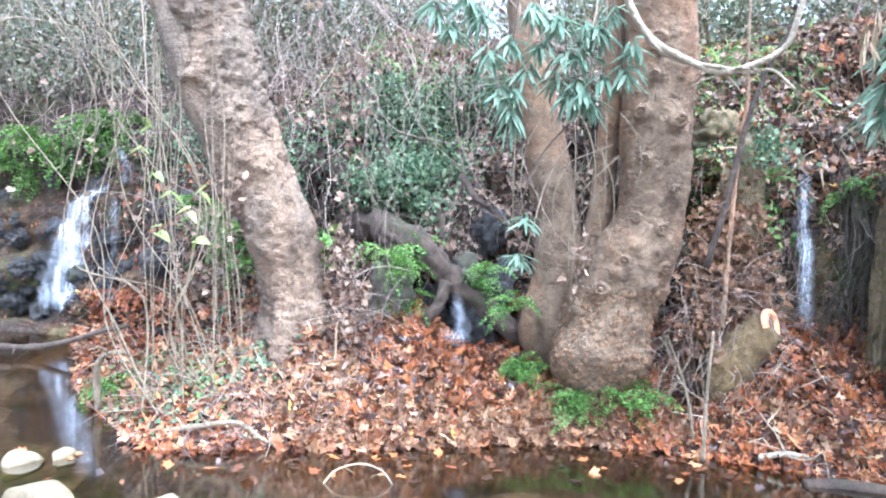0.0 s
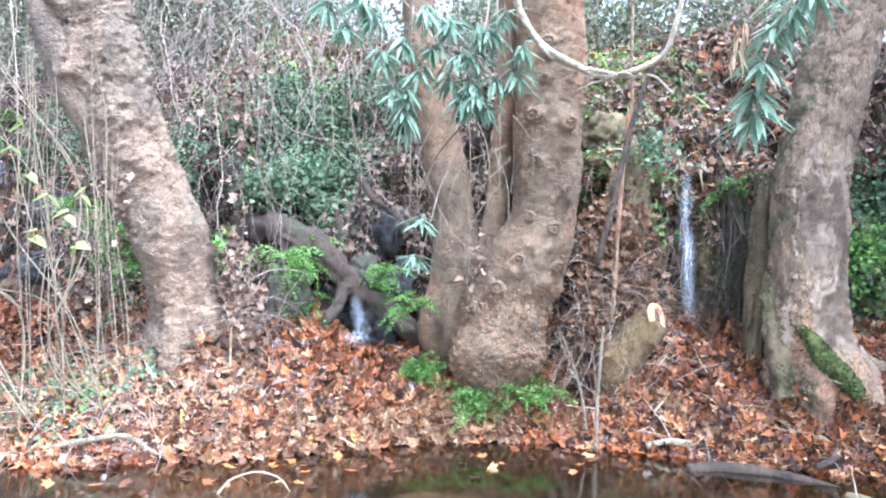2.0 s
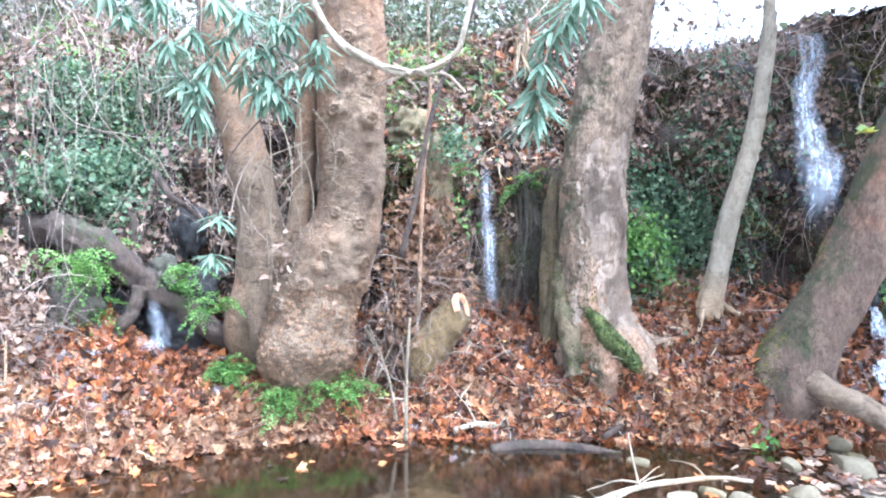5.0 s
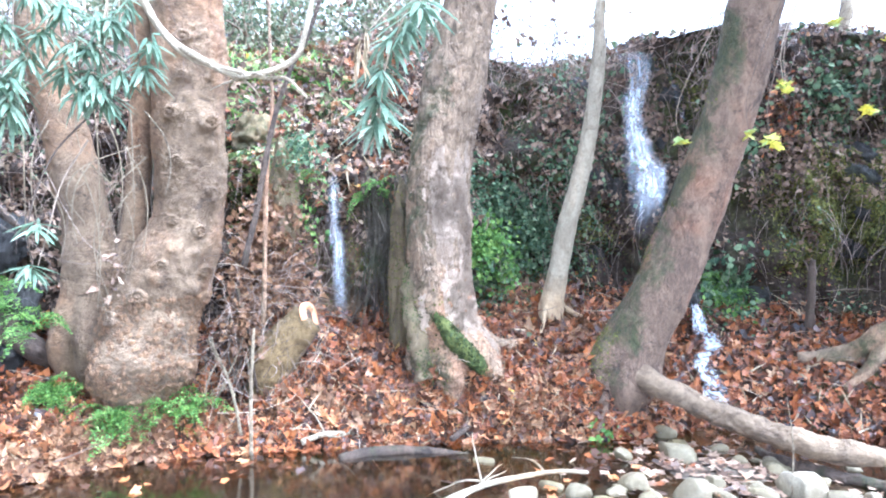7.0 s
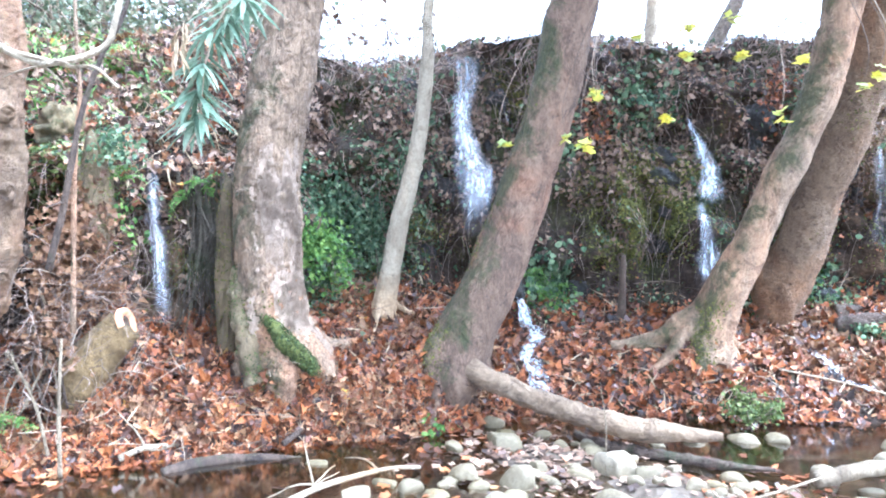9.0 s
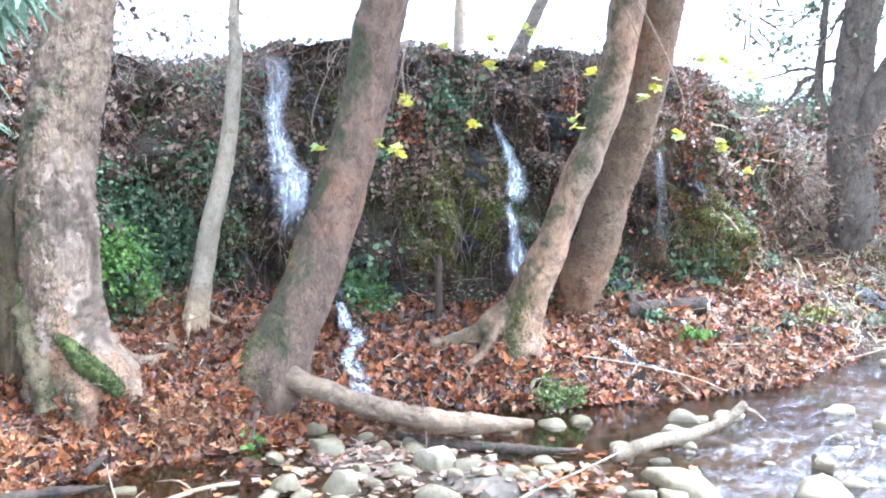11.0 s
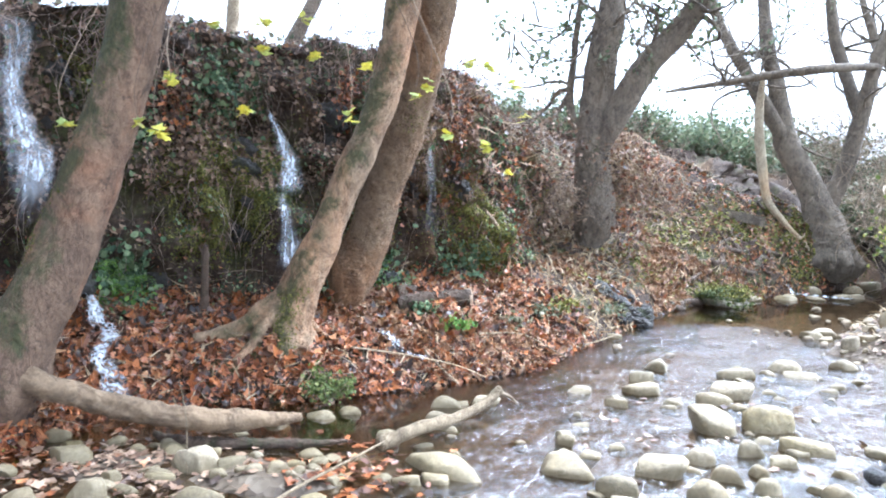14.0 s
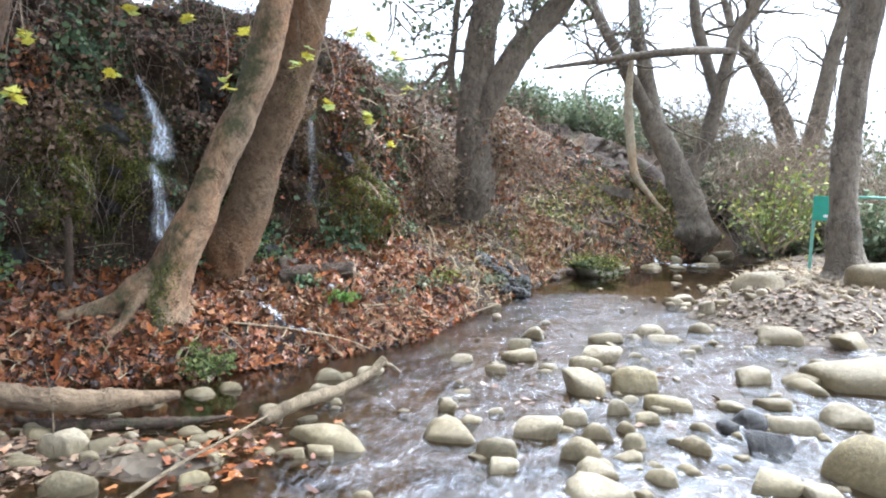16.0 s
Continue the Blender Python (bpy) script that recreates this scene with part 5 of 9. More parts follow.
litter(2600, (4.0, 5.9), (0.2, 3.4), (0.03, 0.09), "dead leaves caught on the earth face", 0.6, 0.03, mat=M_CLIFFLEAF, weight=patchy(1.8, 49))


# unseen leafy branches hung above the view to darken the cliff below
for k, at in enumerate([(5.0, 2.6, 5.4), (6.5, 2.0, 5.6), (6.9, 1.1, 5.7), (5.9, 3.6, 6.0), (7.8, 1.6, 6.2), (5.2, 1.4, 6.4), (6.6, 0.6, 6.8), (8.6, 0.8, 6.6)]):
    shade_crown(at, 1.9, 2200, 900 + k, "unseen overhead plane branch added to shade the cliff")


# ---------------------------------------------------------------- green cover on the bank
def cover(name, label, x, y, z, r, count, size, shapes, mat, zones=(1.9, 7.5), tilt=0.6, lift=0.05, category="plants"):
    q = np.array(BANK_TREE.find_nearest(Vector((x, y, z)))[0])
    return litter(count, zones, (x - 3 * r, x + 3 * r), size, label, tilt, lift, shapes, mat, around(*q, r), name, category)


for x, y, z, r, c in ((-0.3, 6.0, 1.9, 0.35, 900), (-0.2, 5.7, 1.6, 0.25, 500), (0.1, 6.3, 2.3, 0.4, 500), (-1.6, 6.0, 1.9, 0.3, 350), (4.0, 5.0, 1.3, 0.30, 1500), (3.7, 5.05, 1.0, 0.28, 1300),
                     (4.6, 4.7, 1.9, 0.3, 500), (5.6, 4.0, 0.8, 0.22, 350), (4.5, 4.8, 1.2, 0.3, 600), (7.1, 2.7, 0.9, 0.3, 300), (1.9, 5.6, 2.6, 0.5, 260), (2.2, 5.3, 1.8, 0.3, 120), (9.2, 1.2, 1.2, 0.4, 250), (6.3, 3.3, 2.6, 0.3, 260), (-3.0, 7.3, 2.2, 0.5, 500)):
    cover("ivy", "trailing green ivy and bramble on the bank", x, y, z, r, c * 2, (0.022, 0.052), IVY, M_IVY)
for x, y, z, r, c in ((2.15, 5.0, 1.45, 0.18, 160), (4.0, 4.9, 0.95, 0.22, 900), (-1.3, 5.7, 1.3, 0.2, 300), (5.55, 4.0, 0.8, 0.16, 320), (7.3, 2.4, 0.8, 0.2, 200), (-2.5, 5.3, 0.35, 0.3, 420), (-1.7, 4.9, 0.35, 0.25, 150)):
    cover("ferns", "bright green ferns and small herbs", x, y, z, r, c, (0.025, 0.06), LEAFLET, M_FERN)
for x, y, z, r, c in ((6.0, 3.5, 1.7, 0.22, 2600), (6.1, 3.4, 1.2, 0.2, 1600), (8.1, 1.6, 1.4, 0.3, 1600), (1.95, 5.2, 2.1, 0.25, 1000), (3.0, 5.0, 1.0, 0.2, 700), (2.6, 4.95, 1.2, 0.3, 500), (13.6, -1.5, 0.3, 0.45, 900)):
    cover("moss", "yellow-green moss cushions on the wet earth face", x, y, z, r, c * 2, (0.010, 0.026), LEAFLET, M_MOSS, lift=0.01)
cover("grass", "dry straw-coloured grass hanging over the bank", 11.7, -0.3, 1.9, 0.9, 1500, (0.15, 0.4), BLADE, M_GRASS, tilt=0.9)
for gx_, gy_, gz_, gr_, gc_ in ((10.5, 0.6, 1.4, 0.7, 250), (12.5, 0.0, 1.6, 0.8, 300), (13.8, -1.0, 1.2, 0.9, 250), (15.5, -1.2, 2.0, 1.2, 300), (9.3, 1.4, 2.4, 0.6, 300)):
    cover("grass", "dry grass and dead stems on the bank at the bend", gx_, gy_, gz_, gr_, gc_, (0.12, 0.35), BLADE, M_GRASS, tilt=0.9)
for gx_, gy_, gz_, gr_, gc_ in ((13.5, -0.6, 1.0, 0.5, 150), (12.0, -0.4, 0.8, 0.3, 90), (15.0, -2.0, 1.2, 0.5, 150), (10.0, 0.1, 0.6, 0.3, 90)):
    cover("herbs", "patches of low green herbs on the bank", gx_, gy_, gz_, gr_, gc_, (0.04, 0.09), IVY, M_MOSS)
for gx_, gy_, gz_, gr_, gc_ in ((12.1, -0.5, 0.7, 0.4, 700), (13.2, -0.9, 0.9, 0.45, 900), (14.2, -1.5, 1.2, 0.45, 800), (15.0, -2.3, 1.4, 0.5, 900), (13.8, -0.4, 1.7, 0.5, 700), (16.0, -3.3, 1.1, 0.5, 700), (8.6, 1.5, 1.1, 0.3, 900), (12.0, 0.4, 1.9, 0.4, 500)):
    cover("moss", "olive moss on the stepped slope at the bend", gx_, gy_, gz_, gr_, gc_, (0.02, 0.06), LEAFLET, M_MOSS, lift=0.01)
cover("grass", "tufts of dry grass at the water's edge", 9.5, 0.0, 0.3, 0.9, 500, (0.12, 0.3), BLADE, M_GRASS, tilt=0.6)

for gx_, gy_, gz_, gr_, gc_ in ((11.5, -0.2, 0.9, 0.6, 160), (12.8, -0.9, 0.8, 0.6, 120), (14.0, -2.2, 1.0, 0.7, 120), (15.2, -2.3, 1.8, 0.8, 120), (13.2, 0.3, 2.3, 0.8, 300)):
    cover("grass", "pale dry grass on the slope at the bend", gx_, gy_, gz_, gr_, gc_, (0.08, 0.24), BLADE, M_GRASS, tilt=0.7)
for gx_, gy_, gz_, gr_, gc_ in ((13.0, -1.6, 0.2, 0.25, 80), (14.8, -2.4, 1.2, 0.4, 200), (12.2, -0.9, 0.5, 0.3, 150), (16.0, -3.5, 1.0, 0.5, 300), (17.3, -4.6, 0.8, 0.6, 300)):
    cover("herbs", "low green herbs and moss on the slope at the bend", gx_, gy_, gz_, gr_, gc_, (0.03, 0.08), IVY, M_MOSS)


for gx_, gy_, gz_, gr_, gc_ in ((-2.5, 5.6, 0.4, 0.3, 700), (-2.1, 5.3, 0.4, 0.25, 500), (-1.3, 4.85, 0.5, 0.18, 260), (-2.3, 5.0, 0.3, 0.35, 420), (-1.7, 4.75, 0.3, 0.25, 260), (-2.6, 5.6, 0.5, 0.4, 380), (-1.9, 5.6, 0.9, 0.3, 260)):
    cover("herbs", "low green herbs among straw beside the pool", gx_, gy_, gz_, gr_, gc_, (0.02, 0.05), IVY, M_IVY, tilt=0.9)
litter(900, (2.0, 5.0), (-3.6, -1.2), (0.05, 0.12), "dark leaves on the shaded slope by the waterfall", 0.7, 0.03, mat=M_WETLEAF)


litter(1500, (4.9, 6.6), (1.7, 3.6), (0.05, 0.12), "pale dry leaves on the ledge above the thin fall", 0.7, 0.04)
litter(900, (4.9, 6.6), (1.6, 3.6), (0.08, 0.25), "straw on the ledge above the thin fall", 0.6, 0.04, BLADE, M_GRASS, name="straw", category="straw")
litter(1300, (4.9, 6.6), (1.6, 3.5), (0.04, 0.10), "bleached leaves on the ledge above the thin fall", 0.6, 0.05, mat=M_TANLEAF)
cover("herbs", "light green herbs hanging over the ledge", 2.0, 5.5, 1.9, 0.3, 700, (0.025, 0.055), IVY, M_SEDGE)
cover("grass", "fresh light green grass on the ledge", 2.3, 6.2, 2.9, 0.5, 900, (0.10, 0.28), BLADE, M_FERN, tilt=0.6)
cover("grass", "fresh light green grass on the slope", -0.4, 6.7, 2.5, 0.6, 700, (0.10, 0.28), BLADE, M_FERN, tilt=0.6)


# ---------------------------------------------------------------- vines, hanging roots and dead stems
def tangle(name, label, paths, r0, r1, mat=M_TWIG, category="vines"):
    n = len(paths)
    return stuff(name, *strands(paths, RNG.uniform(r0 * 0.5, r0, n), RNG.uniform(r1 * 0.5, r1, n)), mat, label, category)


# hanging rootlets under the brow
p, nv = bank_sample(4600, (4.3, 6.0), (-4, 10.5))
h = nv * 0.6 + RNG.normal(0, 0.25, p.shape)
h[:, 2] = -0.5
tangle("hanging_roots", "fine grey roots and dead stems hanging down the bank", grow(p + nv * 0.03, h, RNG.uniform(0.15, 0.6, len(p)), 8, RNG, 0.35, 0.2), 0.0035, 0.0012, M_STEM)
# curtain of dry vines over the shoulder left of the tan tree and between the trees
n = 800
p = np.column_stack([np.where(RNG.random(n) < 0.75, RNG.uniform(-4.6, -0.6, n), RNG.uniform(-0.6, 0.9, n)), RNG.uniform(5.2, 6.6, n), RNG.uniform(2.2, 4.6, n)])
p[:, 1] += np.clip(-p[:, 0] - 1.5, 0, 3) * 0.45
h = RNG.normal(0, 0.25, p.shape) + np.array([0, -0.15, -1])
vl = np.where(p[:, 0] < -2.0, RNG.uniform(0.4, 1.2, n) + 0.5 * np.clip(p[:, 2] - 3.4, 0, 2), RNG.uniform(1.2, 2.8, n))
tangle("vines", "curtain of thin dry grey vines hanging from above", grow(p, h, vl, 18, RNG, 0.08, 0.26), 0.0036, 0.0012, M_STEM)
p, nv = bank_sample(8200, (5.3, 7.2), (-7, 5.2))
p = p[(p[:, 0] < -1.1) | (RNG.random(len(p)) < 0.5)]
h = RNG.normal(0, 0.5, p.shape)
h[:, 2] = 1.0
tangle("dead_stems", "thicket of dead grey stems on top of the bank", grow(p, h, RNG.uniform(0.4, 2.4, len(p)), 14, RNG, 0.09, 0.28), 0.0036, 0.0012, M_STEM)
p, nv = bank_sample(1100, (5.0, 6.6), (4.3, 13))
h = RNG.normal(0, 0.6, p.shape)
h[:, 2] = np.abs(h[:, 2]) * 0.9 + 0.35
tangle("dead_stems", "tangled dead twigs along the brow above the falls", grow(p, h, RNG.uniform(0.2, 0.8, len(p)), 9, RNG, 0.16, 0.25), 0.004, 0.0015, M_STEM)
p, nv = bank_sample(700, (4.6, 6.4), (9.6, 13), weight=around(11.5, 0.6, 1.9, 1.0))
h = nv + RNG.normal(0, 0.7, p.shape)
tangle("brush", "grey-brown brush of dead bramble round the forked tree", grow(p, h, RNG.uniform(0.3, 0.9, len(p)), 9, RNG, 0.16, 0.3), 0.008, 0.003)
# curtain of roots between the thin fall and the grey tree
n = 290
p = np.array([bank_face(x, 4.8 - 0.2 * (x - 2.5), 1.7, 0.05) for x in np.sort(RNG.uniform(2.55, 3.05, n))])
p[:, 2] = RNG.uniform(1.3, 1.85, n)
h = np.tile(np.array([[0.0, -0.12, -1.0]]), (n, 1)) + RNG.normal(0, 0.05, (n, 3))
tangle("root_curtain", "curtain of dark wet roots hanging beside the thin fall", grow(p, h, RNG.uniform(0.4, 1.2, n), 14, RNG, 0.05, 0.12), 0.008, 0.002, M_ROOTS, "roots")
p, nv = bank_sample(900, (5.6, 7.0), (3.2, 5.4))
h = RNG.normal(0, 0.4, p.shape)
h[:, 2] = 1.0
tangle("dead_stems", "dead grey stems standing on the brow", grow(p, h, RNG.uniform(0.3, 1.1, len(p)), 9, RNG, 0.05, 0.2), 0.0042, 0.0015, M_STEM)
p = p[:700] + RNG.normal(0, 0.15, (700, 3)) + np.column_stack([np.zeros(700), np.zeros(700), RNG.uniform(0.1, 0.9, 700)])
stuff("caught_leaves", *scatter(p, RNG.normal(0, 1, p.shape), RNG.uniform(0.05, 0.11, len(p)), LEAVES, RNG), M_CLIFFLEAF, "brown leaves caught among stems on the brow", "leaves")
# litter of sticks on the apron
p, nv = bank_sample(700, (1.9, 4.2), (-3.6, 8.5))
h = RNG.normal(0, 1, p.shape)
h[:, 2] = np.abs(h[:, 2]) * 0.12 + 0.05
tangle("sticks", "small dry sticks scattered over the leaf litter", grow(p + nv * 0.03, h, RNG.uniform(0.1, 0.45, len(p)), 7, RNG, 0.05, 0.14), 0.005, 0.002, category="sticks")
p, nv = bank_sample(430, (2.0, 3.9), (-2.8, -0.2), weight=around(-1.3, 4.7, 0.3, 0.7))
h = RNG.normal(0, 1, p.shape)
h[:, 2] = np.abs(h[:, 2]) * 0.7 + 0.1
tangle("brushwood", "pale brushwood of broken twigs beside the tan tree", grow(p + nv * 0.02, h, RNG.uniform(0.12, 0.5, len(p)), 8, RNG, 0.12, 0.32), 0.004, 0.0015, M_STEM, "sticks")
# brush heap right of the burred tree
p, nv = bank_sample(170, (2.6, 4.8), (1.2, 2.4), weight=around(1.75, 4.75, 0.7, 0.4))
h = nv * 0.8 + RNG.normal(0, 0.6, p.shape)
tangle("brushwood", "heap of broken twigs and dead leaves by the burred tree", grow(p, h, RNG.uniform(0.2, 0.6, len(p)), 8, RNG, 0.1, 0.25), 0.005, 0.002, category="sticks")
# brown leaves caught in the stems
n = 1500
p = np.column_stack([RNG.uniform(-4.4, 4.2, n), RNG.uniform(5.4, 7.0, n), RNG.uniform(1.3, 4.2, n)])
p[:, 1] += np.clip(-p[:, 0] - 1.5, 0, 3) * 0.45 - np.clip(p[:, 0] - 2.0, 0, 3) * 0.4
k = vnoise(p, 2.2, 5) > 0.15
p = p[k]
stuff("caught_leaves", *scatter(p, RNG.normal(0, 1, p.shape), RNG.uniform(0.05, 0.11, len(p)), LEAVES, RNG), M_CLIFFLEAF, "curled brown leaves caught among the dead stems", "leaves")
# dull foliage behind the thicket
n = 110000
p = np.column_stack([RNG.uniform(-8, 5.4, n), RNG.uniform(6.9, 10.2, n), RNG.uniform(2.7, 5.6, n)])
p[:, 1] -= np.clip(p[:, 0] - 0.5, 0, 5) * 0.36
p[:, 1] += np.clip(-p[:, 0] - 2.0, 0, 5) * 0.4
p = p[vnoise(p, 1.1, 8) + 0.6 * vnoise(p, 3.1, 4) > -0.1 + 0.6 * np.clip(p[:, 0] + 1.2, 0, 1) + 0.6 * (p[:, 2] - 4.5 + 0.9 * np.clip(p[:, 0] - 3.0, 0, 3))]
stuff("thicket", *scatter(p, RNG.normal(0, 1, p.shape), RNG.uniform(0.02, 0.06, len(p)), IVY, RNG), M_DRAB, "drab thicket of shrubs behind the brow of the bank", "shrubs")

# ---------------------------------------------------------------- waterfalls
def waterfall(label, keys, seed, gap=0.06, strength=0.85):
    """Torn veils of water that cling to the face: keys x, y, z, width from the lip to the foot."""
    rng = np.random.default_rng(seed)
    q = spline(np.array(keys, float), 30)
    near = 99.0
    line = []
    for x, y, z, w in q:
        f = bank_face(x, y, z, gap)
        d = math.hypot(f[0] - 0.3, f[1] + 0.1)
        near = max(min(near, d), math.hypot(x - 0.3, y + 0.1) - 0.3)
        u = np.array([f[0] - 0.3, f[1] + 0.1]) / d
        line.append((0.3 + u[0] * near, -0.1 + u[1] * near, z, w, -u[1], u[0]))
    line = np.array(line)
    # one smooth drop in front of the rock
    away = np.hypot(line[:, 0] - 0.3, line[:, 1] + 0.1)
    away2 = np.array([away[max(0, k - 3):k + 4].min() for k in range(len(away))])
    away2 = np.array([away2[max(0, k - 3):k + 4].mean() for k in range(len(away))])
    line[:, 0] = 0.3 + (line[:, 0] - 0.3) * away2 / away
    line[:, 1] = -0.1 + (line[:, 1] + 0.1) * away2 / away
    t_ = thing("waterfall", label, "waterfall", tuple(line[-1, :3]))
    for layer in range(3):
        m = 17
        b = Buf()
        uu = np.linspace(-0.5, 0.5, m)
        walk_w = np.cumsum(rng.normal(0, 0.2, len(line)))
        ragged = np.clip(1 + 0.6 * (walk_w - walk_w.mean()), 0.5, 1.5)
        sway = np.cumsum(rng.normal(0, 0.05, len(line)))
        sway -= np.linspace(0, 1, len(line)) * sway[-1]
        rows, dens = [], []
        for k, (x, y, z, w, tx, ty) in enumerate(line):
            o = (uu * (1.25 - 0.2 * layer) * ragged[k] + sway[k] * 0.6) * w
            fwd = 0.01 + 0.02 * layer + 0.015 * np.sin(9 * uu + k * 0.35 + layer * 2)
            rows.append(np.column_stack([x + tx * o - ty * fwd, y + ty * o + tx * fwd, np.full(m, z)]))
            ends = min(1.0, 0.8 + 2.0 * k / len(line), 4.5 * (len(line) - 1 - k) / len(line))
            comb = 0.88 + 0.16 * np.sin(uu * 38 + 3 * layer + 2.2 * math.sin(k * 0.21))
            dens.append(strength * ends * comb * np.clip(1 - np.abs(2 * uu) ** 2.2, 0, 1))
        b.add(np.vstack(rows), grid_faces(len(line), m))
        me = b.mesh("water_veil", M_VEIL)
        me.attributes.new("thickness", "FLOAT", "POINT").data.foreach_set("value", np.concatenate(dens))
        part("water_veil", me, t_)
    return t_


waterfall("white chute of water between hanging ferns", [(-3.21, 7.3, 2.08, 0.10), (-3.15, 7.3, 1.85, 0.16), (-3.14, 7.3, 1.72, 0.22), (-3.22, 7.3, 1.58, 0.24)], 1, strength=0.6)
waterfall("white waterfall spreading over a dark rock face", [(-3.32, 7.3, 1.62, 0.2), (-3.55, 7.3, 1.46, 0.32), (-3.64, 7.3, 1.2, 0.42), (-3.70, 7.3, 0.9, 0.5), (-3.80, 7.3, 0.4, 0.6), (-3.9, 7.3, 0.0, 0.72)], 11, strength=0.8)
waterfall("narrow strand of water beside the spreading fall", [(-3.25, 7.3, 1.62, 0.12), (-3.28, 7.3, 1.3, 0.18), (-3.30, 7.3, 1.0, 0.24), (-3.34, 7.3, 0.5, 0.26), (-3.4, 7.3, 0.1, 0.3)], 12, strength=0.5)
waterfall("thin waterfall dropping straight past a mossy root wall", [(2.44, 4.92, 1.80, 0.12), (2.46, 4.92, 1.4, 0.15), (2.48, 4.91, 1.0, 0.16), (2.48, 4.91, 0.60, 0.16)], 2, strength=0.68)
waterfall("small trickle of water below a thick root", [(0.09, 5.4, 0.88, 0.14), (0.12, 5.4, 0.70, 0.20), (0.14, 5.4, 0.45, 0.26)], 3, gap=0.32, strength=0.62)
waterfall("tall white waterfall down the dark cliff", [(5.02, 4.45, 3.0, 0.46), (5.03, 4.45, 2.7, 0.34), (5.03, 4.45, 2.38, 0.24), (5.12, 4.45, 2.05, 0.30), (5.22, 4.45, 1.84, 0.46), (5.18, 4.45, 1.5, 0.38), (5.12, 4.45, 1.0, 0.28)], 4, strength=0.8)
waterfall("thin side strand of the tall waterfall", [(5.32, 4.3, 2.85, 0.05), (5.36, 4.25, 2.6, 0.06), (5.42, 4.18, 2.3, 0.05)], 14, strength=0.6)
waterfall("narrow broken waterfall over mossy rock", [(6.6, 3.1, 2.42, 0.06), (6.6, 2.98, 2.15, 0.12), (6.6, 2.92, 1.92, 0.22), (6.6, 2.88, 1.72, 0.3), (6.6, 2.88, 1.5, 0.24)], 5, strength=0.84)
waterfall("lower leap of the narrow waterfall", [(6.6, 2.95, 1.62, 0.12), (6.6, 2.91, 1.45, 0.12), (6.6, 2.88, 1.25, 0.16), (6.6, 2.86, 1.05, 0.22), (6.6, 2.85, 0.75, 0.22)], 15, strength=0.8)
waterfall("faint veil of water on the wet rock", [(7.55, 1.78, 2.2, 0.12), (7.56, 1.75, 1.6, 0.16), (7.58, 1.72, 1.0, 0.2)], 6, strength=0.55)


def brook(label, keys, seed):
    """A lively runnel down the leaf bank into the stream."""
    rng = np.random.default_rng(seed)
    q = spline(np.array(keys, float), 60)
    t = np.gradient(q[:, :2], axis=0)
    t /= np.linalg.norm(t, axis=1)[:, None]
    zc = np.array([max(bank_down(x, y, 1.4), 0.0) for x, y in q[:, :2]])
    zc = np.array([zc[max(0, k - 2):k + 3].max() for k in range(60)])
    zc = np.array([zc[max(0, k - 2):k + 3].mean() for k in range(60)]) + 0.045
    t_ = thing("brook", label, "brook", (q[-1, 0], q[-1, 1], zc[-1]))
    m = 13
    uu = np.linspace(-0.5, 0.5, m)
    rows, dens = [], []
    for k in range(60):
        wide = q[k, 2] * 1.9 * (1 + 0.35 * math.sin(0.5 * k + seed) * rng.uniform(0.5, 1))
        xy = q[k, :2] + np.outer(uu * wide, (-t[k, 1], t[k, 0]))
        rows.append(np.column_stack([xy, zc[k] + 0.035 * (0.25 - uu ** 2) + 0.012 * np.sin(11 * uu + k * 0.9)]))
        dens.append(min(1.0, 0.4 + k / 12, 0.5 + (59 - k) / 12) * 1.0 * np.clip(1 - np.abs(2 * uu) ** 2.5, 0, 1))
    b = Buf()
    b.add(np.vstack(rows), grid_faces(60, m))
    me = b.mesh("water_veil", M_FOAM)
    me.attributes.new("thickness", "FLOAT", "POINT").data.foreach_set("value", np.concatenate(dens))
    part("water_veil", me, t_)
    return t_


brook("white runnel of water between brown leaves", [(5.10, 4.12, 0.06), (5.14, 3.96, 0.09), (5.17, 3.80, 0.12), (5.14, 3.67, 0.14), (5.0, 3.62, 0.12), (4.90, 3.55, 0.12), (4.87, 3.45, 0.15), (4.84, 3.36, 0.17), (4.86, 3.24, 0.2)], 7)
brook("trickle of water through leaves and sticks", [(6.6, 2.0, 0.05), (6.45, 1.8, 0.08), (6.4, 1.65, 0.1), (6.5, 1.45, 0.14)], 8)
brook("small white rapid over stones at the bend", [(14.95, -3.1, 0.1), (14.7, -3.4, 0.14), (14.5, -3.8, 0.14), (14.35, -4.2, 0.1)], 9)
brook("thin cascade over dark rocks at the bend", [(10.05, 0.35, 0.08), (10.15, 0.1, 0.1), (10.3, -0.15, 0.12), (10.4, -0.35, 0.14)], 10)

# ---------------------------------------------------------------- stones, group by group
for x, y, w, hh in [(3.30, 2.74, 0.22, 0.16), (3.42, 2.42, 0.24, 0.23), (3.97, 2.14, 0.32, 0.24), (3.53, 1.87, 0.28, 0.18), (3.88, 2.92, 0.33, 0.13), (3.92, 3.56, 0.28, 0.14),
                    (4.14, 3.3, 0.24, 0.12), (2.66, 2.92, 0.18, 0.12), (2.94, 2.81, 0.17, 0.11), (2.76, 4.1, 0.20, 0.10), (3.1, 2.3, 0.25, 0.14), (3.7, 2.5, 0.14, 0.1), (3.6, 3.1, 0.15, 0.09)]:
    stone(x, y, w, None, hh * 1.35, 0.01, None, "rounded pale limestone cobble beside the fallen log")
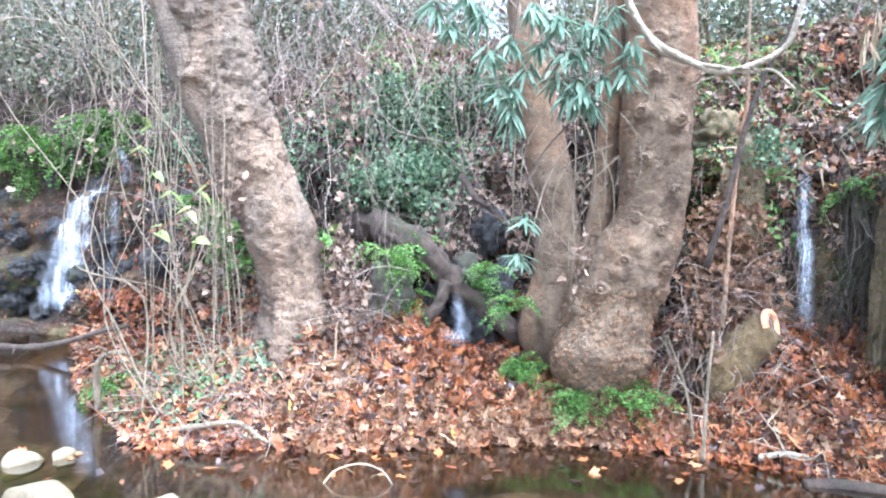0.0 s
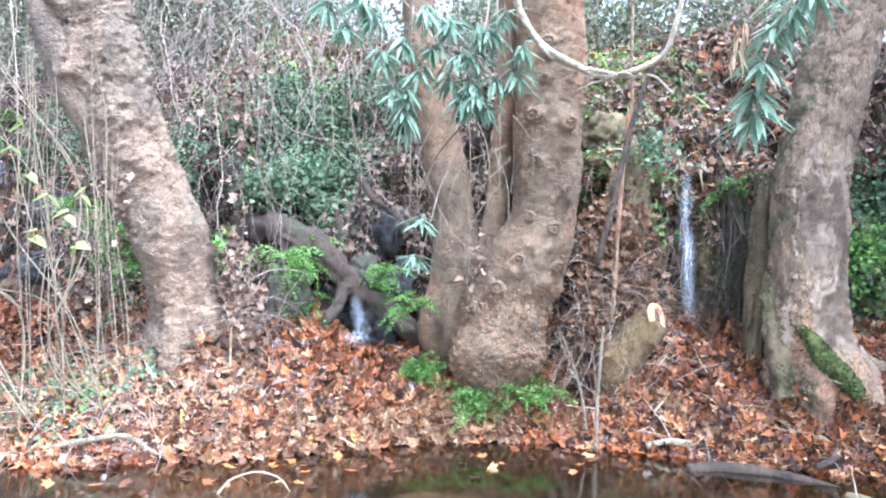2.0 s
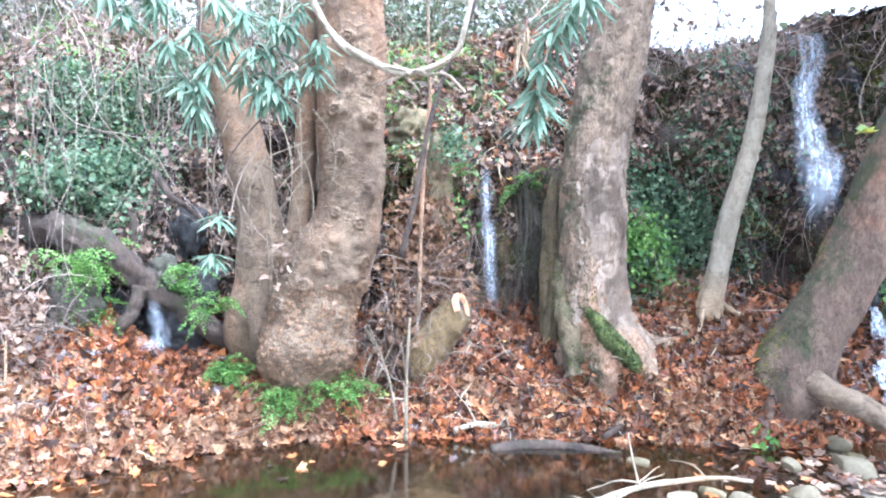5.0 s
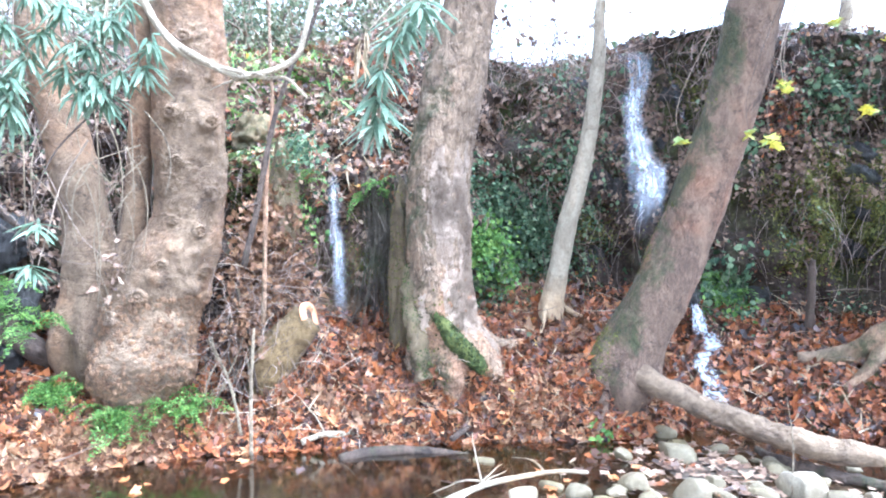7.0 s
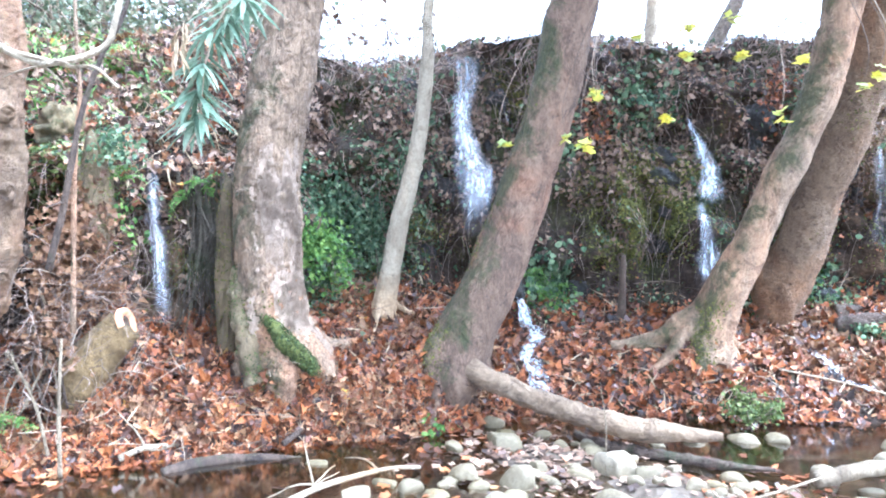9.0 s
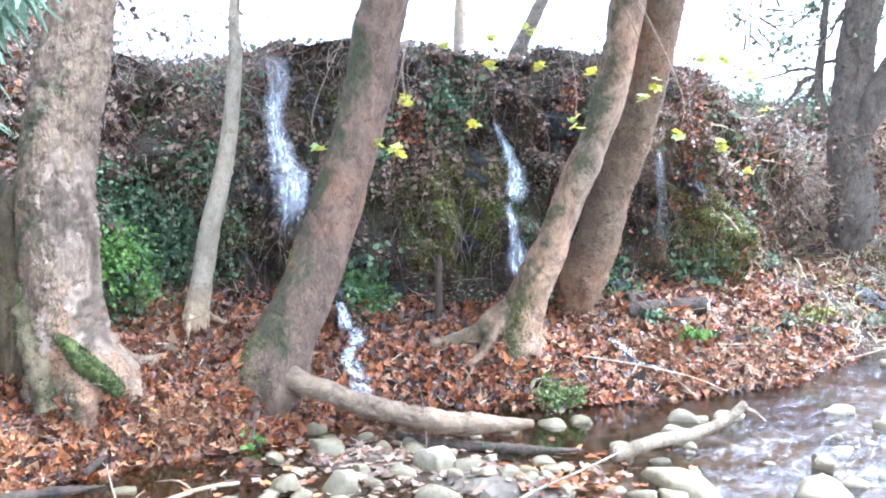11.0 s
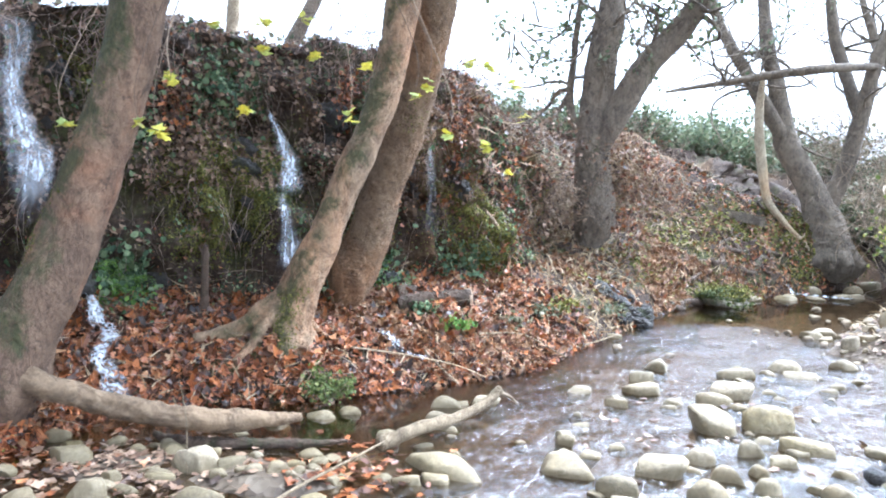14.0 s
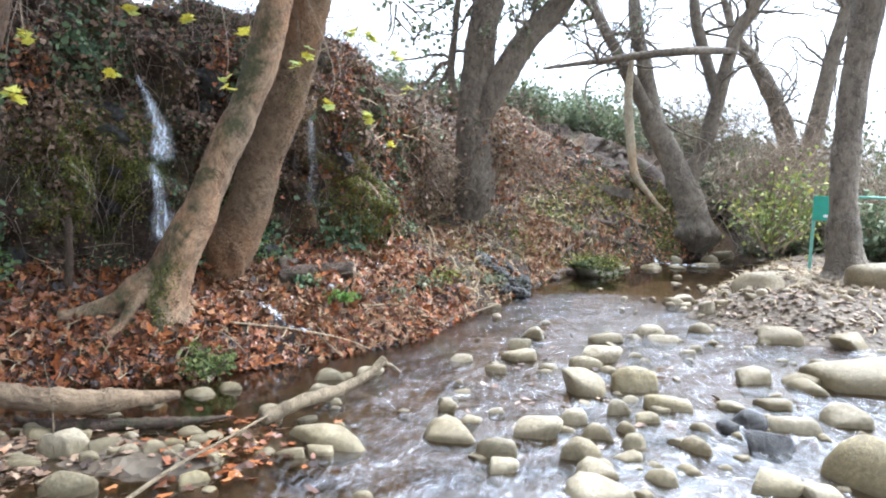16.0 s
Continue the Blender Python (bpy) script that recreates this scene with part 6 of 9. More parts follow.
for x, y, w, hh in [(4.35, 0.80, 0.58, 0.16), (5.71, 1.12, 0.30, 0.12), (5.39, 1.10, 0.18, 0.10), (4.78, 1.28, 0.22, 0.13), (5.13, 0.16, 0.15, 0.12), (6.48, 0.13, 0.24, 0.12), (3.71, 0.46, 0.13, 0.08), (5.89, 0.84, 0.26, 0.10), (5.3, 1.75, 0.2, 0.1), (5.15, 1.9, 0.25, 0.1)]:
    stone(x, y, w, w * 0.55 if w > 0.5 else None, hh * 1.7, -0.01, 70 if w > 0.5 else None, "pale river stone with olive algae in shallow water")
for x, y, w, hh in [(4.59, 0.11, 0.42, 0.16), (4.36, -0.19, 0.25, 0.17), (4.13, -0.21, 0.21, 0.10), (4.73, -0.42, 0.37, 0.14), (5.03, -0.69, 0.24, 0.14), (4.76, -0.80, 0.25, 0.12), (5.71, -0.86, 0.44, 0.22), (5.94, -1.23, 0.38, 0.24), (6.73, -1.07, 0.43, 0.18), (6.55, -0.93, 0.29, 0.12),
                    (7.59, -0.53, 0.28, 0.16), (7.07, -0.39, 0.24, 0.15), (6.64, -0.37, 0.32, 0.11), (6.21, -0.18, 0.2, 0.09), (5.46, -1.40, 0.37, 0.13), (4.42, -0.67, 0.28, 0.16), (5.32, -1.01, 0.20, 0.12), (4.19, -0.72, 0.28, 0.11), (5.15, -1.19, 0.19, 0.08), (4.66, -1.38, 0.21, 0.12), (4.18, -1.08, 0.22, 0.11), (3.88, -0.68, 0.42, 0.14), (4.93, -1.01, 0.13, 0.10), (4.69, -1.02, 0.18, 0.11), (5.20, -1.22, 0.14, 0.07), (7.60, -1.25, 0.36, 0.11), (6.36, -2.67, 0.35, 0.12), (5.22, 0.16, 0.16, 0.09), (10.39, -2.67, 0.43, 0.14)]:
    stone(x, y, w, None, hh * 1.85, 0.0, None, "olive and tan river boulder in the riffle")
for x, y, w, hh in [(10.11, -2.5, 0.35, 0.16), (8.09, -1.78, 0.37, 0.17), (7.76, -1.86, 0.33, 0.12), (6.33, -2.26, 0.34, 0.19), (7.95, -3.07, 0.51, 0.24), (9.34, -3.31, 0.67, 0.30), (9.14, -2.65, 0.21, 0.25), (8.37, -2.38, 0.29, 0.16), (6.20, -3.02, 0.82, 0.36), (5.35, -2.53, 0.39, 0.26),
                    (4.25, -2.2, 0.55, 0.46), (9.34, -4.63, 0.63, 0.5), (6.16, -2.63, 0.35, 0.15), (7.95, -3.74, 0.59, 0.23), (4.10, -1.62, 0.29, 0.19), (4.05, -1.85, 0.35, 0.13), (9.19, -0.12, 0.21, 0.11), (6.99, -3.09, 0.23, 0.14), (5.66, -2.19, 0.27, 0.11), (5.16, -2.13, 0.37, 0.16), (5.57, -1.85, 0.26, 0.09)]:
    zz = float(ground_height(np.array([x]), np.array([y]))[0])
    stone(x, y, w * 1.03, None, hh * 1.55, max(zz, -0.01), None, "large grey-tan boulder at the stony shore")
for x, y, w, hh in [(-2.39, 4.05, 0.29, 0.14), (-2.19, 4.18, 0.17, 0.10), (-1.94, 3.50, 0.43, 0.21), (-1.35, 3.58, 0.18, 0.09), (-2.6, 3.4, 0.35, 0.2)]:
    stone(x, y, w * 0.92, None, hh * 1.35, -0.01, None, "pale stone in the still pool")
for x, y, w, hh in [(14.1, -3.0, 0.45, 0.12), (14.45, -3.1, 0.3, 0.12), (14.3, -3.5, 0.35, 0.1), (14.6, -4.0, 0.3, 0.14), (14.9, -4.3, 0.35, 0.12), (15.4, -3.7, 0.4, 0.2), (13.7, -2.3, 0.5, 0.12), (14.9, -2.95, 0.35, 0.16), (16.6, -5.0, 0.5, 0.25), (18.2, -6.3, 0.6, 0.3), (15.9, -4.55, 0.4, 0.2)]:
    stone(x, y, w, None, hh * 1.6, 0.0, None, "wet stone at the small rapid below the bare tree")
for x, y, w in [(5.29, -1.94, 0.32), (4.88, -1.89, 0.36), (5.15, -1.7, 0.22)]:
    ob = new("stone", STONES[int(x * 7) % 16].copy())
    ob.data.materials[0] = M_WETROCK
    ob.matrix_world = pose(x, y, 0.0, 0, 0, 70 * x) @ Matrix.Diagonal((w / 2, w * 0.42, w * 0.32, 1))
    tagged(ob, "dark wet boulder with water sliding over it", "stone", "river stones")
# smaller cobbles between them
COBBLES = Buf()
M_COBBLE = mat_leafy("cobbles", [(0.0, (0.120, 0.085, 0.044)), (0.4, (0.258, 0.200, 0.115)), (0.7, (0.181, 0.140, 0.078)), (1.0, (0.361, 0.293, 0.184))], 0.75, 0.0)
rng = np.random.default_rng(31)
spots = [(5.4, -0.9, 1.3, 26), (7.2, -1.6, 1.2, 40), (9.3, -3.4, 0.9, 80), (10.2, -4.2, 0.9, 60), (3.85, 2.3, 0.4, 34), (4.1, 1.5, 0.28, 16), (4.3, -1.6, 0.8, 25), (3.5, 2.6, 0.5, 22), (10.6, -3.9, 1.0, 40), (4.6, 0.9, 0.5, 10)]
for cx, cy, sp, cnt in spots:
    for _ in range(cnt):
        x, y = cx + rng.normal(0, sp), cy + rng.normal(0, sp * 0.8)
        zz = float(ground_height(np.array([x]), np.array([y]))[0])
        if bank_down(x, y) > 0.02 and y > 0:
            continue
        w = float(rng.uniform(0.06, 0.2))
        if x < 8.3:
            stone(x, y, w, None, w * 0.8, max(zz, -0.02), None, "small rounded cobble among larger stones")
        else:
            src = STONES[int(rng.integers(16))]
            m_ = pose(x, y, max(zz, -0.02), 0, 0, float(rng.uniform(0, 360))) @ Matrix.Diagonal((w / 2, w * 0.4, w * 0.4, 1))
            COBBLES.add([tuple(m_ @ v.co) for v in src.vertices], [tuple(f_.vertices) for f_ in src.polygons])
tagged(new("cobbles", COBBLES.mesh("cobbles", M_COBBLE)), "small grey-tan cobbles covering the gravel bar", "stones", kind="stuff")

# ---------------------------------------------------------------- leaves afloat and on the shore
FLAT_LEAVES = [(v_ * np.array([1, 1, 0.25]), f_) for v_, f_ in LEAVES[:8]]


def flat_leaves(cx, cy, sx, sy, count, z, label):
    x, y = RNG.normal(cx, sx, count), RNG.normal(cy, sy, count)
    g = ground_height(x, y)
    p = np.column_stack([x, y, np.maximum(g, z) + 0.008])
    if z > 0:
        p = p[g > 0.04]
    count = len(p)
    v, f = scatter(p, np.tile(np.array([[0, 0, 1.0]]), (count, 1)), RNG.uniform(0.04, 0.11, count), FLAT_LEAVES, RNG, 0.25, 0.0)
    return stuff("drifted_leaves", v, f, M_WETLEAF if "sodden" in label or "floating" in label or "wet" in label else M_CLIFFLEAF, label, "leaves")


flat_leaves(3.9, 2.6, 0.3, 0.4, 480, 0.0, "fallen leaves among cobbles in front of the log")
flat_leaves(4.2, 1.35, 0.28, 0.25, 190, 0.0, "sodden red-brown leaves drifted against the stones")
flat_leaves(3.6, 3.0, 0.35, 0.3, 110, 0.0, "wet leaves between the pale cobbles")
flat_leaves(1.2, 4.25, 1.2, 0.16, 60, 0.0, "leaves floating along the water's edge")
flat_leaves(-1.6, 4.2, 0.9, 0.2, 45, 0.0, "leaves floating in the still pool")
flat_leaves(10.5, -4.2, 1.5, 0.9, 2400, 0.02, "dry leaves strewn over the gravel bar")
flat_leaves(8.6, -3.1, 0.8, 0.6, 500, 0.02, "dry leaves along the edge of the gravel bar")
flat_leaves(5.6, -0.7, 0.7, 0.6, 70, 0.0, "brown leaves caught on the riffle stones")
# straw and crumbs strewn over the gravel bar
n = 2600
p = np.column_stack([RNG.normal(10.8, 1.6, n), RNG.normal(-4.3, 1.0, n), np.zeros(n)])
p[:, 2] = ground_height(p[:, 0], p[:, 1])
p = p[p[:, 2] > 0.05]
stuff("straw", *scatter(p, np.tile(np.array([[0, 0, 1.0]]), (len(p), 1)), RNG.uniform(0.06, 0.3, len(p)), BLADE, RNG, 0.3, 0.02), M_GRASS, "dry straw and grass strewn over the gravel bar", "straw")

# ---------------------------------------------------------------- leafy sprays
def inst(name, me, parent, m, label=""):
    """A part that shares its mesh with its likes, at the world pose m."""
    ob = new(name, me)
    ob.parent = parent
    ob.matrix_parent_inverse = Matrix.Translation(-parent.location)
    ob.matrix_basis = m
    return tagged(ob, label)


def aim(at, direction, size, spin=0.0):
    q = Vector(direction).to_track_quat("Y", "Z").to_matrix().to_4x4()
    return Matrix.Translation(Vector(at)) @ q @ Matrix.Rotation(spin, 4, "Y") @ Matrix.Diagonal((size, size, size, 1))


def lance_mesh(seed, width=0.066):
    rng = np.random.default_rng(seed)
    b = Buf()
    t = np.linspace(0, 1, 7)
    w = width * np.sin(np.pi * t ** 0.8) ** 0.8 + 0.004
    droop = rng.uniform(0.1, 0.35)
    rows = [[(-w[k], t[k], 0.25 * w[k] - droop * t[k] ** 2), (0, t[k], -0.15 * w[k] - droop * t[k] ** 2), (w[k], t[k], 0.25 * w[k] - droop * t[k] ** 2)] for k in range(7)]
    f = []
    for k in range(6):
        for j in range(2):
            a = k * 3 + j
            f.append((a, a + 1, a + 4, a + 3))
    b.add(np.array(rows).reshape(-1, 3), f)
    return b.mesh("leaf", M_OLEANDER)


LANCES = [lance_mesh(k) for k in range(4)]


def palm_mesh(seed, mat):
    v, f = leaf_shape(5, seed, 0.35)
    b = Buf()
    b.add(v, f.tolist())
    return b.mesh("leaf", mat)


PALMS_Y = [palm_mesh(k, M_YELLOW) for k in range(3)]
def heart_mesh(seed):
    """A pale heart-shaped vine leaf."""
    rng = np.random.default_rng(seed)
    out = [(0.0, -0.02), (0.2, -0.12), (0.38, -0.02), (0.42, 0.22), (0.28, 0.52), (0.0, 0.85), (-0.28, 0.52), (-0.42, 0.22), (-0.38, -0.02), (-0.2, -0.12)]
    v, f = fan([(x * rng.uniform(0.9, 1.1), y) for x, y in out], rng.uniform(0.1, 0.35))
    b = Buf()
    b.add(v, f.tolist())
    return b.mesh("leaf", M_PALEVINE)


M_PALEVINE = mat_green("pale_vine_leaves", [(0.0, (0.17, 0.22, 0.05)), (0.6, (0.28, 0.31, 0.09)), (1.0, (0.40, 0.37, 0.15))], 0.55, 0.4)
HEARTS = [heart_mesh(k) for k in range(3)]
PALMS_G = [palm_mesh(k, M_FERN) for k in range(3)]


def spray(name, label, category, stems, whorls, meshes, per, size, axis=(0, -0.25, -0.72), seed=0, thick=0.006, spread=0.75, mat=M_TWIG):
    """Twigs with whorls of leaves: every leaf is a part."""
    rng = np.random.default_rng(seed)
    t = thing(name, label, category, whorls[0])
    for keys in stems:
        b = Buf()
        q = spline(np.array(keys, float), 14)
        b.add(*tube(q, np.linspace(thick, thick * 0.5, 14), 6))
        part("twig", b.mesh("twig", mat), t)
    per = per + 6 if name == "oleander_branch" else per
    for w in whorls:
        for k in range(per):
            a = 2 * math.pi * k / per + rng.uniform(-0.3, 0.3)
            d = Vector((math.cos(a) * spread, math.sin(a) * spread, 0)) + Vector(axis) * rng.uniform(0.3, 1.3) + Vector(rng.normal(0, 0.15, 3))
            at = Vector(w) + Vector(rng.normal(0, 0.012, 3)) - Vector(axis) * rng.uniform(0, 0.1)
            inst("leaf", meshes[int(rng.integers(len(meshes)))], t, aim(at, d, float(rng.uniform(*size)) * (1.0 if "long" in label else 0.82 if name == "oleander_branch" else 1.0), rng.uniform(-0.5, 0.5)))
    return t


OLE = "oleander_branch"
spray(OLE, "mass of hanging oleander sprays with grey-green leaves", "oleander", [[(0.3, 4.4, 3.4), (0.25, 4.3, 2.8), (0.24, 4.29, 2.4)], [(0.5, 4.4, 3.3), (0.47, 4.27, 2.3)], [(0.7, 4.35, 3.3), (0.68, 4.25, 2.6), (0.72, 4.24, 2.16)]], [(0.24, 4.29, 2.40), (0.31, 4.29, 2.19), (0.47, 4.28, 2.31), (0.64, 4.25, 2.26), (0.72, 4.24, 2.15), (0.54, 4.27, 2.45), (0.69, 4.24, 2.39), (0.38, 4.28, 2.04)], LANCES, 15, (0.15, 0.24), seed=51)
spray(OLE, "upper oleander sprays against the burred tree", "oleander", [[(0.9, 4.3, 3.3), (0.9, 4.2, 2.7), (0.91, 4.2, 2.3)], [(0.2, 4.4, 3.4), (0.20, 4.29, 2.65)]], [(0.90, 4.20, 2.25), (0.20, 4.29, 2.61), (0.81, 4.22, 2.55), (0.94, 4.19, 2.63), (1.05, 4.17, 2.43), (0.03, 4.3, 2.53)], LANCES, 14, (0.15, 0.23), seed=52)
spray(OLE, "hanging oleander branch with grey-green lance-shaped leaves", "oleander", [[(0.1, 4.4, 3.4), (0.0, 4.33, 2.95), (-0.07, 4.30, 2.64)], [(0.1, 4.4, 3.4), (0.15, 4.3, 2.67)]], [(-0.07, 4.30, 2.66), (0.13, 4.30, 2.69), (0.03, 4.3, 2.85)], LANCES, 19, (0.16, 0.25), seed=1)
spray(OLE, "drooping oleander sprays with grey-green leaves", "oleander", [[(0.5, 4.4, 3.4), (0.42, 4.3, 2.8), (0.38, 4.28, 2.45)], [(0.42, 4.3, 2.7), (0.39, 4.28, 2.13)], [(0.5, 4.4, 3.2), (0.64, 4.25, 2.56)]], [(0.38, 4.28, 2.46), (0.39, 4.28, 2.16), (0.50, 4.27, 2.66), (0.64, 4.25, 2.58)], LANCES, 19, (0.16, 0.25), seed=2)
spray(OLE, "dense hanging oleander sprays in front of the burred tree", "oleander", [[(0.9, 4.3, 3.3), (0.85, 4.22, 2.7), (0.78, 4.23, 2.37)], [(0.85, 4.22, 2.7), (0.82, 4.22, 2.12)], [(0.9, 4.25, 3.0), (1.01, 4.18, 2.27)]], [(0.78, 4.23, 2.39), (0.82, 4.22, 2.14), (1.01, 4.18, 2.29), (0.87, 4.21, 2.52), (0.76, 4.23, 2.22)], LANCES, 19, (0.16, 0.25), seed=3)
spray(OLE, "low oleander tips with pale new leaves on a bare stem", "oleander", [[(0.75, 4.34, 2.05), (0.59, 4.36, 1.86), (0.49, 4.37, 1.63), (0.45, 4.36, 1.42), (0.47, 4.30, 1.22)], [(0.75, 4.34, 1.93), (0.62, 4.36, 1.70), (0.55, 4.33, 1.46), (0.49, 4.30, 1.25)]], [(0.45, 4.28, 1.23), (0.49, 4.27, 1.46)], LANCES, 12, (0.13, 0.2), (0, -0.2, -0.3), seed=4)
spray(OLE, "long oleander branch hanging over the stream", "oleander", [[(2.35, 3.2, 3.3), (2.24, 3.28, 2.75), (2.17, 3.33, 2.60), (2.07, 3.38, 2.30), (2.04, 3.40, 1.99), (1.97, 3.43, 1.85)]], [(2.24, 3.29, 2.62), (2.17, 3.33, 2.50), (2.10, 3.37, 2.42), (2.06, 3.38, 2.26), (2.04, 3.40, 2.12), (2.03, 3.40, 2.0)], LANCES, 15, (0.15, 0.24), (0, -0.1, -0.7), seed=5, thick=0.009)
spray("withered_spray", "withered cream-coloured leaves beside the oleander branch", "leaves", [[(2.2, 3.3, 2.75), (2.0, 3.42, 2.5)]], [(1.98, 3.43, 2.42), (1.96, 3.43, 2.33)], [lance_mesh(9)], 7, (0.1, 0.17), (0, 0, -1.0), seed=6, spread=0.25)
for o in scene.objects:
    if o.parent and o.parent.name.startswith("withered_spray") and o.name.startswith("leaf"):
        o.data.materials[0] = M_GRASS

YEL = "yellow_sprig"
hang = [(4.62, 2.9, 3.35), (4.75, 2.5, 3.38), (4.85, 2.1, 3.36), (5.0, 1.7, 3.3), (5.2, 1.3, 3.2)]
for k, w in enumerate([(4.62, 2.46, 2.67), (4.77, 2.18, 2.53), (4.92, 1.89, 2.50), (4.72, 2.28, 2.13), (4.06, 3.10, 1.97), (4.48, 2.68, 2.31), (5.04, 1.57, 2.46), (4.37, 2.83, 2.02), (4.80, 2.20, 2.72), (4.9, 1.95, 2.75), (5.3, 1.3, 2.3), (5.5, 1.1, 2.05), (5.17, 1.73, 2.14), (5.7, 1.0, 2.59), (5.72, 0.86, 2.57), (6.26, 0.65, 2.25), (6.25, 0.75, 2.52), (4.0, 2.43, 1.93), (4.04, 2.37, 2.22), (6.21, 0.96, 2.01), (6.74, 0.85, 1.83), (5.62, 1.3, 2.43)]):
    top = (w[0] * 0.6 + 4.85 * 0.4, w[1] * 0.6 + 2.1 * 0.4, 3.36)
    spray(YEL, "thin hanging twig with yellow autumn leaves", "leaves", [[top, (w[0], w[1], w[2] + 0.35), w]], [w], PALMS_Y, 4 + k % 3, (0.075, 0.125), (0, 0, -0.5), seed=20 + k, thick=0.003)
spray(YEL, "vine with large yellow-green leaves over the waterfall pool", "leaves", [[(-1.75, 4.2, 3.0), (-1.66, 4.1, 2.2), (-1.65, 4.08, 1.70), (-1.58, 4.10, 1.32)]], [(-1.64, 4.08, 1.92), (-1.70, 4.08, 1.80), (-1.52, 4.11, 1.54), (-1.58, 4.10, 1.34), (-1.62, 4.1, 1.66), (-1.44, 4.14, 1.42), (-1.36, 4.15, 1.56), (-1.40, 4.15, 1.24)], HEARTS, 2, (0.065, 0.105), (0, 0, -0.5), seed=40, thick=0.004)
spray("young_plant", "young plant with bright green lobed leaves", "plant", [[(-0.84, 5.25, 0.9), (-0.84, 5.2, 1.23)]], [(-0.84, 5.18, 1.25), (-0.76, 5.2, 1.33)], PALMS_G, 6, (0.09, 0.15), (0, -0.4, 0.2), seed=41, thick=0.004)


# ---------------------------------------------------------------- ferns
def frond_mesh(seed):
    rng = np.random.default_rng(seed)
    b = Buf()
    n = 15
    t = np.linspace(0, 1, n)
    line = np.column_stack([0.08 * np.sin(3 * t + seed), t, 0.35 * np.sin(2.4 * t) - 0.55 * t ** 2])
    b.add(*strands(line[None], np.array([0.012]), np.array([0.004])))
    p, nv = [], []
    for k in range(2, n):
        for side in (-1, 1):
            m = 3 if k < 12 else 2
            for j in range(m):
                off = side * (0.05 + 0.085 * j) * math.sin(math.pi * (0.15 + 0.85 * t[k])) ** 0.6
                p.append(line[k] + np.array([off, rng.normal(0, 0.02), rng.normal(0, 0.02) - 0.15 * abs(off)]))
                nv.append((rng.normal(0, 0.2), rng.normal(0, 0.2), 1))
    v, f = scatter(np.array(p), np.array(nv, float), rng.uniform(0.06, 0.10, len(p)), LEAFLET, rng, 0.3, 0)
    b.add(v, f.tolist())
    return b.mesh("frond", M_FERN)


FRONDS = [frond_mesh(k) for k in range(4)]


def fern(x, y, z, size, count, seed, label="clump of bright green maidenhair fern on the bank", face=-90, free=False):
    rng = np.random.default_rng(seed)
    q = Vector((x, y, z)) if free else Vector(bank_face(x, y, z, 0.03)) if x < -2.9 else BANK_TREE.find_nearest(Vector((x, y, z)))[0]
    t = thing("fern", label, "fern", q, "ferns")
    for k in range(count):
        a = radians(face + rng.uniform(-100, 100))
        d = Vector((math.cos(a), math.sin(a), rng.uniform(-0.5, 0.6)))
        inst("frond", FRONDS[int(rng.integers(4))], t, aim(q + Vector(rng.normal(0, 0.03, 3)), d, float(size * rng.uniform(0.6, 1.1)), rng.uniform(-0.6, 0.6)))
    return t


for k, (x, y, z, sz, c) in enumerate([(-0.3, 5.35, 1.15, 0.30, 14), (-0.25, 5.4, 0.95, 0.28, 10), (0.6, 5.0, 0.95, 0.26, 12), (0.52, 5.0, 0.7, 0.24, 8), (0.72, 4.6, 0.45, 0.22, 9), (0.85, 4.5, 0.35, 0.2, 8), (1.28, 4.55, 0.35, 0.2, 9), (1.5, 4.7, 0.5, 0.22, 9),
                                    (0.35, 5.3, 1.1, 0.25, 8), (-3.42, 6.56, 1.95, 0.5, 16), (-3.7, 6.4, 1.85, 0.5, 16), (-3.25, 6.86, 2.2, 0.45, 14), (-3.55, 6.5, 2.1, 0.5, 14), (-3.62, 6.5, 1.65, 0.45, 12), (-4.1, 6.6, 1.2, 0.4, 10), (-4.2, 6.6, 1.5, 0.4, 10), (-1.7, 5.8, 1.2, 0.35, 10), (2.65, 5.0, 1.65, 0.22, 6),
                                    (5.55, 3.95, 0.75, 0.28, 10), (5.7, 3.85, 0.8, 0.26, 8), (5.45, 4.0, 0.95, 0.25, 7), (-2.6, 5.3, 0.3, 0.3, 9), (-1.84, 5.7, 1.4, 0.3, 12), (-1.74, 5.65, 1.2, 0.28, 10), (-1.95, 5.75, 1.55, 0.26, 8)]):
    fern(x, y, z, sz, c, 60 + k)


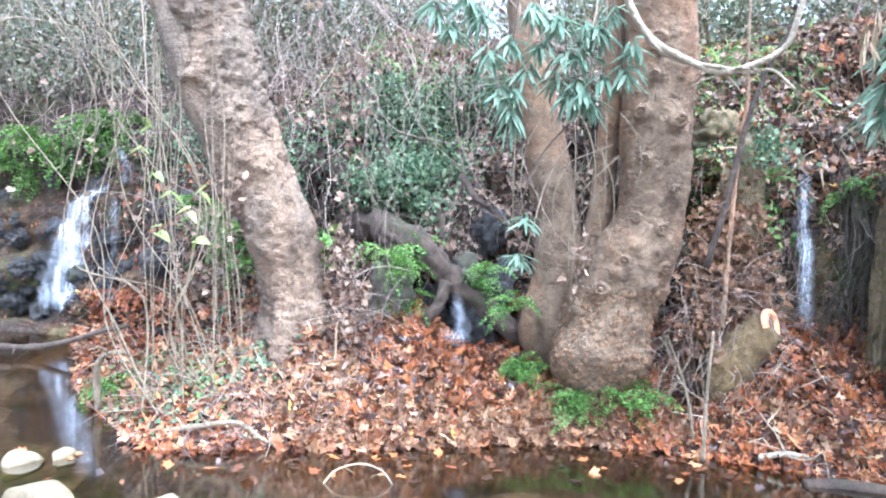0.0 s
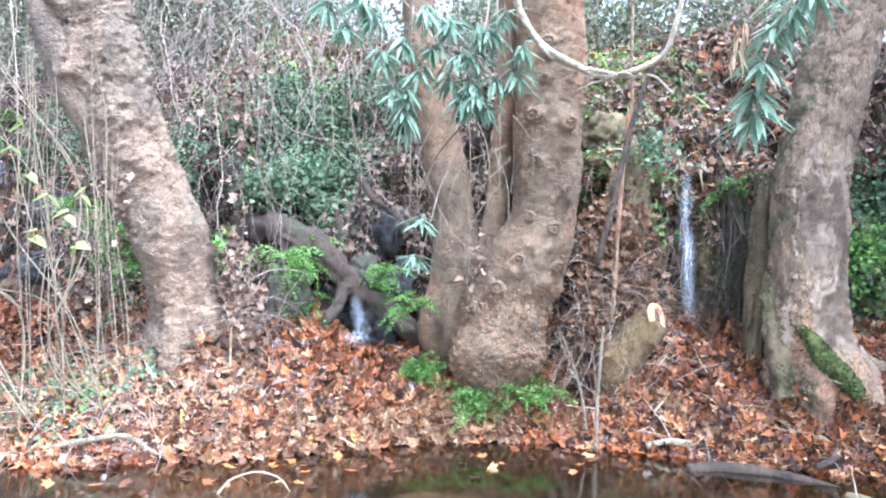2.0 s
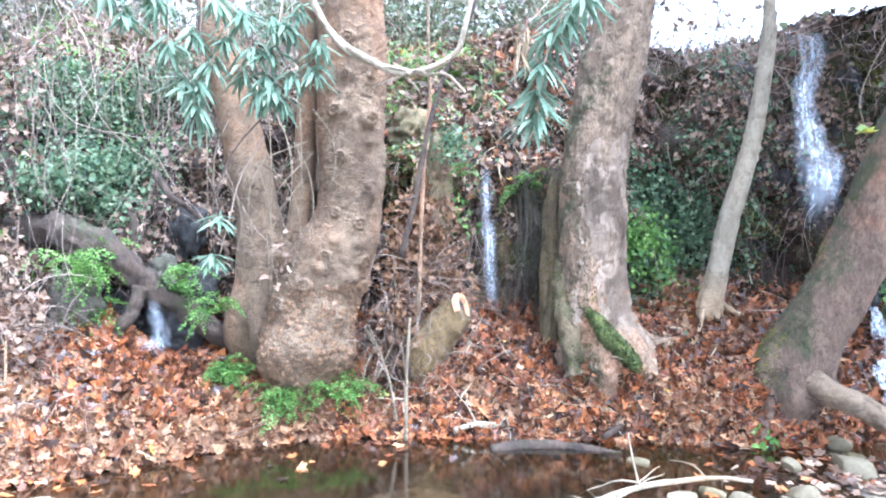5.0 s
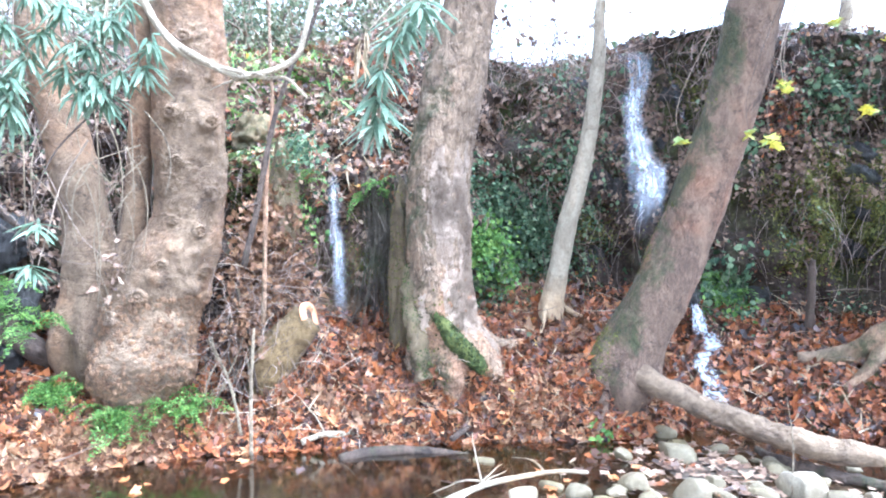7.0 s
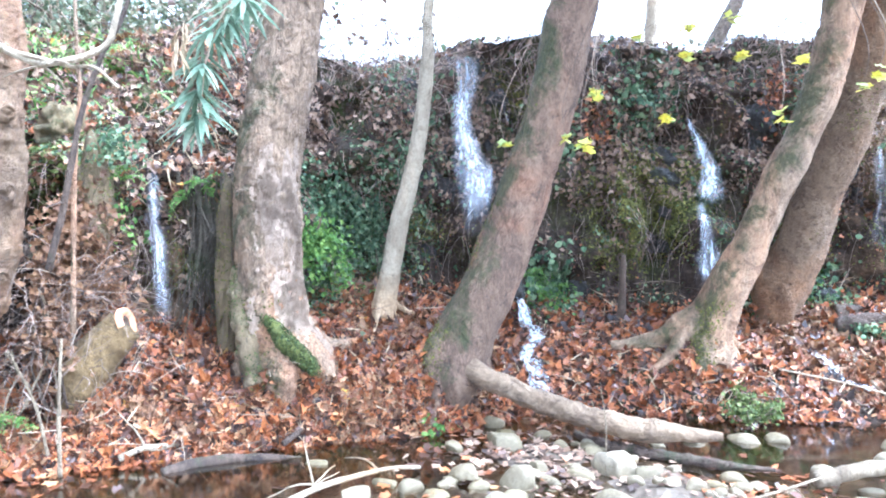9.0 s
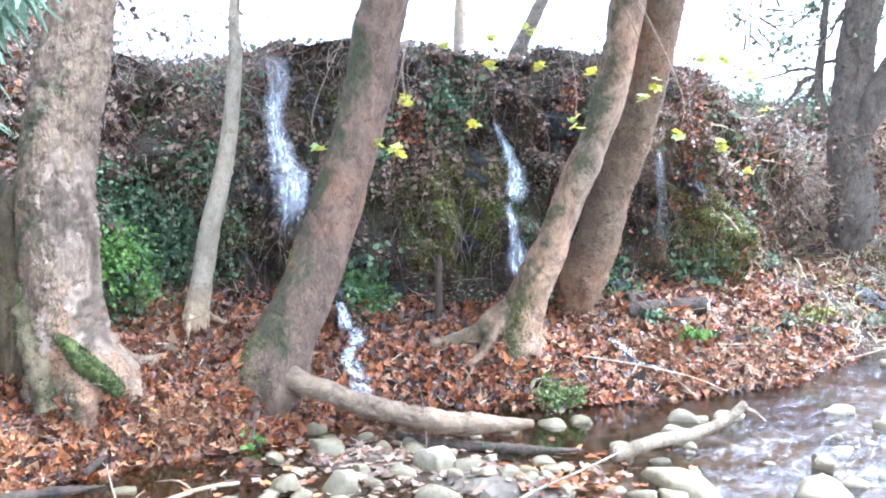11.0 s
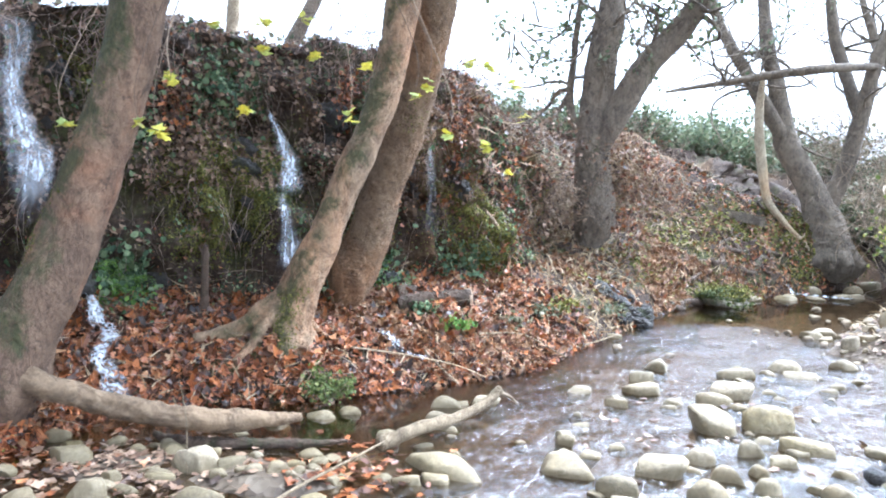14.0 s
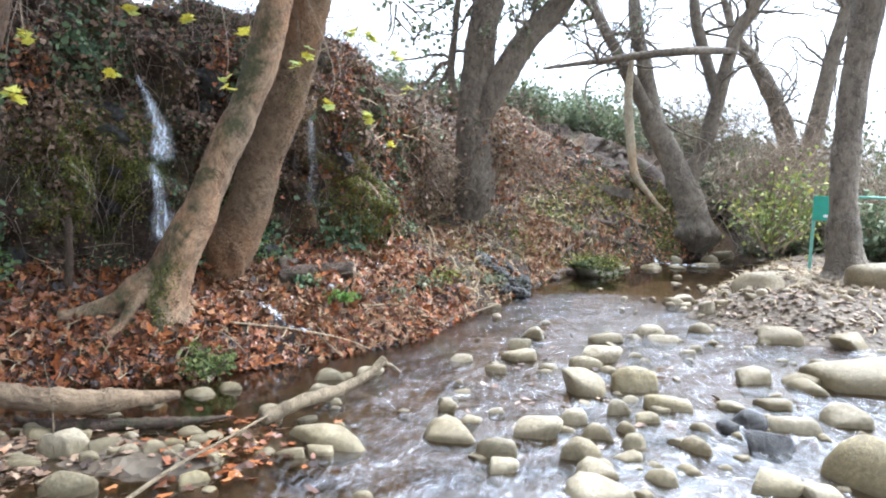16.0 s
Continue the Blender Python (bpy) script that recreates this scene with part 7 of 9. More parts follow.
for k, (x, y, z, sz, c) in enumerate([(-3.60, 7.75, 2.15, 0.42, 18), (-3.42, 7.8, 2.3, 0.42, 16), (-3.75, 7.75, 1.8, 0.42, 18), (-3.55, 7.8, 1.95, 0.42, 16), (-3.3, 7.7, 2.05, 0.36, 12), (-2.2, 6.5, 1.42, 0.34, 14), (-2.0, 6.2, 1.3, 0.34, 14), (-2.4, 6.8, 1.6, 0.34, 12)]):
    fern(x, y, z, sz, c, 160 + k, "hanging mass of bright green fern beside the waterfall")
for k, (x, y, z, sz, c) in enumerate([(0.56, 5.0, 0.80, 0.22, 14), (0.50, 4.95, 0.62, 0.2, 10), (0.74, 4.72, 0.44, 0.2, 12), (0.90, 4.62, 0.34, 0.2, 13), (0.98, 4.58, 0.28, 0.16, 8), (1.19, 4.56, 0.34, 0.22, 15), (1.42, 4.62, 0.48, 0.2, 12), (1.25, 4.5, 0.25, 0.15, 8), (0.33, 5.45, 1.04, 0.24, 10), (2.3, 5.05, 1.75, 0.16, 7), (2.8, 4.9, 1.7, 0.18, 9)]):
    fern(x, y, z, sz, c, 190 + k, "small bright green maidenhair fern by the tree's foot")


for k, (x, y, z, sz, c) in enumerate([(-0.38, 5.26, 1.14, 0.28, 14), (-0.28, 5.24, 1.04, 0.26, 10), (0.34, 5.3, 1.02, 0.22, 10), (0.52, 5.02, 0.84, 0.22, 12)]):
    fern(x, y, z, sz, c, 220 + k, "hanging maidenhair fern on the mossy rock", free=True)


# ---------------------------------------------------------------- clouds of leaf and twig
def cloud(name, label, at, reach, count, size, shapes, mat, seed, category="leaves"):
    rng = np.random.default_rng(seed)
    p = np.array(at) + rng.normal(0, 1, (count, 3)) * np.array(reach) * 0.6
    return stuff(name, *scatter(p, rng.normal(0, 1, p.shape) + np.array([0, -0.6, 0.3]), rng.uniform(size[0], size[1], count), shapes, rng), mat, label, category)


for k, (x, y, z, r, c) in enumerate([(-0.28, 5.85, 1.72, 0.22, 420), (-0.05, 6.05, 1.78, 0.2, 380), (-0.68, 6.45, 2.32, 0.28, 420), (-0.48, 6.55, 2.48, 0.25, 380), (-0.25, 6.4, 2.18, 0.25, 360), (-0.80, 6.3, 2.2, 0.22, 300), (0.03, 6.6, 2.38, 0.28, 380), (-0.6, 5.8, 1.65, 0.18, 220), (0.33, 6.5, 2.5, 0.3, 360), (-1.75, 6.1, 2.1, 0.3, 300), (2.2, 5.0, 1.95, 0.14, 120)]):
    cloud("bramble", "trailing green bramble leaves on the slope", (x, y, z), (r, 0.14, r * 0.7), c * 2, (0.02, 0.05), IVY, M_IVY, 700 + k, "bramble")
for k, (x, y, z, r, h_, c) in enumerate([(1.92, 5.02, 1.2, 0.17, 0.3, 900), (2.1, 5.0, 0.95, 0.17, 0.3, 800), (2.0, 5.05, 1.45, 0.18, 0.2, 400), (2.05, 4.9, 0.45, 0.2, 0.08, 160), (1.8, 4.95, 0.95, 0.13, 0.26, 520), (1.74, 4.86, 0.7, 0.12, 0.22, 420), (-0.62, 5.0, 0.65, 0.12, 0.3, 160), (-0.72, 5.15, 1.1, 0.10, 0.35, 160), (-1.42, 4.95, 1.55, 0.12, 0.3, 90), (-1.75, 5.1, 1.2, 0.2, 0.4, 90), (-0.75, 5.6, 2.3, 0.16, 0.35, 240), (0.95, 4.95, 1.15, 0.08, 0.2, 50)]):
    cloud("caught_leaves", "curled dead brown leaves caught in dry stems", (x, y, z), (r, 0.14, h_), c, (0.03, 0.085), LEAVES, M_TANLEAF if x > 1.5 else M_CLIFFLEAF, 730 + k)
for k, (x, y, z, r, c) in enumerate([(1.98, 4.98, 1.0, 0.34, 300), (1.78, 4.8, 0.65, 0.25, 110), (-0.55, 5.1, 0.8, 0.25, 90), (-1.7, 5.05, 1.3, 0.3, 90), (11.6, 0.0, 2.3, 0.7, 500), (12.4, -0.3, 2.2, 0.6, 400), (4.6, 4.9, 3.0, 0.5, 320), (5.9, 4.1, 3.05, 0.5, 320), (7.4, 2.6, 3.1, 0.5, 320), (8.4, 1.9, 3.05, 0.5, 320), (9.6, 1.5, 2.9, 0.5, 260)]):
    rng = np.random.default_rng(760 + k)
    p = np.array((x, y, z)) + rng.normal(0, 0.6, (c, 3)) * np.array((r, 0.2 if x < 3 else r, r))
    p[:, 2] = np.maximum(p[:, 2], [bank_down(a_, b_) for a_, b_ in p[:, :2]]) if x > 4 else p[:, 2]
    tangle("brush", "tangle of thin dead bramble twigs", grow(p, rng.normal(0, 1, (c, 3)) + np.array([0, 0, 0.5]), rng.uniform(0.15, 0.6, c), 7, rng, 0.1, 0.3), 0.0035 if x < 3 else 0.005, 0.0012, M_STEM, "brush")
for k, (x, y, z, r, c) in enumerate([(11.5, 0.0, 2.2, 0.7, 700), (12.5, -0.3, 2.2, 0.6, 600), (10.3, 0.9, 2.5, 0.5, 400)]):
    cloud("caught_leaves", "red-brown dead leaves in the brush by the forked tree", (x, y, z), (r, 0.4, 0.35), c, (0.04, 0.09), LEAVES, (M_CLIFFLEAF, M_WETLEAF)[k % 2], 790 + k)


for x, y, z, r, c in [(6.22, 3.18, 1.95, 0.30, 2600), (6.20, 3.15, 1.45, 0.30, 2400), (5.9, 3.45, 1.7, 0.25, 1200), (8.08, 1.36, 1.5, 0.26, 2200), (8.02, 1.38, 0.95, 0.26, 2000), (8.6, 1.2, 1.2, 0.25, 800), (5.4, 4.1, 2.7, 0.2, 700), (7.0, 2.3, 1.2, 0.22, 900), (7.2, 2.1, 2.0, 0.25, 700), (4.75, 4.75, 1.3, 0.2, 700), (1.95, 5.05, 1.9, 0.2, 900), (9.4, 0.9, 1.5, 0.3, 700)]:
    f_ = bank_face(x, y, z, 0.0)
    cover("moss", "thick olive-green moss on the wet rock", f_[0], f_[1], f_[2], r, c * 2, (0.010, 0.028), LEAFLET, M_MOSS, zones=(3.8, 6.2), tilt=0.9, lift=0.03, category="moss")
for x, y, z, r, c in [(6.2, 3.4, 2.6, 0.3, 350), (7.2, 2.3, 2.5, 0.3, 350), (5.6, 3.9, 2.2, 0.25, 300), (8.5, 1.4, 2.3, 0.3, 300), (7.0, 2.3, 0.9, 0.3, 350), (7.9, 1.5, 0.85, 0.25, 300), (5.6, 3.9, 0.85, 0.2, 350), (9.6, 0.9, 2.3, 0.4, 300), (4.6, 4.75, 2.6, 0.3, 300)]:
    f_ = bank_face(x, y, z, 0.0)
    cover("ivy", "tufts of green ivy and herbs on the cliff", f_[0], f_[1], f_[2], r, c, (0.03, 0.08), IVY, M_IVY, zones=(3.8, 6.2), tilt=0.9, lift=0.06)
for k, (x, y, z, rx, rz, c) in enumerate([(3.98, 4.88, 1.5, 0.22, 0.3, 700), (3.80, 4.92, 1.2, 0.22, 0.2, 600), (4.25, 4.78, 1.35, 0.18, 0.3, 450), (3.65, 4.95, 1.75, 0.2, 0.2, 300)]):
    cloud("ivy_curtain", "dense curtain of bright green ivy and fern", tuple(bank_face(x, y, z, 0.1)), (rx, 0.07, rz), c * 2, (0.025, 0.05), IVY, (M_IVY, M_FERN)[k == 1], 860 + k, "ivy")
rng = np.random.default_rng(5)
for k in range(16):
    x, y = rng.uniform(11, 17.5), 0.0
    y = -0.3 - 0.62 * (x - 11) + rng.uniform(-0.5, 0.9)
    cover("moss", "dark moss on root ledges of the slope", x, y, bank_down(x, y), rng.uniform(0.12, 0.3), 220, (0.025, 0.06), LEAFLET, M_MOSS, tilt=0.7, lift=0.03, category="moss")
for k in range(14):
    x = rng.uniform(11.5, 17)
    y = -0.3 - 0.62 * (x - 11) + rng.uniform(-0.4, 0.9)
    keys = []
    for j in range(5):
        xx, yy = x + 0.28 * j * rng.uniform(0.6, 1.2), y - 0.16 * j + rng.normal(0, 0.1)
        keys.append((xx, yy, bank_down(xx, yy) + 0.02))
    root_paths = spline(np.array(keys), 20)
    t = thing("root", "dark crooked root lying along the slope", "root", keys[0], "slope roots")
    b = Buf()
    b.add(*tube(root_paths, np.linspace(0.05, 0.02, 20) * rng.uniform(0.7, 1.4), 10, True, 0.4, k))
    part("root_body", b.mesh("root_body", M_BARK8), t)
cloud("moss", "green moss cushion on the boulder", (13.0, -1.75, 0.2), (0.34, 0.36, 0.09), 1600, (0.02, 0.05), LEAFLET, M_MOSS, 829, "moss")
for k, (x, y, z, rx, rz, c, m_) in enumerate([(5.9, 3.5, 2.35, 0.35, 0.25, 350, 1), (6.0, 3.5, 2.0, 0.2, 0.2, 200, 0), (7.2, 2.1, 1.9, 0.25, 0.4, 450, 1), (7.9, 1.55, 2.3, 0.25, 0.4, 300, 1), (8.7, 1.15, 1.6, 0.3, 0.45, 500, 1), (8.9, 1.05, 1.1, 0.3, 0.3, 250, 1), (6.9, 2.4, 2.6, 0.3, 0.25, 400, 1), (4.5, 4.75, 2.3, 0.25, 0.3, 400, 0), (2.1, 5.2, 2.4, 0.3, 0.3, 380, 0), (3.4, 4.8, 2.2, 0.3, 0.35, 400, 0), (9.6, 0.8, 1.4, 0.4, 0.4, 450, 0)]):
    f_ = bank_face(x, y, z, 0.06)
    cloud("caught_leaves", "curtain of dead leaves hanging on the cliff", tuple(f_), (rx, 0.08, rz), c, (0.03, 0.08), LEAVES, (M_CLIFFLEAF, M_WETLEAF)[m_], 830 + k)
p, nv = bank_sample(1500, (5.2, 7.3), (11.5, 21))
h = RNG.normal(0, 0.6, p.shape)
h[:, 2] = np.abs(h[:, 2]) + 0.4
tangle("brush", "dry brown brush on the terrace under the hedge", grow(p, h, RNG.uniform(0.2, 0.8, len(p)), 8, RNG, 0.1, 0.3), 0.010, 0.003, M_TWIG, "brush")


for mat_, cnt, lab in ((M_LITTER, 1500, "dead leaves caught in growth along the brow"), (M_DRAB, 1300, "drab low growth along the brow"), (M_IVY, 700, "green tufts along the brow")):
    p, nv = bank_sample(cnt, (5.6, 6.6), (3.3, 10.5))
    keep = vnoise(p, 1.6, 12) > -0.1
    p = p[keep] + np.column_stack([np.zeros((keep.sum(), 2)), RNG.uniform(0, 0.14, keep.sum()) * np.clip(vnoise(p[keep], 2.0, 15) + 0.5, 0, 1)])
    stuff("brow_growth", *scatter(p, RNG.normal(0, 1, p.shape), RNG.uniform(0.03, 0.09, len(p)), IVY if mat_ is not M_LITTER else LEAVES, RNG), mat_, lab, "plants")


# haze of bare twigs behind the yellow-green bush, and the hump of brush by the forked tree
for k, (x, y, z, rx, ry, rz, c, ln) in enumerate([(15.3, -5.6, 1.6, 0.8, 1.2, 0.9, 1300, 0.9), (17.0, -6.6, 1.8, 1.0, 1.5, 1.0, 1300, 1.0), (18.5, -4.8, 3.0, 1.0, 1.5, 0.8, 900, 1.0), (14.2, -6.4, 1.2, 0.8, 1.0, 0.6, 600, 0.8)]):
    rng = np.random.default_rng(880 + k)
    p = np.array((x, y, z)) + rng.normal(0, 0.6, (c, 3)) * np.array((rx, ry, rz))
    tangle("brush", "grey haze of bare twigs behind the bush", grow(p, rng.normal(0, 1, (c, 3)) + np.array([0, 0, 0.9]), rng.uniform(0.3, ln, c), 8, rng, 0.0, 0.3), 0.009, 0.003, M_TWIG, "brush")
for k, (x, y, z) in enumerate([(11.75, -0.05, 2.05), (12.1, -0.3, 2.0), (11.4, 0.05, 2.25), (12.5, -0.5, 1.9)]):
    rng = np.random.default_rng(890 + k)
    c = 230
    p = np.array((x, y, max(z, bank_down(x, y)))) + rng.normal(0, 0.6, (c, 3)) * np.array((0.4, 0.4, 0.22))
    tangle("brush", "hump of dry straw and dead bramble by the forked tree", grow(p, rng.normal(0, 0.8, (c, 3)) + np.array([-0.6, -0.3, 0.2]), rng.uniform(0.2, 0.6, c), 8, rng, 0.22, 0.25), 0.007, 0.002, (M_GRASS, M_TWIG)[k % 2], "brush")
    cloud("caught_leaves", "dead brown leaves in the hump of brush", (x, y, max(z, bank_down(x, y))), (0.45, 0.45, 0.25), 260, (0.05, 0.10), LEAVES, M_WETLEAF, 895 + k)


for k, (x, y, z) in enumerate([(10.95, -0.2, 1.45), (10.8, 0.6, 1.6)]):
    rng = np.random.default_rng(930 + k)
    c = 110
    p = np.array((x, y, z)) + rng.normal(0, 0.6, (c, 3)) * np.array((0.15, 0.3, 0.4))
    tangle("brush", "dead bramble round the foot of the forked tree", grow(p, rng.normal(0, 0.8, (c, 3)) + np.array([-0.3, 0, -0.1]), rng.uniform(0.15, 0.5, c), 8, rng, 0.1, 0.25), 0.006, 0.002, M_TWIG, "brush")
    cloud("caught_leaves", "dead leaves in the bramble at the forked tree", (x, y, z), (0.15, 0.3, 0.4), 220, (0.04, 0.09), LEAVES, (M_WETLEAF, M_CLIFFLEAF)[k % 2], 935 + k)


# ---------------------------------------------------------------- branches and roots
def branch(label, keys, r, mat, seed, twigs=0, name="branch", twig_len=0.3, category="branch", seg=10, hug=False, knotty=0.18):
    if hug:
        keys = [tuple(bank_face(k[0], k[1], k[2], 0.3 * r)) for k in keys]
    rng = np.random.default_rng(seed)
    t = thing(name, label, category, keys[0][:3])
    q = spline(np.array([k[:3] for k in keys], float), 34)
    rr = np.linspace(r, r * 0.55, 34)
    b = Buf()
    b.add(*tube(q, rr, seg, True, knotty, seed, None, 0.8))
    part("stem", b.mesh("stem", mat), t)
    for k in range(twigs):
        i = int(rng.integers(4, 33))
        g = grow(q[i][None], rng.normal(0, 1, (1, 3)) * np.array([1, 1, 0.5]), np.array([twig_len * rng.uniform(0.4, 1)]), 8, rng, 0.02, 0.2)[0]
        b = Buf()
        b.add(*tube(g, np.linspace(r * 0.4, r * 0.12, 8), 5))
        part("twig", b.mesh("twig", mat), t)
    return t


branch("twisted pale vine looping across the burred tree", [(0.93, 4.1, 3.3), (0.98, 4.08, 2.75), (1.02, 4.07, 2.62), (1.11, 4.05, 2.48), (1.25, 4.01, 2.38), (1.44, 3.95, 2.29), (1.60, 3.88, 2.31), (1.74, 3.82, 2.39), (1.79, 3.80, 2.52), (1.86, 3.77, 2.9), (1.9, 3.75, 3.4)], 0.024, M_BARK4, 1, 3)
branch("second strand of the twisted vine", [(1.02, 4.05, 2.60), (1.12, 4.03, 2.45), (1.25, 4.03, 2.36), (1.44, 3.93, 2.31), (1.60, 3.90, 2.28), (1.70, 3.84, 2.28), (1.80, 3.80, 2.18)], 0.014, M_BARK4, 2)
branch("thin dark leaning stem beside the waterfall", [(1.63, 4.45, 1.2), (1.70, 4.40, 1.55), (1.76, 4.36, 1.92), (1.81, 4.34, 2.15), (1.89, 4.30, 2.41), (2.00, 4.25, 2.66), (2.2, 4.2, 3.3)], 0.02, M_BARK8, 3, 4)
branch("thin upright grey stem", [(1.80, 4.6, 0.8), (1.80, 4.50, 1.79), (1.82, 4.44, 2.20), (1.81, 4.44, 2.50), (1.80, 4.45, 3.4)], 0.016, M_BARK3, 4, 3)
branch("thick brown root arching over a leaf hollow", [(-0.62, 5.75, 1.40), (-0.56, 5.62, 1.48), (-0.43, 5.58, 1.62), (-0.27, 5.56, 1.64), (-0.10, 5.52, 1.57), (0.0, 5.50, 1.43), (-0.01, 5.58, 1.25)], 0.05, M_BARK8, 5, 1, "root", knotty=0.45, category="root", seg=16, hug=True)
branch("thick wet root slanting down past the trickle", [(-0.75, 6.0, 1.32), (-0.52, 5.7, 1.36), (-0.36, 5.48, 1.30), (-0.15, 5.40, 1.20), (0.02, 5.40, 1.02), (0.12, 5.40, 0.88), (0.30, 5.38, 0.84), (0.46, 5.36, 0.68), (0.64, 5.4, 0.50)], 0.11, M_BARK8, 6, 0, "root", knotty=0.45, category="root", seg=26)
branch("short wet root forking off beside the trickle", [(0.05, 5.3, 0.96), (-0.02, 5.24, 0.80), (-0.12, 5.22, 0.66), (-0.22, 5.2, 0.5)], 0.05, M_BARK8, 61, 0, "root", knotty=0.45, category="root", seg=18)
branch("dark root crossing the wet rock", [(0.15, 5.75, 1.75), (0.24, 5.6, 1.6), (0.36, 5.55, 1.5), (0.5, 5.55, 1.38)], 0.03, M_BARK8, 62, 2, "root", category="root", seg=12)
M_MOSSROCK = mat_bark("mossy_rock", (0.04, 0.035, 0.025), (0.12, 0.105, 0.07), (0.22, 0.19, 0.13), 6, 0.3, 0.5)
# dark rocks fill the hollow; the topmost stands for its unlit depth
for x, y, z, w_, h_, m_ in [(-0.36, 5.42, 0.90, 0.34, 0.55, 1), (0.35, 5.8, 1.3, 0.36, 0.4, 0), (0.17, 5.55, 1.02, 0.3, 0.28, 1), (0.44, 5.5, 0.94, 0.3, 0.35, 0), (-0.12, 5.55, 0.7, 0.45, 0.4, 0), (0.22, 5.5, 0.62, 0.4, 0.35, 0)]:
    ob = new("rock", CRAGS[int(w_ * 37) % 5].copy())
    ob.data.materials.append((M_WETROCK, M_MOSSROCK)[m_])
    ob.matrix_world = pose(x, y, z, 10, 15, 40 * w_ * 10) @ Matrix.Diagonal((w_ / 2, w_ * 0.4, h_ / 2, 1))
    tagged(ob, ("dark wet rock filling the shaded hollow behind the trickle", "mossy rock in the hollow under the roots")[m_], "rock")
M_TUFA = mat_bark("mossy_tufa", (0.05, 0.036, 0.018), (0.15, 0.105, 0.05), (0.27, 0.20, 0.10), 7, 0.4, 0.35)
for x, y, z, w_, h_, k in [(2.84, 4.62, 1.05, 0.2, 1.3, 1), (2.10, 5.14, 1.5, 0.3, 0.9, 2)]:
    ob = new("rock", CRAGS[k].copy())
    ob.data.materials.clear()
    ob.data.materials.append(M_TUFA)
    ob.matrix_world = pose(x, y, z, 0, 0, 40 * k) @ Matrix.Diagonal((w_ / 2, w_ * 0.5, h_ / 2, 1))
    tagged(ob, "ochre mossy column of tufa beside the thin fall", "rock", "tufa columns")
    qv = np.array([ob.matrix_world @ v.co for v in ob.data.vertices])
    qn = np.array([(ob.matrix_world.to_3x3().inverted().transposed() @ v.normal).normalized() for v in ob.data.vertices])
    pk = RNG.integers(0, len(qv), 2600)
    pk = pk[vnoise(qv[pk], 3.0, 4) > -0.1]
    stuff("moss", *scatter(qv[pk], qn[pk], RNG.uniform(0.006, 0.016, len(pk)), LEAFLET, RNG, 0.7, 0.005), M_MOSS, "olive moss on the tufa column", "moss")
for x, y, z, w_ in [(10.3, -0.3, 0.5, 0.3), (10.1, -0.1, 0.62, 0.35), (10.45, -0.4, 0.3, 0.3), (10.55, -0.5, 0.12, 0.35), (10.0, 0.1, 0.75, 0.3), (10.6, -0.25, 0.4, 0.25), (10.2, -0.45, 0.15, 0.3), (10.75, -0.5, 0.2, 0.3), (9.9, -0.2, 0.4, 0.25)]:
    ob = new("rock", CRAGS[int(w_ * 91 + x * 7) % 5].copy())
    ob.data.materials.append(M_WETROCK)
    ob.matrix_world = pose(x, y, max(bank_down(x, y), 0.0) + 0.03, 10, 15, x * 700) @ Matrix.Diagonal((w_ / 2, w_ * 0.4, w_ * 0.3, 1))
    tagged(ob, "dark wet rock in a small cascade at the bend", "rock", "cascade rocks")
rng = np.random.default_rng(71)
for cx, cy, z0, z1, sx, cnt in [(-3.45, 7.3, 0.1, 1.9, 0.42, 40), (-4.2, 7.6, 0.1, 1.6, 0.5, 60), (-2.75, 6.9, 0.3, 1.5, 0.25, 20), (5.12, 4.5, 0.9, 2.9, 0.32, 26), (5.55, 4.1, 0.5, 1.1, 0.3, 8), (6.62, 2.95, 0.8, 2.4, 0.25, 18), (7.56, 1.8, 0.7, 2.2, 0.22, 14)]:
    for k in range(cnt):
        u_, z_ = rng.normal(0, sx), rng.uniform(z0, z1)
        u_ = u_ + math.copysign(0.24 if cx > 6 else 0.14, u_)
        w_ = rng.uniform(0.12, 0.27)
        q = bank_face(cx + 0.75 * u_, cy - 0.65 * u_ if cx > 0 else cy + 0.3 * u_, z_, -0.4 * w_)
        if k % 2:
            continue
        if math.hypot(q[0] - cx, q[1] - cy) > (1.7 if cx < 0 else 1.0):
            continue
        ob = new("rock", CRAGS[int(rng.integers(5))])
        if not ob.data.materials:
            ob.data.materials.append(M_WETROCK)
        ob.matrix_world = Matrix.Translation(Vector(q)) @ pose(0, 0, 0, *rng.uniform(0, 360, 3)) @ Matrix.Diagonal((w_ * 0.6, w_ * 0.6, w_ * 0.75, 1))
        tagged(ob, "dark wet rock jutting from the cliff behind falling water", "rock", "wet cliff rocks")
for k in range(8):
    rng = np.random.default_rng(420 + k)
    x0, z0 = rng.uniform(1.5, 1.85), rng.uniform(0.55, 1.1)
    keys = [(x0, 5.0, z0), (x0 + 0.04 * rng.normal(), 4.86, z0 - 0.1), (x0 + 0.06 * rng.normal(), 4.78, 0.65 * z0), (x0 + 0.08 * rng.normal(), 4.74, 0.3)]
    branch("bare knotted root hanging in the dark hollow beside the burred tree", keys, rng.uniform(0.006, 0.016), (M_BARK8, M_WOOD)[k % 2], 440 + k, 2, "root", 0.14, "root", 8, knotty=0.2)
ob = new("rock", STONES[3].copy())
ob.data.materials[0] = M_MOSSROCK
ob.matrix_world = pose(13.0, -1.75, 0.08, 0, 0, 20) @ Matrix.Diagonal((0.45, 0.5, 0.26, 1))
tagged(ob, "mossy green boulder at the water's edge", "rock")
qv = np.array([ob.matrix_world @ v.co for v in ob.data.vertices])
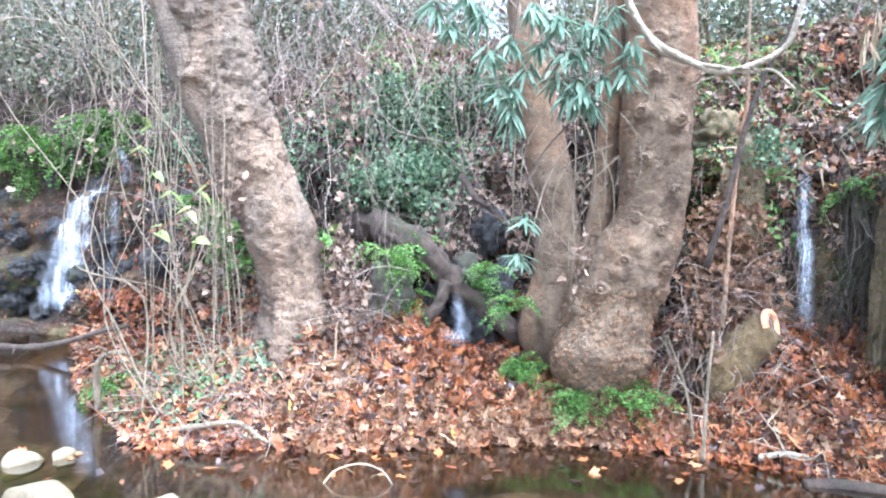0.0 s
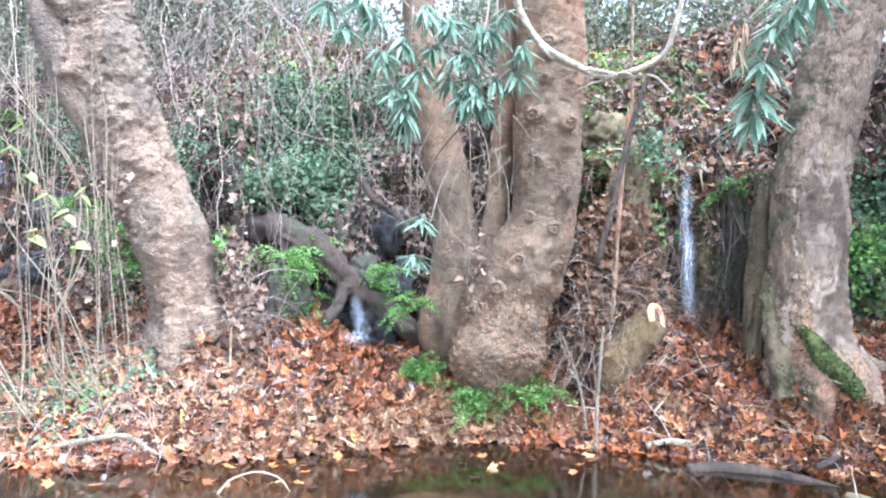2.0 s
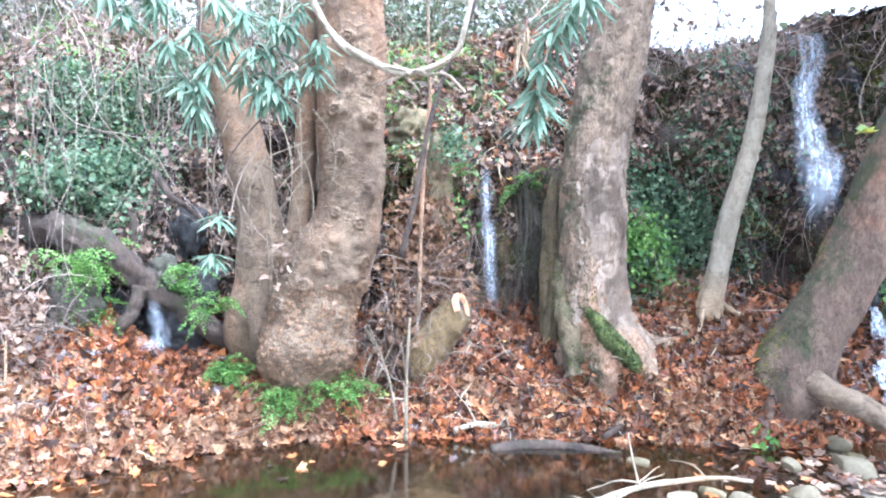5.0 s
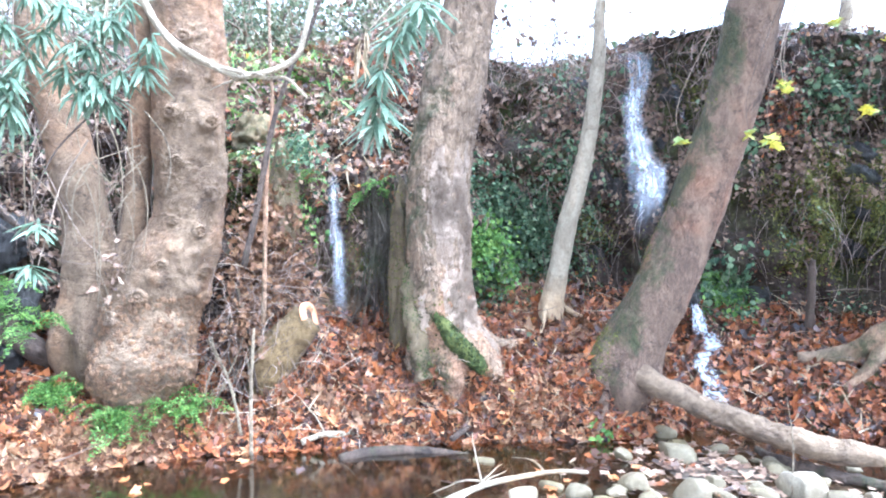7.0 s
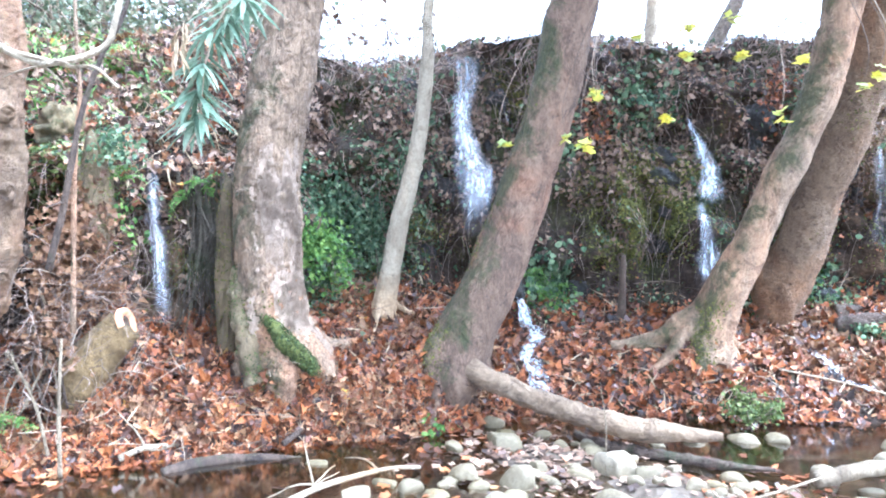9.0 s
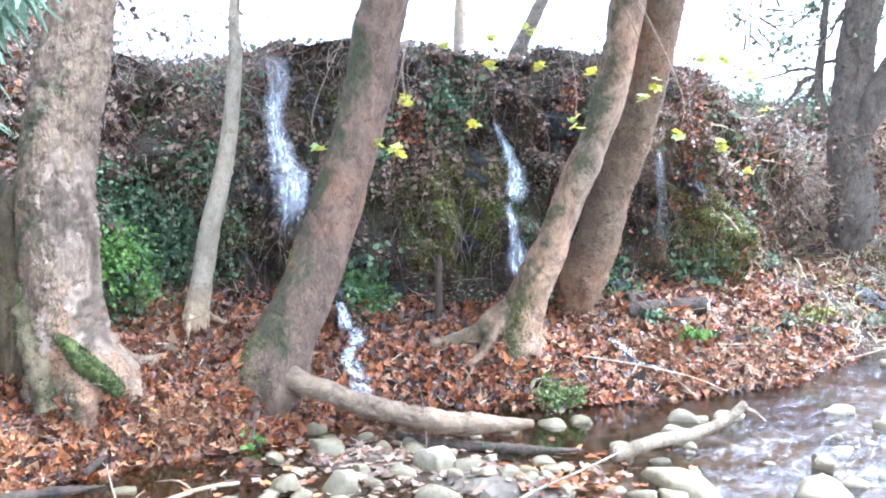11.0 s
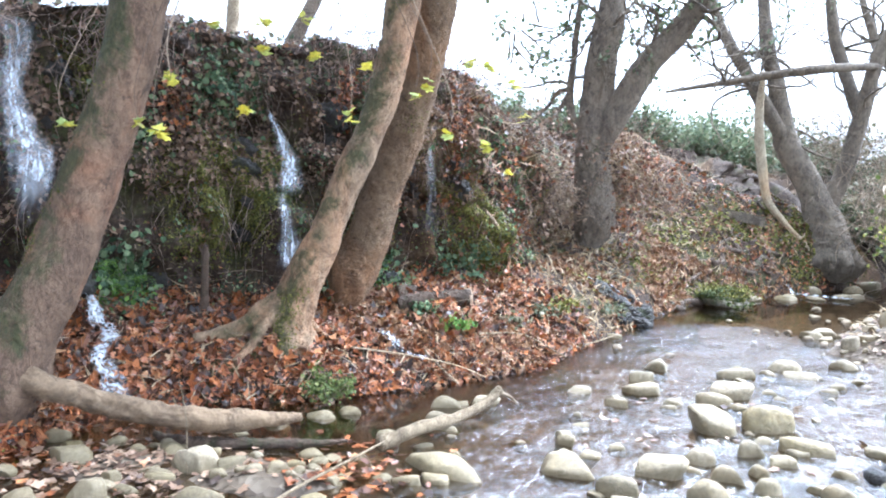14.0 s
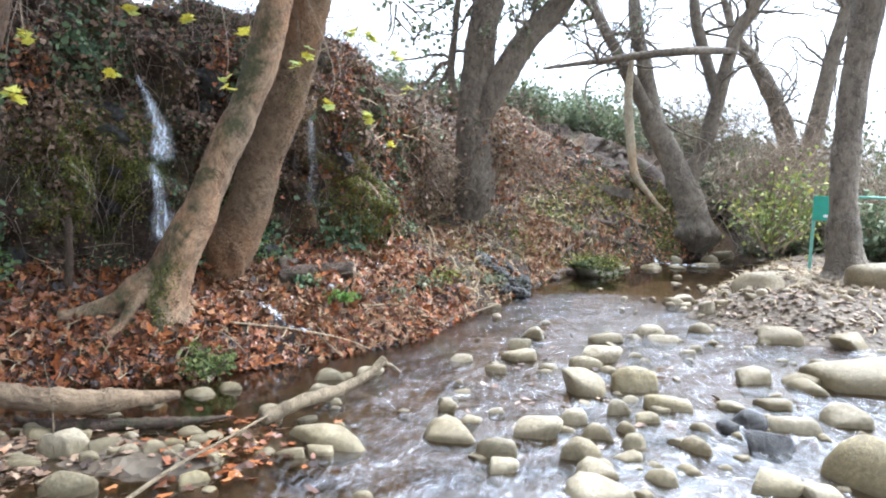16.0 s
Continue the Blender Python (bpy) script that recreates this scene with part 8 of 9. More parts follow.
qn = np.array([(ob.matrix_world.to_3x3().inverted().transposed() @ v.normal).normalized() for v in ob.data.vertices])
pk = RNG.choice(np.flatnonzero(qn[:, 2] > 0.05), 3000)
stuff("moss", *scatter(qv[pk] + RNG.normal(0, 0.03, (3000, 3)) * np.array([1, 1, 0.3]), qn[pk], RNG.uniform(0.02, 0.05, 3000), LEAFLET, RNG, 0.7, 0.005), M_DARKMOSS, "thick green moss over the boulder at the water's edge", "moss")
branch("upright pale stick in the leaves", [(-0.72, 4.90, 0.15), (-0.71, 4.9, 0.45), (-0.70, 4.91, 0.72)], 0.012, M_BARK4, 7, name="stick")
branch("dry stick leaning in the leaf litter", [(1.64, 4.38, 0.0), (1.65, 4.40, 0.41), (1.68, 4.42, 0.80)], 0.014, M_WOOD, 8, name="stick")
branch("thin dry stick leaning in the leaf litter", [(1.60, 4.45, 0.12), (1.55, 4.49, 0.42), (1.43, 4.53, 0.75)], 0.011, M_WOOD, 9, name="stick")
branch("dark wet stick lying at the water's edge", [(2.80, 3.85, 0.06), (3.0, 3.92, 0.10), (3.2, 4.02, 0.14), (3.35, 4.05, 0.16)], 0.022, M_BARK8, 10, 1, name="stick")
branch("bleached forked branch lying in the shallow water", [(2.2, 3.05, 0.04), (2.5, 3.05, 0.08), (2.75, 3.0, 0.10), (3.0, 3.02, 0.07), (3.2, 3.0, 0.03)], 0.018, M_BARK4, 11, 7, twig_len=0.5)
branch("bleached broken branch with splayed twigs", [(1.95, 4.32, 0.05), (2.1, 4.28, 0.09), (2.3, 4.25, 0.07), (2.5, 4.2, 0.05)], 0.02, M_BARK4, 12, 9, twig_len=0.35)
branch("half-sunk grey log at the water's edge", [(2.1, 4.05, -0.02), (2.35, 4.0, 0.01), (2.65, 3.85, 0.0), (2.85, 3.7, -0.03)], 0.045, M_BARK8, 13, 0, "log", category="log", seg=14)
branch("looped pale twig standing in the pool", [(-0.62, 3.9, 0.0), (-0.55, 3.92, 0.07), (-0.42, 3.94, 0.10), (-0.3, 3.92, 0.07), (-0.24, 3.9, 0.0)], 0.006, M_BARK4, 14, 4, twig_len=0.2)
branch("forked driftwood root lying over the stones", [(4.55, 1.25, 0.08), (4.75, 1.05, 0.14), (5.0, 0.85, 0.16), (5.2, 0.7, 0.22), (5.3, 0.62, 0.30)], 0.05, M_WOOD, 15, 1, "driftwood", category="driftwood", seg=14)
branch("long thin stick reaching out over the water", [(6.0, 2.0, 0.35), (6.2, 1.6, 0.28), (6.4, 1.2, 0.18), (6.55, 0.95, 0.06)], 0.008, M_BARK4, 16, 1)
branch("thin stick lying across the shallow water", [(3.4, 1.55, 0.03), (3.8, 1.45, 0.07), (4.2, 1.3, 0.10), (4.5, 1.2, 0.12)], 0.012, M_WOOD, 17, 3)
branch("thin upright twig standing in front of the log", [(3.95, 2.2, 0.0), (3.97, 2.22, 0.3), (3.93, 2.24, 0.55)], 0.005, M_WOOD, 18, 2, twig_len=0.12, name="stick")
branch("fallen stump lying among leaves below the cliff", [(7.25, 2.0, 0.62), (7.42, 1.70, 0.62), (7.55, 1.36, 0.60)], 0.12, M_BARK8, 19, 0, "stump", category="stump", seg=18)
branch("crooked root curling over the mossy rock", [(8.0, 1.3, 1.5), (8.1, 1.15, 1.3), (8.2, 1.1, 1.1), (8.3, 1.05, 0.9), (8.35, 1.1, 0.75)], 0.03, M_BARK3, 20, 2, "root", category="root", hug=True)
branch("broken post standing at the foot of the cliff", [(5.95, 3.35, 0.5), (5.93, 3.33, 0.85), (5.92, 3.32, 1.15)], 0.045, M_BARK8, 21, 0, "post", category="post", seg=12)
for k in range(12):
    rng = np.random.default_rng(300 + k)
    x0 = -1.95 + 0.8 * rng.random()
    branch("arching bare vine rising from the leaf bank", [(x0, 4.55 + 0.2 * rng.random(), 0.12), (x0 - 0.4 * rng.random(), 4.5 + 0.3 * rng.random(), 0.6 + 0.3 * rng.random()), (x0 - 0.7 * rng.random() - 0.05, 4.5 + 0.4 * rng.random(), 1.2 + 0.5 * rng.random()), (x0 - 0.3 - 0.9 * rng.random(), 4.8, 2.2 + 0.8 * rng.random()), (x0 - 0.6 - 1.2 * rng.random(), 5.2, 3.2)], 0.003 + 0.004 * rng.random(), M_WOOD, 320 + k, 1, "vine", 0.5, "vine", 6)

for k in range(15):
    rng = np.random.default_rng(360 + k)
    x0, y0 = rng.uniform(-1.95, -1.28), rng.uniform(4.45, 4.8)
    lean = rng.uniform(0.0, 0.35)
    low = rng.uniform(0.15, 0.9)
    keys = [(x0 - lean * (1 - j / 5) + rng.normal(0, 0.025), y0 + 0.25 * (1 - j / 5), 3.3 + (low - 3.3) * j / 5) for j in range(6)]
    branch("long pale vine hanging in front of the tan tree", keys, rng.uniform(0.003, 0.0065), M_WOOD, 380 + k, int(rng.integers(0, 3)), "vine", 0.35, "vine", 6)
for k in range(16):
    rng = np.random.default_rng(460 + k)
    x0, y0, z0 = rng.uniform(0.45, 1.15), rng.uniform(4.45, 4.85), rng.uniform(1.7, 2.3)
    bow = rng.normal(0, 0.14)
    drop = rng.uniform(0.4, 0.9)
    branch("pale dry twig hanging beside the burred tree", [(x0, y0, z0), (x0 + bow, y0 - 0.04, z0 - 0.3 * drop), (x0 + 1.3 * bow, y0 - 0.05, z0 - 0.65 * drop), (x0 + bow, y0 - 0.03, z0 - drop)], rng.uniform(0.003, 0.006), M_WOOD, 480 + k, 2, "twig", 0.25, "branch", 6)
branch("crooked pale stub standing at the pool's edge", [(-2.42, 5.1, 0.02), (-2.42, 5.08, 0.2), (-2.40, 5.06, 0.36), (-2.32, 5.04, 0.43), (-2.2, 5.02, 0.45)], 0.028, M_WOOD, 401, 2, "stick", category="stick")
branch("weathered stick lying along the pool's edge", [(-1.75, 4.5, 0.06), (-1.5, 4.46, 0.12), (-1.25, 4.48, 0.14), (-1.1, 4.44, 0.06), (-1.0, 4.42, 0.02)], 0.02, M_WOOD, 402, 2, "stick", category="stick")
branch("dark branch fallen into the pool below the waterfall", [(-4.4, 6.7, 0.12), (-3.9, 6.75, 0.08), (-3.5, 6.7, 0.15), (-3.1, 6.6, 0.28), (-2.8, 6.5, 0.36)], 0.035, M_BARK8, 403, 3, twig_len=0.4)
branch("grey branch curving up beside the waterfall", [(-4.6, 6.3, 0.9), (-4.2, 6.3, 1.02), (-3.98, 6.3, 1.2), (-3.9, 6.3, 1.45), (-3.85, 6.35, 1.75)], 0.028, M_BARK3, 404, 3, twig_len=0.5)
for k in range(9):
    rng = np.random.default_rng(340 + k)
    a_ = radians(95 + 21 * k + rng.uniform(-8, 8))
    keys = []
    for j in range(6):
        rr_ = 0.15 + 0.28 * j
        xx, yy = 10.31 + rr_ * math.cos(a_ + 0.12 * j * rng.normal(0, 1)), -4.77 + rr_ * math.sin(a_)
        keys.append((xx, yy, float(ground_height(np.array([xx]), np.array([yy]))[0]) + 0.03 - 0.008 * j + (0.08 if j == 0 else 0)))
    branch("bare root spreading over the gravel from the upright trunk", keys, 0.05, M_WOOD, 340 + k, 1, "root", 0.5, "root", 10, knotty=0.4)

# sawn mossy stub with its pale cut face
stub = thing("sawn_stub", "mossy sawn-off stub with a fresh orange cut face", "stump", (1.84, 4.61, 0.44))
b = Buf()
b.add(*stem([(1.886, 4.916, -0.003, 0.179), (1.907, 4.874, 0.282, 0.164), (1.970, 4.832, 0.493, 0.153), (2.065, 4.769, 0.672, 0.132), (2.160, 4.716, 0.788, 0.114)], 90, 48, 0.2, 9))
part("stub_body", b.mesh("stub_body", mat_bark("mossy_stub", (0.0475, 0.0318, 0.0110), (0.1426, 0.0917, 0.0306), (0.2693, 0.1764, 0.0673), 9, 0.5, 0.25)), stub)
M_CUT = mat_plain("fresh_cut_wood", (0.60, 0.26, 0.11), 0.7, 0.25, 40)
ring_ang = np.linspace(0, 2 * np.pi, 24, endpoint=False)
d = Vector((0.11, -0.10, 0.05)).normalized()
u = d.cross(Vector((0, 0, 1))).normalized()
w = u.cross(d)
ctr = Vector((2.165, 4.712, 0.793))
b = Buf()
rows = []
for rr, push in ((0.122, -0.01), (0.118, 0.014), (0.074, 0.018), (0.066, -0.004)):
    rows += [tuple(ctr + d * push + (u * math.cos(a) + w * math.sin(a)) * rr * (1 + 0.06 * math.sin(3 * a))) for a in ring_ang]
f = []
for k in range(3):
    for j in range(24):
        f.append((k * 24 + j, k * 24 + (j + 1) % 24, (k + 1) * 24 + (j + 1) % 24, (k + 1) * 24 + j))
f = [q for q in f if all((i_ % 24) < 18 for i_ in q)]
b.add(rows, f)
part("cut_face", b.mesh("cut_face", M_CUT), stub, "fresh orange-brown sawn ring")
b = Buf()
b.add([tuple(ctr + d * 0.002 + (u * math.cos(a) + w * math.sin(a)) * 0.1) for a in ring_ang] + [tuple(ctr - d * 0.02)], [(j, (j + 1) % 24, 24) for j in range(24)])
part("heartwood", b.mesh("heartwood", M_BARK8), stub, "dark rotten heartwood")

# mossy buttress of the grey tree
moss_log = thing("mossy_root", "root of the grey tree under bright green moss", "root", (2.95, 3.98, 0.6))
keys = np.array([(2.84, 4.13, 0.84, 0.02), (2.88, 4.06, 0.76, 0.04), (2.93, 3.99, 0.66, 0.056), (3.01, 3.92, 0.56, 0.050), (3.06, 3.87, 0.48, 0.03)])
b = Buf()
b.add(*stem(keys, 60, 26, 0.5, 3))
part("root_body", b.mesh("root_body", mat_bark("moss_over_bark", (0.03, 0.035, 0.008), (0.09, 0.11, 0.015), (0.20, 0.20, 0.04), 9, 0.4, 0.4)), moss_log)
q = spline(keys, 2200)
out = RNG.normal(0, 1, (2200, 3))
out /= np.linalg.norm(out, axis=1)[:, None]
b = Buf()
fv, ff = scatter(q[:, :3] + out * q[:, 3:] * 1.08, out, RNG.uniform(0.008, 0.02, 2200), LEAFLET, RNG, 0.6)
b.add(fv, ff.tolist())
part("moss", b.mesh("moss", M_DARKMOSS, False), moss_log, "fluffy green moss", kind="stuff")

flank = thing("mossy_root", "upright root of the grey tree furred with dark green moss", "root", (2.8, 4.12, 0.5))
keys = np.array([(2.78, 4.40, 1.15, 0.02), (2.76, 4.35, 0.98, 0.045), (2.75, 4.28, 0.80, 0.06), (2.76, 4.20, 0.60, 0.07), (2.78, 4.12, 0.40, 0.07)])
b = Buf()
b.add(*stem(keys, 60, 26, 0.5, 5))
part("root_body", b.mesh("root_body", M_TUFA), flank)
q = spline(keys, 2600)
q = q[vnoise(q[:, :3], 9.0, 12) + 0.6 * vnoise(q[:, :3], 25.0, 13) > 0.1]
out = RNG.normal(0, 1, (len(q), 3))
out /= np.linalg.norm(out, axis=1)[:, None]
b = Buf()
fv, ff = scatter(q[:, :3] + out * q[:, 3:] * 1.06, out, RNG.uniform(0.006, 0.016, len(q)), LEAFLET, RNG, 0.6)
b.add(fv, ff.tolist())
part("moss", b.mesh("moss", M_DARKMOSS, False), flank, "fluffy dark green moss", kind="stuff")

# ---------------------------------------------------------------- shrubs, hedges, far growth
def shrub(label, x, y, z, r, leaves, size, mat, seed, stems=14, category="shrub"):
    rng = np.random.default_rng(seed)
    t = thing("shrub", label, category, (x, y, z))
    base = np.tile(np.array([[x, y, z]]), (stems, 1)) + rng.normal(0, 0.12 * r[0], (stems, 3)) * np.array([1, 1, 0])
    h = rng.normal(0, 0.55, (stems, 3))
    h[:, 2] = 1.0
    g = grow(base, h * np.array([r[0] / r[2], r[1] / r[2], 1]), np.full(stems, r[2] * 1.7) * rng.uniform(0.6, 1.1, stems), 10, rng, 0.0, 0.16)
    b = Buf()
    b.add(*strands(g, np.full(stems, 0.012 * r[2] + 0.006), np.full(stems, 0.004), 4))
    part("stem", b.mesh("stem", M_TWIG), t, kind="stuff")
    tips = g[:, 3:].reshape(-1, 3)
    p = tips[rng.integers(0, len(tips), leaves)] + rng.normal(0, 0.16 * r[2], (leaves, 3))
    v, f = scatter(p, rng.normal(0, 1, p.shape), rng.uniform(size[0], size[1], leaves), IVY, rng)
    b = Buf()
    b.add(v, f.tolist())
    part("foliage", b.mesh("foliage", mat, False), t, kind="stuff")
    return t


shrub("low light-green shrub at the tree's foot by the water", 5.5, 2.0, 0.05, (0.42, 0.35, 0.15), 900, (0.015, 0.04), M_SEDGE, 1, 16)
shrub("yellow-green leafy bush beside the green sign", 13.1, -4.75, 0.5, (0.7, 0.7, 1.0), 900, (0.045, 0.09), mat_green("bush_green", [(0.0, (0.10, 0.13, 0.03)), (0.7, (0.24, 0.27, 0.07)), (1.0, (0.50, 0.46, 0.10))]), 2, 22)
for k, (x, y, sx, sz, m) in enumerate([(19.5, 3.0, 1.6, 1.1, M_HEDGE), (20.0, 1.2, 1.6, 1.0, M_HEDGE), (20.5, -0.5, 1.6, 1.1, M_HEDGE), (21.0, -2.2, 1.6, 1.2, M_HEDGE), (22.0, -4.0, 1.7, 1.4, M_HEDGE), (24.0, -6.0, 2.0, 1.6, M_DRAB), (17.5, 5.0, 1.8, 1.2, M_HEDGE), (15.5, 6.0, 1.6, 1.0, M_DRAB), (19.0, -5.6, 1.3, 1.3, M_DRAB), (20.5, -7.5, 1.8, 1.7, M_DRAB), (21.0, -9.5, 1.8, 1.7, M_DRAB), (19.5, -11.5, 2.0, 1.7, M_HEDGE), (17.0, -13.0, 2.0, 1.6, M_DRAB), (26.0, -9.0, 2.5, 2.4, M_DRAB), (27, -13, 2.5, 2.4, M_HEDGE), (25, -3, 2.4, 2.0, M_HEDGE), (14.8, -5.9, 0.9, 0.8, M_DRAB), (16.5, -6.6, 1.0, 0.9, M_DRAB), (13.2, -6.8, 1.0, 0.8, M_HEDGE)]):
    zz = max(bank_down(x, y, 12), float(ground_height(np.array([x]), np.array([y]))[0]))
    shrub("dense green hedge shrub in the distance" if m is M_HEDGE else "dull brown-green thicket shrub in the distance", x, y, zz - 0.1, (sx, sx, sz * (0.6 if x > 17 and y > -6.5 else 1.0)), 1900, (0.06, 0.15), m, 10 + k, 40)
for k in range(9):
    x, y = 19.0 + 0.62 * k, 1.6 - 1.25 * k
    shrub("hazy green hedge shrub on the terrace", x + 1.2, y, bank_down(x + 1.2, y, 12) - 0.1, (1.1, 1.1, 0.75), 1800, (0.05, 0.12), M_HEDGE, 240 + k, 30)
for k, (x, y) in enumerate([(-7.5, 10.5), (-6.0, 10.2), (-4.6, 9.9), (-3.3, 9.6), (-2.0, 9.3), (-0.9, 9.4), (1.7, 9.0), (3.0, 8.3), (4.2, 7.2)]):
    shrub("drab evergreen shrub in the wood behind the brow", x, y, bank_down(x, y, 12) - 0.1, (1.3, 1.0, 1.5 - 0.7 * (k > 5)), 3200, (0.03, 0.08), M_HEDGE if k > 5 else M_DRAB, 270 + k, 70)
# sparse leaves in the crowns of the far trees
for k, (x, y, z, r, c) in enumerate([(11.1, 1.2, 4.0, 0.7, 240), (11.0, -0.4, 4.3, 0.6, 260), (11.2, 0.2, 5.2, 1.2, 700), (10.9, -1.4, 5.2, 0.9, 350), (16.5, -3.0, 6.0, 1.4, 300), (16.3, -5.0, 6.2, 1.2, 250)]):
    rng = np.random.default_rng(500 + k)
    g = grow(np.tile([[x, y, z]], (16, 1)) + rng.normal(0, r * 0.3, (16, 3)), rng.normal(0, 1, (16, 3)), np.full(16, r * 1.2), 9, rng, 0.0, 0.25)
    t = thing("twigs", "fine bare twigs with a few small leaves in a treetop", "branch", (x, y, z))
    b = Buf()
    b.add(*strands(g, np.full(16, 0.02), np.full(16, 0.004), 4))
    part("stem", b.mesh("stem", M_BARK7), t, kind="stuff")
    tips = g[:, 3:].reshape(-1, 3)
    p = tips[rng.integers(0, len(tips), c)] + rng.normal(0, 0.08, (c, 3))
    v, f = scatter(p, rng.normal(0, 1, p.shape), rng.uniform(0.05, 0.09, c), IVY, rng)
    b = Buf()
    b.add(v, f.tolist())
    part("foliage", b.mesh("foliage", M_HEDGE, False), t, kind="stuff")

# ---------------------------------------------------------------- sign and plank
def box(bm_buf, lo, hi, m=Matrix.Identity(4), bevel=0.004):
    bm = bmesh.new()
    bmesh.ops.create_cube(bm, size=1.0)
    for v in bm.verts:
        v.co = Vector([(lo[i] + hi[i]) / 2 + v.co[i] * (hi[i] - lo[i]) for i in range(3)])
    bmesh.ops.bevel(bm, geom=bm.edges[:], offset=bevel, segments=2, affect="EDGES")
    bm_buf.add([tuple(m @ v.co) for v in bm.verts], [[v.index for v in f.verts] for f in bm.faces])
    bm.free()


M_SIGN = mat_plain("green_sign_paint", (0.03, 0.26, 0.17), 0.4, 0.12, 12)
M_POST = mat_plain("green_post_paint", (0.16, 0.36, 0.27), 0.5, 0.2, 12)
M_WHITE = mat_plain("white_paint", (0.75, 0.75, 0.72), 0.5, 0.1)
M_RED = mat_plain("red_paint", (0.55, 0.06, 0.04), 0.5, 0.15)
sgz = float(ground_height(np.array([11.42]), np.array([-4.72]))[0])
sg = thing("sign", "small green metal sign on a thin post", "sign", (11.42, -4.72, sgz))
m = pose(11.42, -4.72, sgz, 0, 0, 84)
for nm, lo, hi, mt in (("post", (-0.02, -0.02, -0.1), (0.02, 0.02, 1.50 - sgz), M_POST), ("board", (-0.36, 0.022, 1.14 - sgz), (0.03, 0.034, 1.50 - sgz), M_SIGN),
                       ("lettering_bar", (-0.30, 0.036, 1.19 - sgz), (-0.12, 0.040, 1.23 - sgz), M_WHITE)):
    b = Buf()
    box(b, lo, hi, m, 0.002)
    part(nm, b.mesh(nm, mt, False), sg)
pl = thing("plank", "dark wooden beam with a red and white painted mark", "plank", (15.2, -1.95, bank_down(15.2, -1.95)))
z0 = bank_down(15.2, -1.95)
m = look((15.2, -1.95, z0 + 0.06), (15.13, -2.53, z0 - 0.06))
b = Buf()
box(b, (-0.05, -0.09, -0.8), (0.05, 0.09, 0.8), m, 0.008)
part("beam", b.mesh("beam", M_BARK7, False), pl)
for nm, lo, hi, mt in (("white_mark", (-0.055, 0.0, -0.06), (-0.05, 0.07, 0.1), M_WHITE), ("red_mark", (-0.055, -0.07, -0.06), (-0.05, 0.0, 0.1), M_RED)):
    b = Buf()
    box(b, lo, hi, m, 0.001)
    part(nm, b.mesh(nm, mt, False), pl)

# ---------------------------------------------------------------- mossy stump on the ledge
mq = Vector(bank_face(1.93, 5.0, 2.08, -0.05))
ms = thing("mossy_stump", "rotten olive-brown stump with a cap of moss", "stump", mq)
me = CRAGS[2].copy()
me.materials.clear()
me.materials.append(mat_bark("rotten_wood", (0.10, 0.065, 0.03), (0.24, 0.165, 0.075), (0.38, 0.28, 0.14), 8, 0.4, 0.5))
me.transform(Matrix.Diagonal((0.2, 0.17, 0.19, 1)))
stump_body = new("stump_body", me)
stump_body.parent = ms

# ---------------------------------------------------------------- trees behind the brow
tree("slim pale trunk behind the brow of the cliff", M_BARK4, [(9.2, 5.0, 2.9, 0.10), (9.2, 5.0, 3.6, 0.09), (9.2, 4.95, 4.4, 0.08), (9.3, 4.9, 6.0, 0.05)], seed=131, rings=60, seg=20, flakes=0)
tree("dark leaning trunk behind the brow of the cliff", M_BARK7, [(9.4, 4.5, 2.9, 0.10), (9.45, 4.3, 3.5, 0.10), (9.6, 4.0, 4.2, 0.09), (9.9, 3.4, 5.6, 0.05)], seed=132, rings=60, seg=20, flakes=0)

rail = thing("rail", "pale green metal rail behind the upright trunk", "rail", (11.7, -5.25, 1.6))
b = Buf()
b.add(*tube(np.array([(11.6, -5.2, 1.50), (11.6, -6.0, 1.50), (11.6, -6.8, 1.51), (11.6, -7.8, 1.52)]), np.full(4, 0.02), 8))
part("rail_bar", b.mesh("rail_bar", M_POST), rail)
for y_ in (-5.27, -7.6):
    b = Buf()
    b.add(*tube(np.array([(11.6, y_, float(ground_height(np.array([11.6]), np.array([y_]))[0]) - 0.1), (11.6, y_, 1.50)]), np.full(2, 0.022), 8))
    part("rail_post", b.mesh("rail_post", M_POST), rail)

# ---------------------------------------------------------------- fine bare branches of the far trees
def bare_crown(name_label, anchors, reach, seed, count=26):
    """Crooked boughs with twigs, growing from places on a far tree."""
    rng = np.random.default_rng(seed)
    a = np.array(anchors, float)
    k = rng.integers(0, len(a), count)
    h = rng.normal(0, 1, (count, 3)) * np.array([0.6, 1, 0.6]) + np.array([0, 0, 0.7])
    g = grow(a[k], h, reach * rng.uniform(0.5, 1.1, count), 14, rng, -0.02, 0.3)
    t = thing("bough", name_label, "branch", tuple(a[0]))
    for q in g:
        b = Buf()
        b.add(*tube(q, np.linspace(0.035, 0.008, 14) * rng.uniform(0.6, 1.3), 6))
        part("bough", b.mesh("bough", M_BARK7), t)
    m = count * 14
    st = g[rng.integers(0, count, m), rng.integers(3, 14, m)]
    tw = grow(st, rng.normal(0, 1, (m, 3)) + np.array([0, 0, 0.3]), rng.uniform(0.2, 0.7, m), 7, rng, 0.0, 0.3)
    b = Buf()
    b.add(*strands(tw, np.full(m, 0.008), np.full(m, 0.003), 3))
    part("twig", b.mesh("twig", M_BARK7), t, kind="stuff")


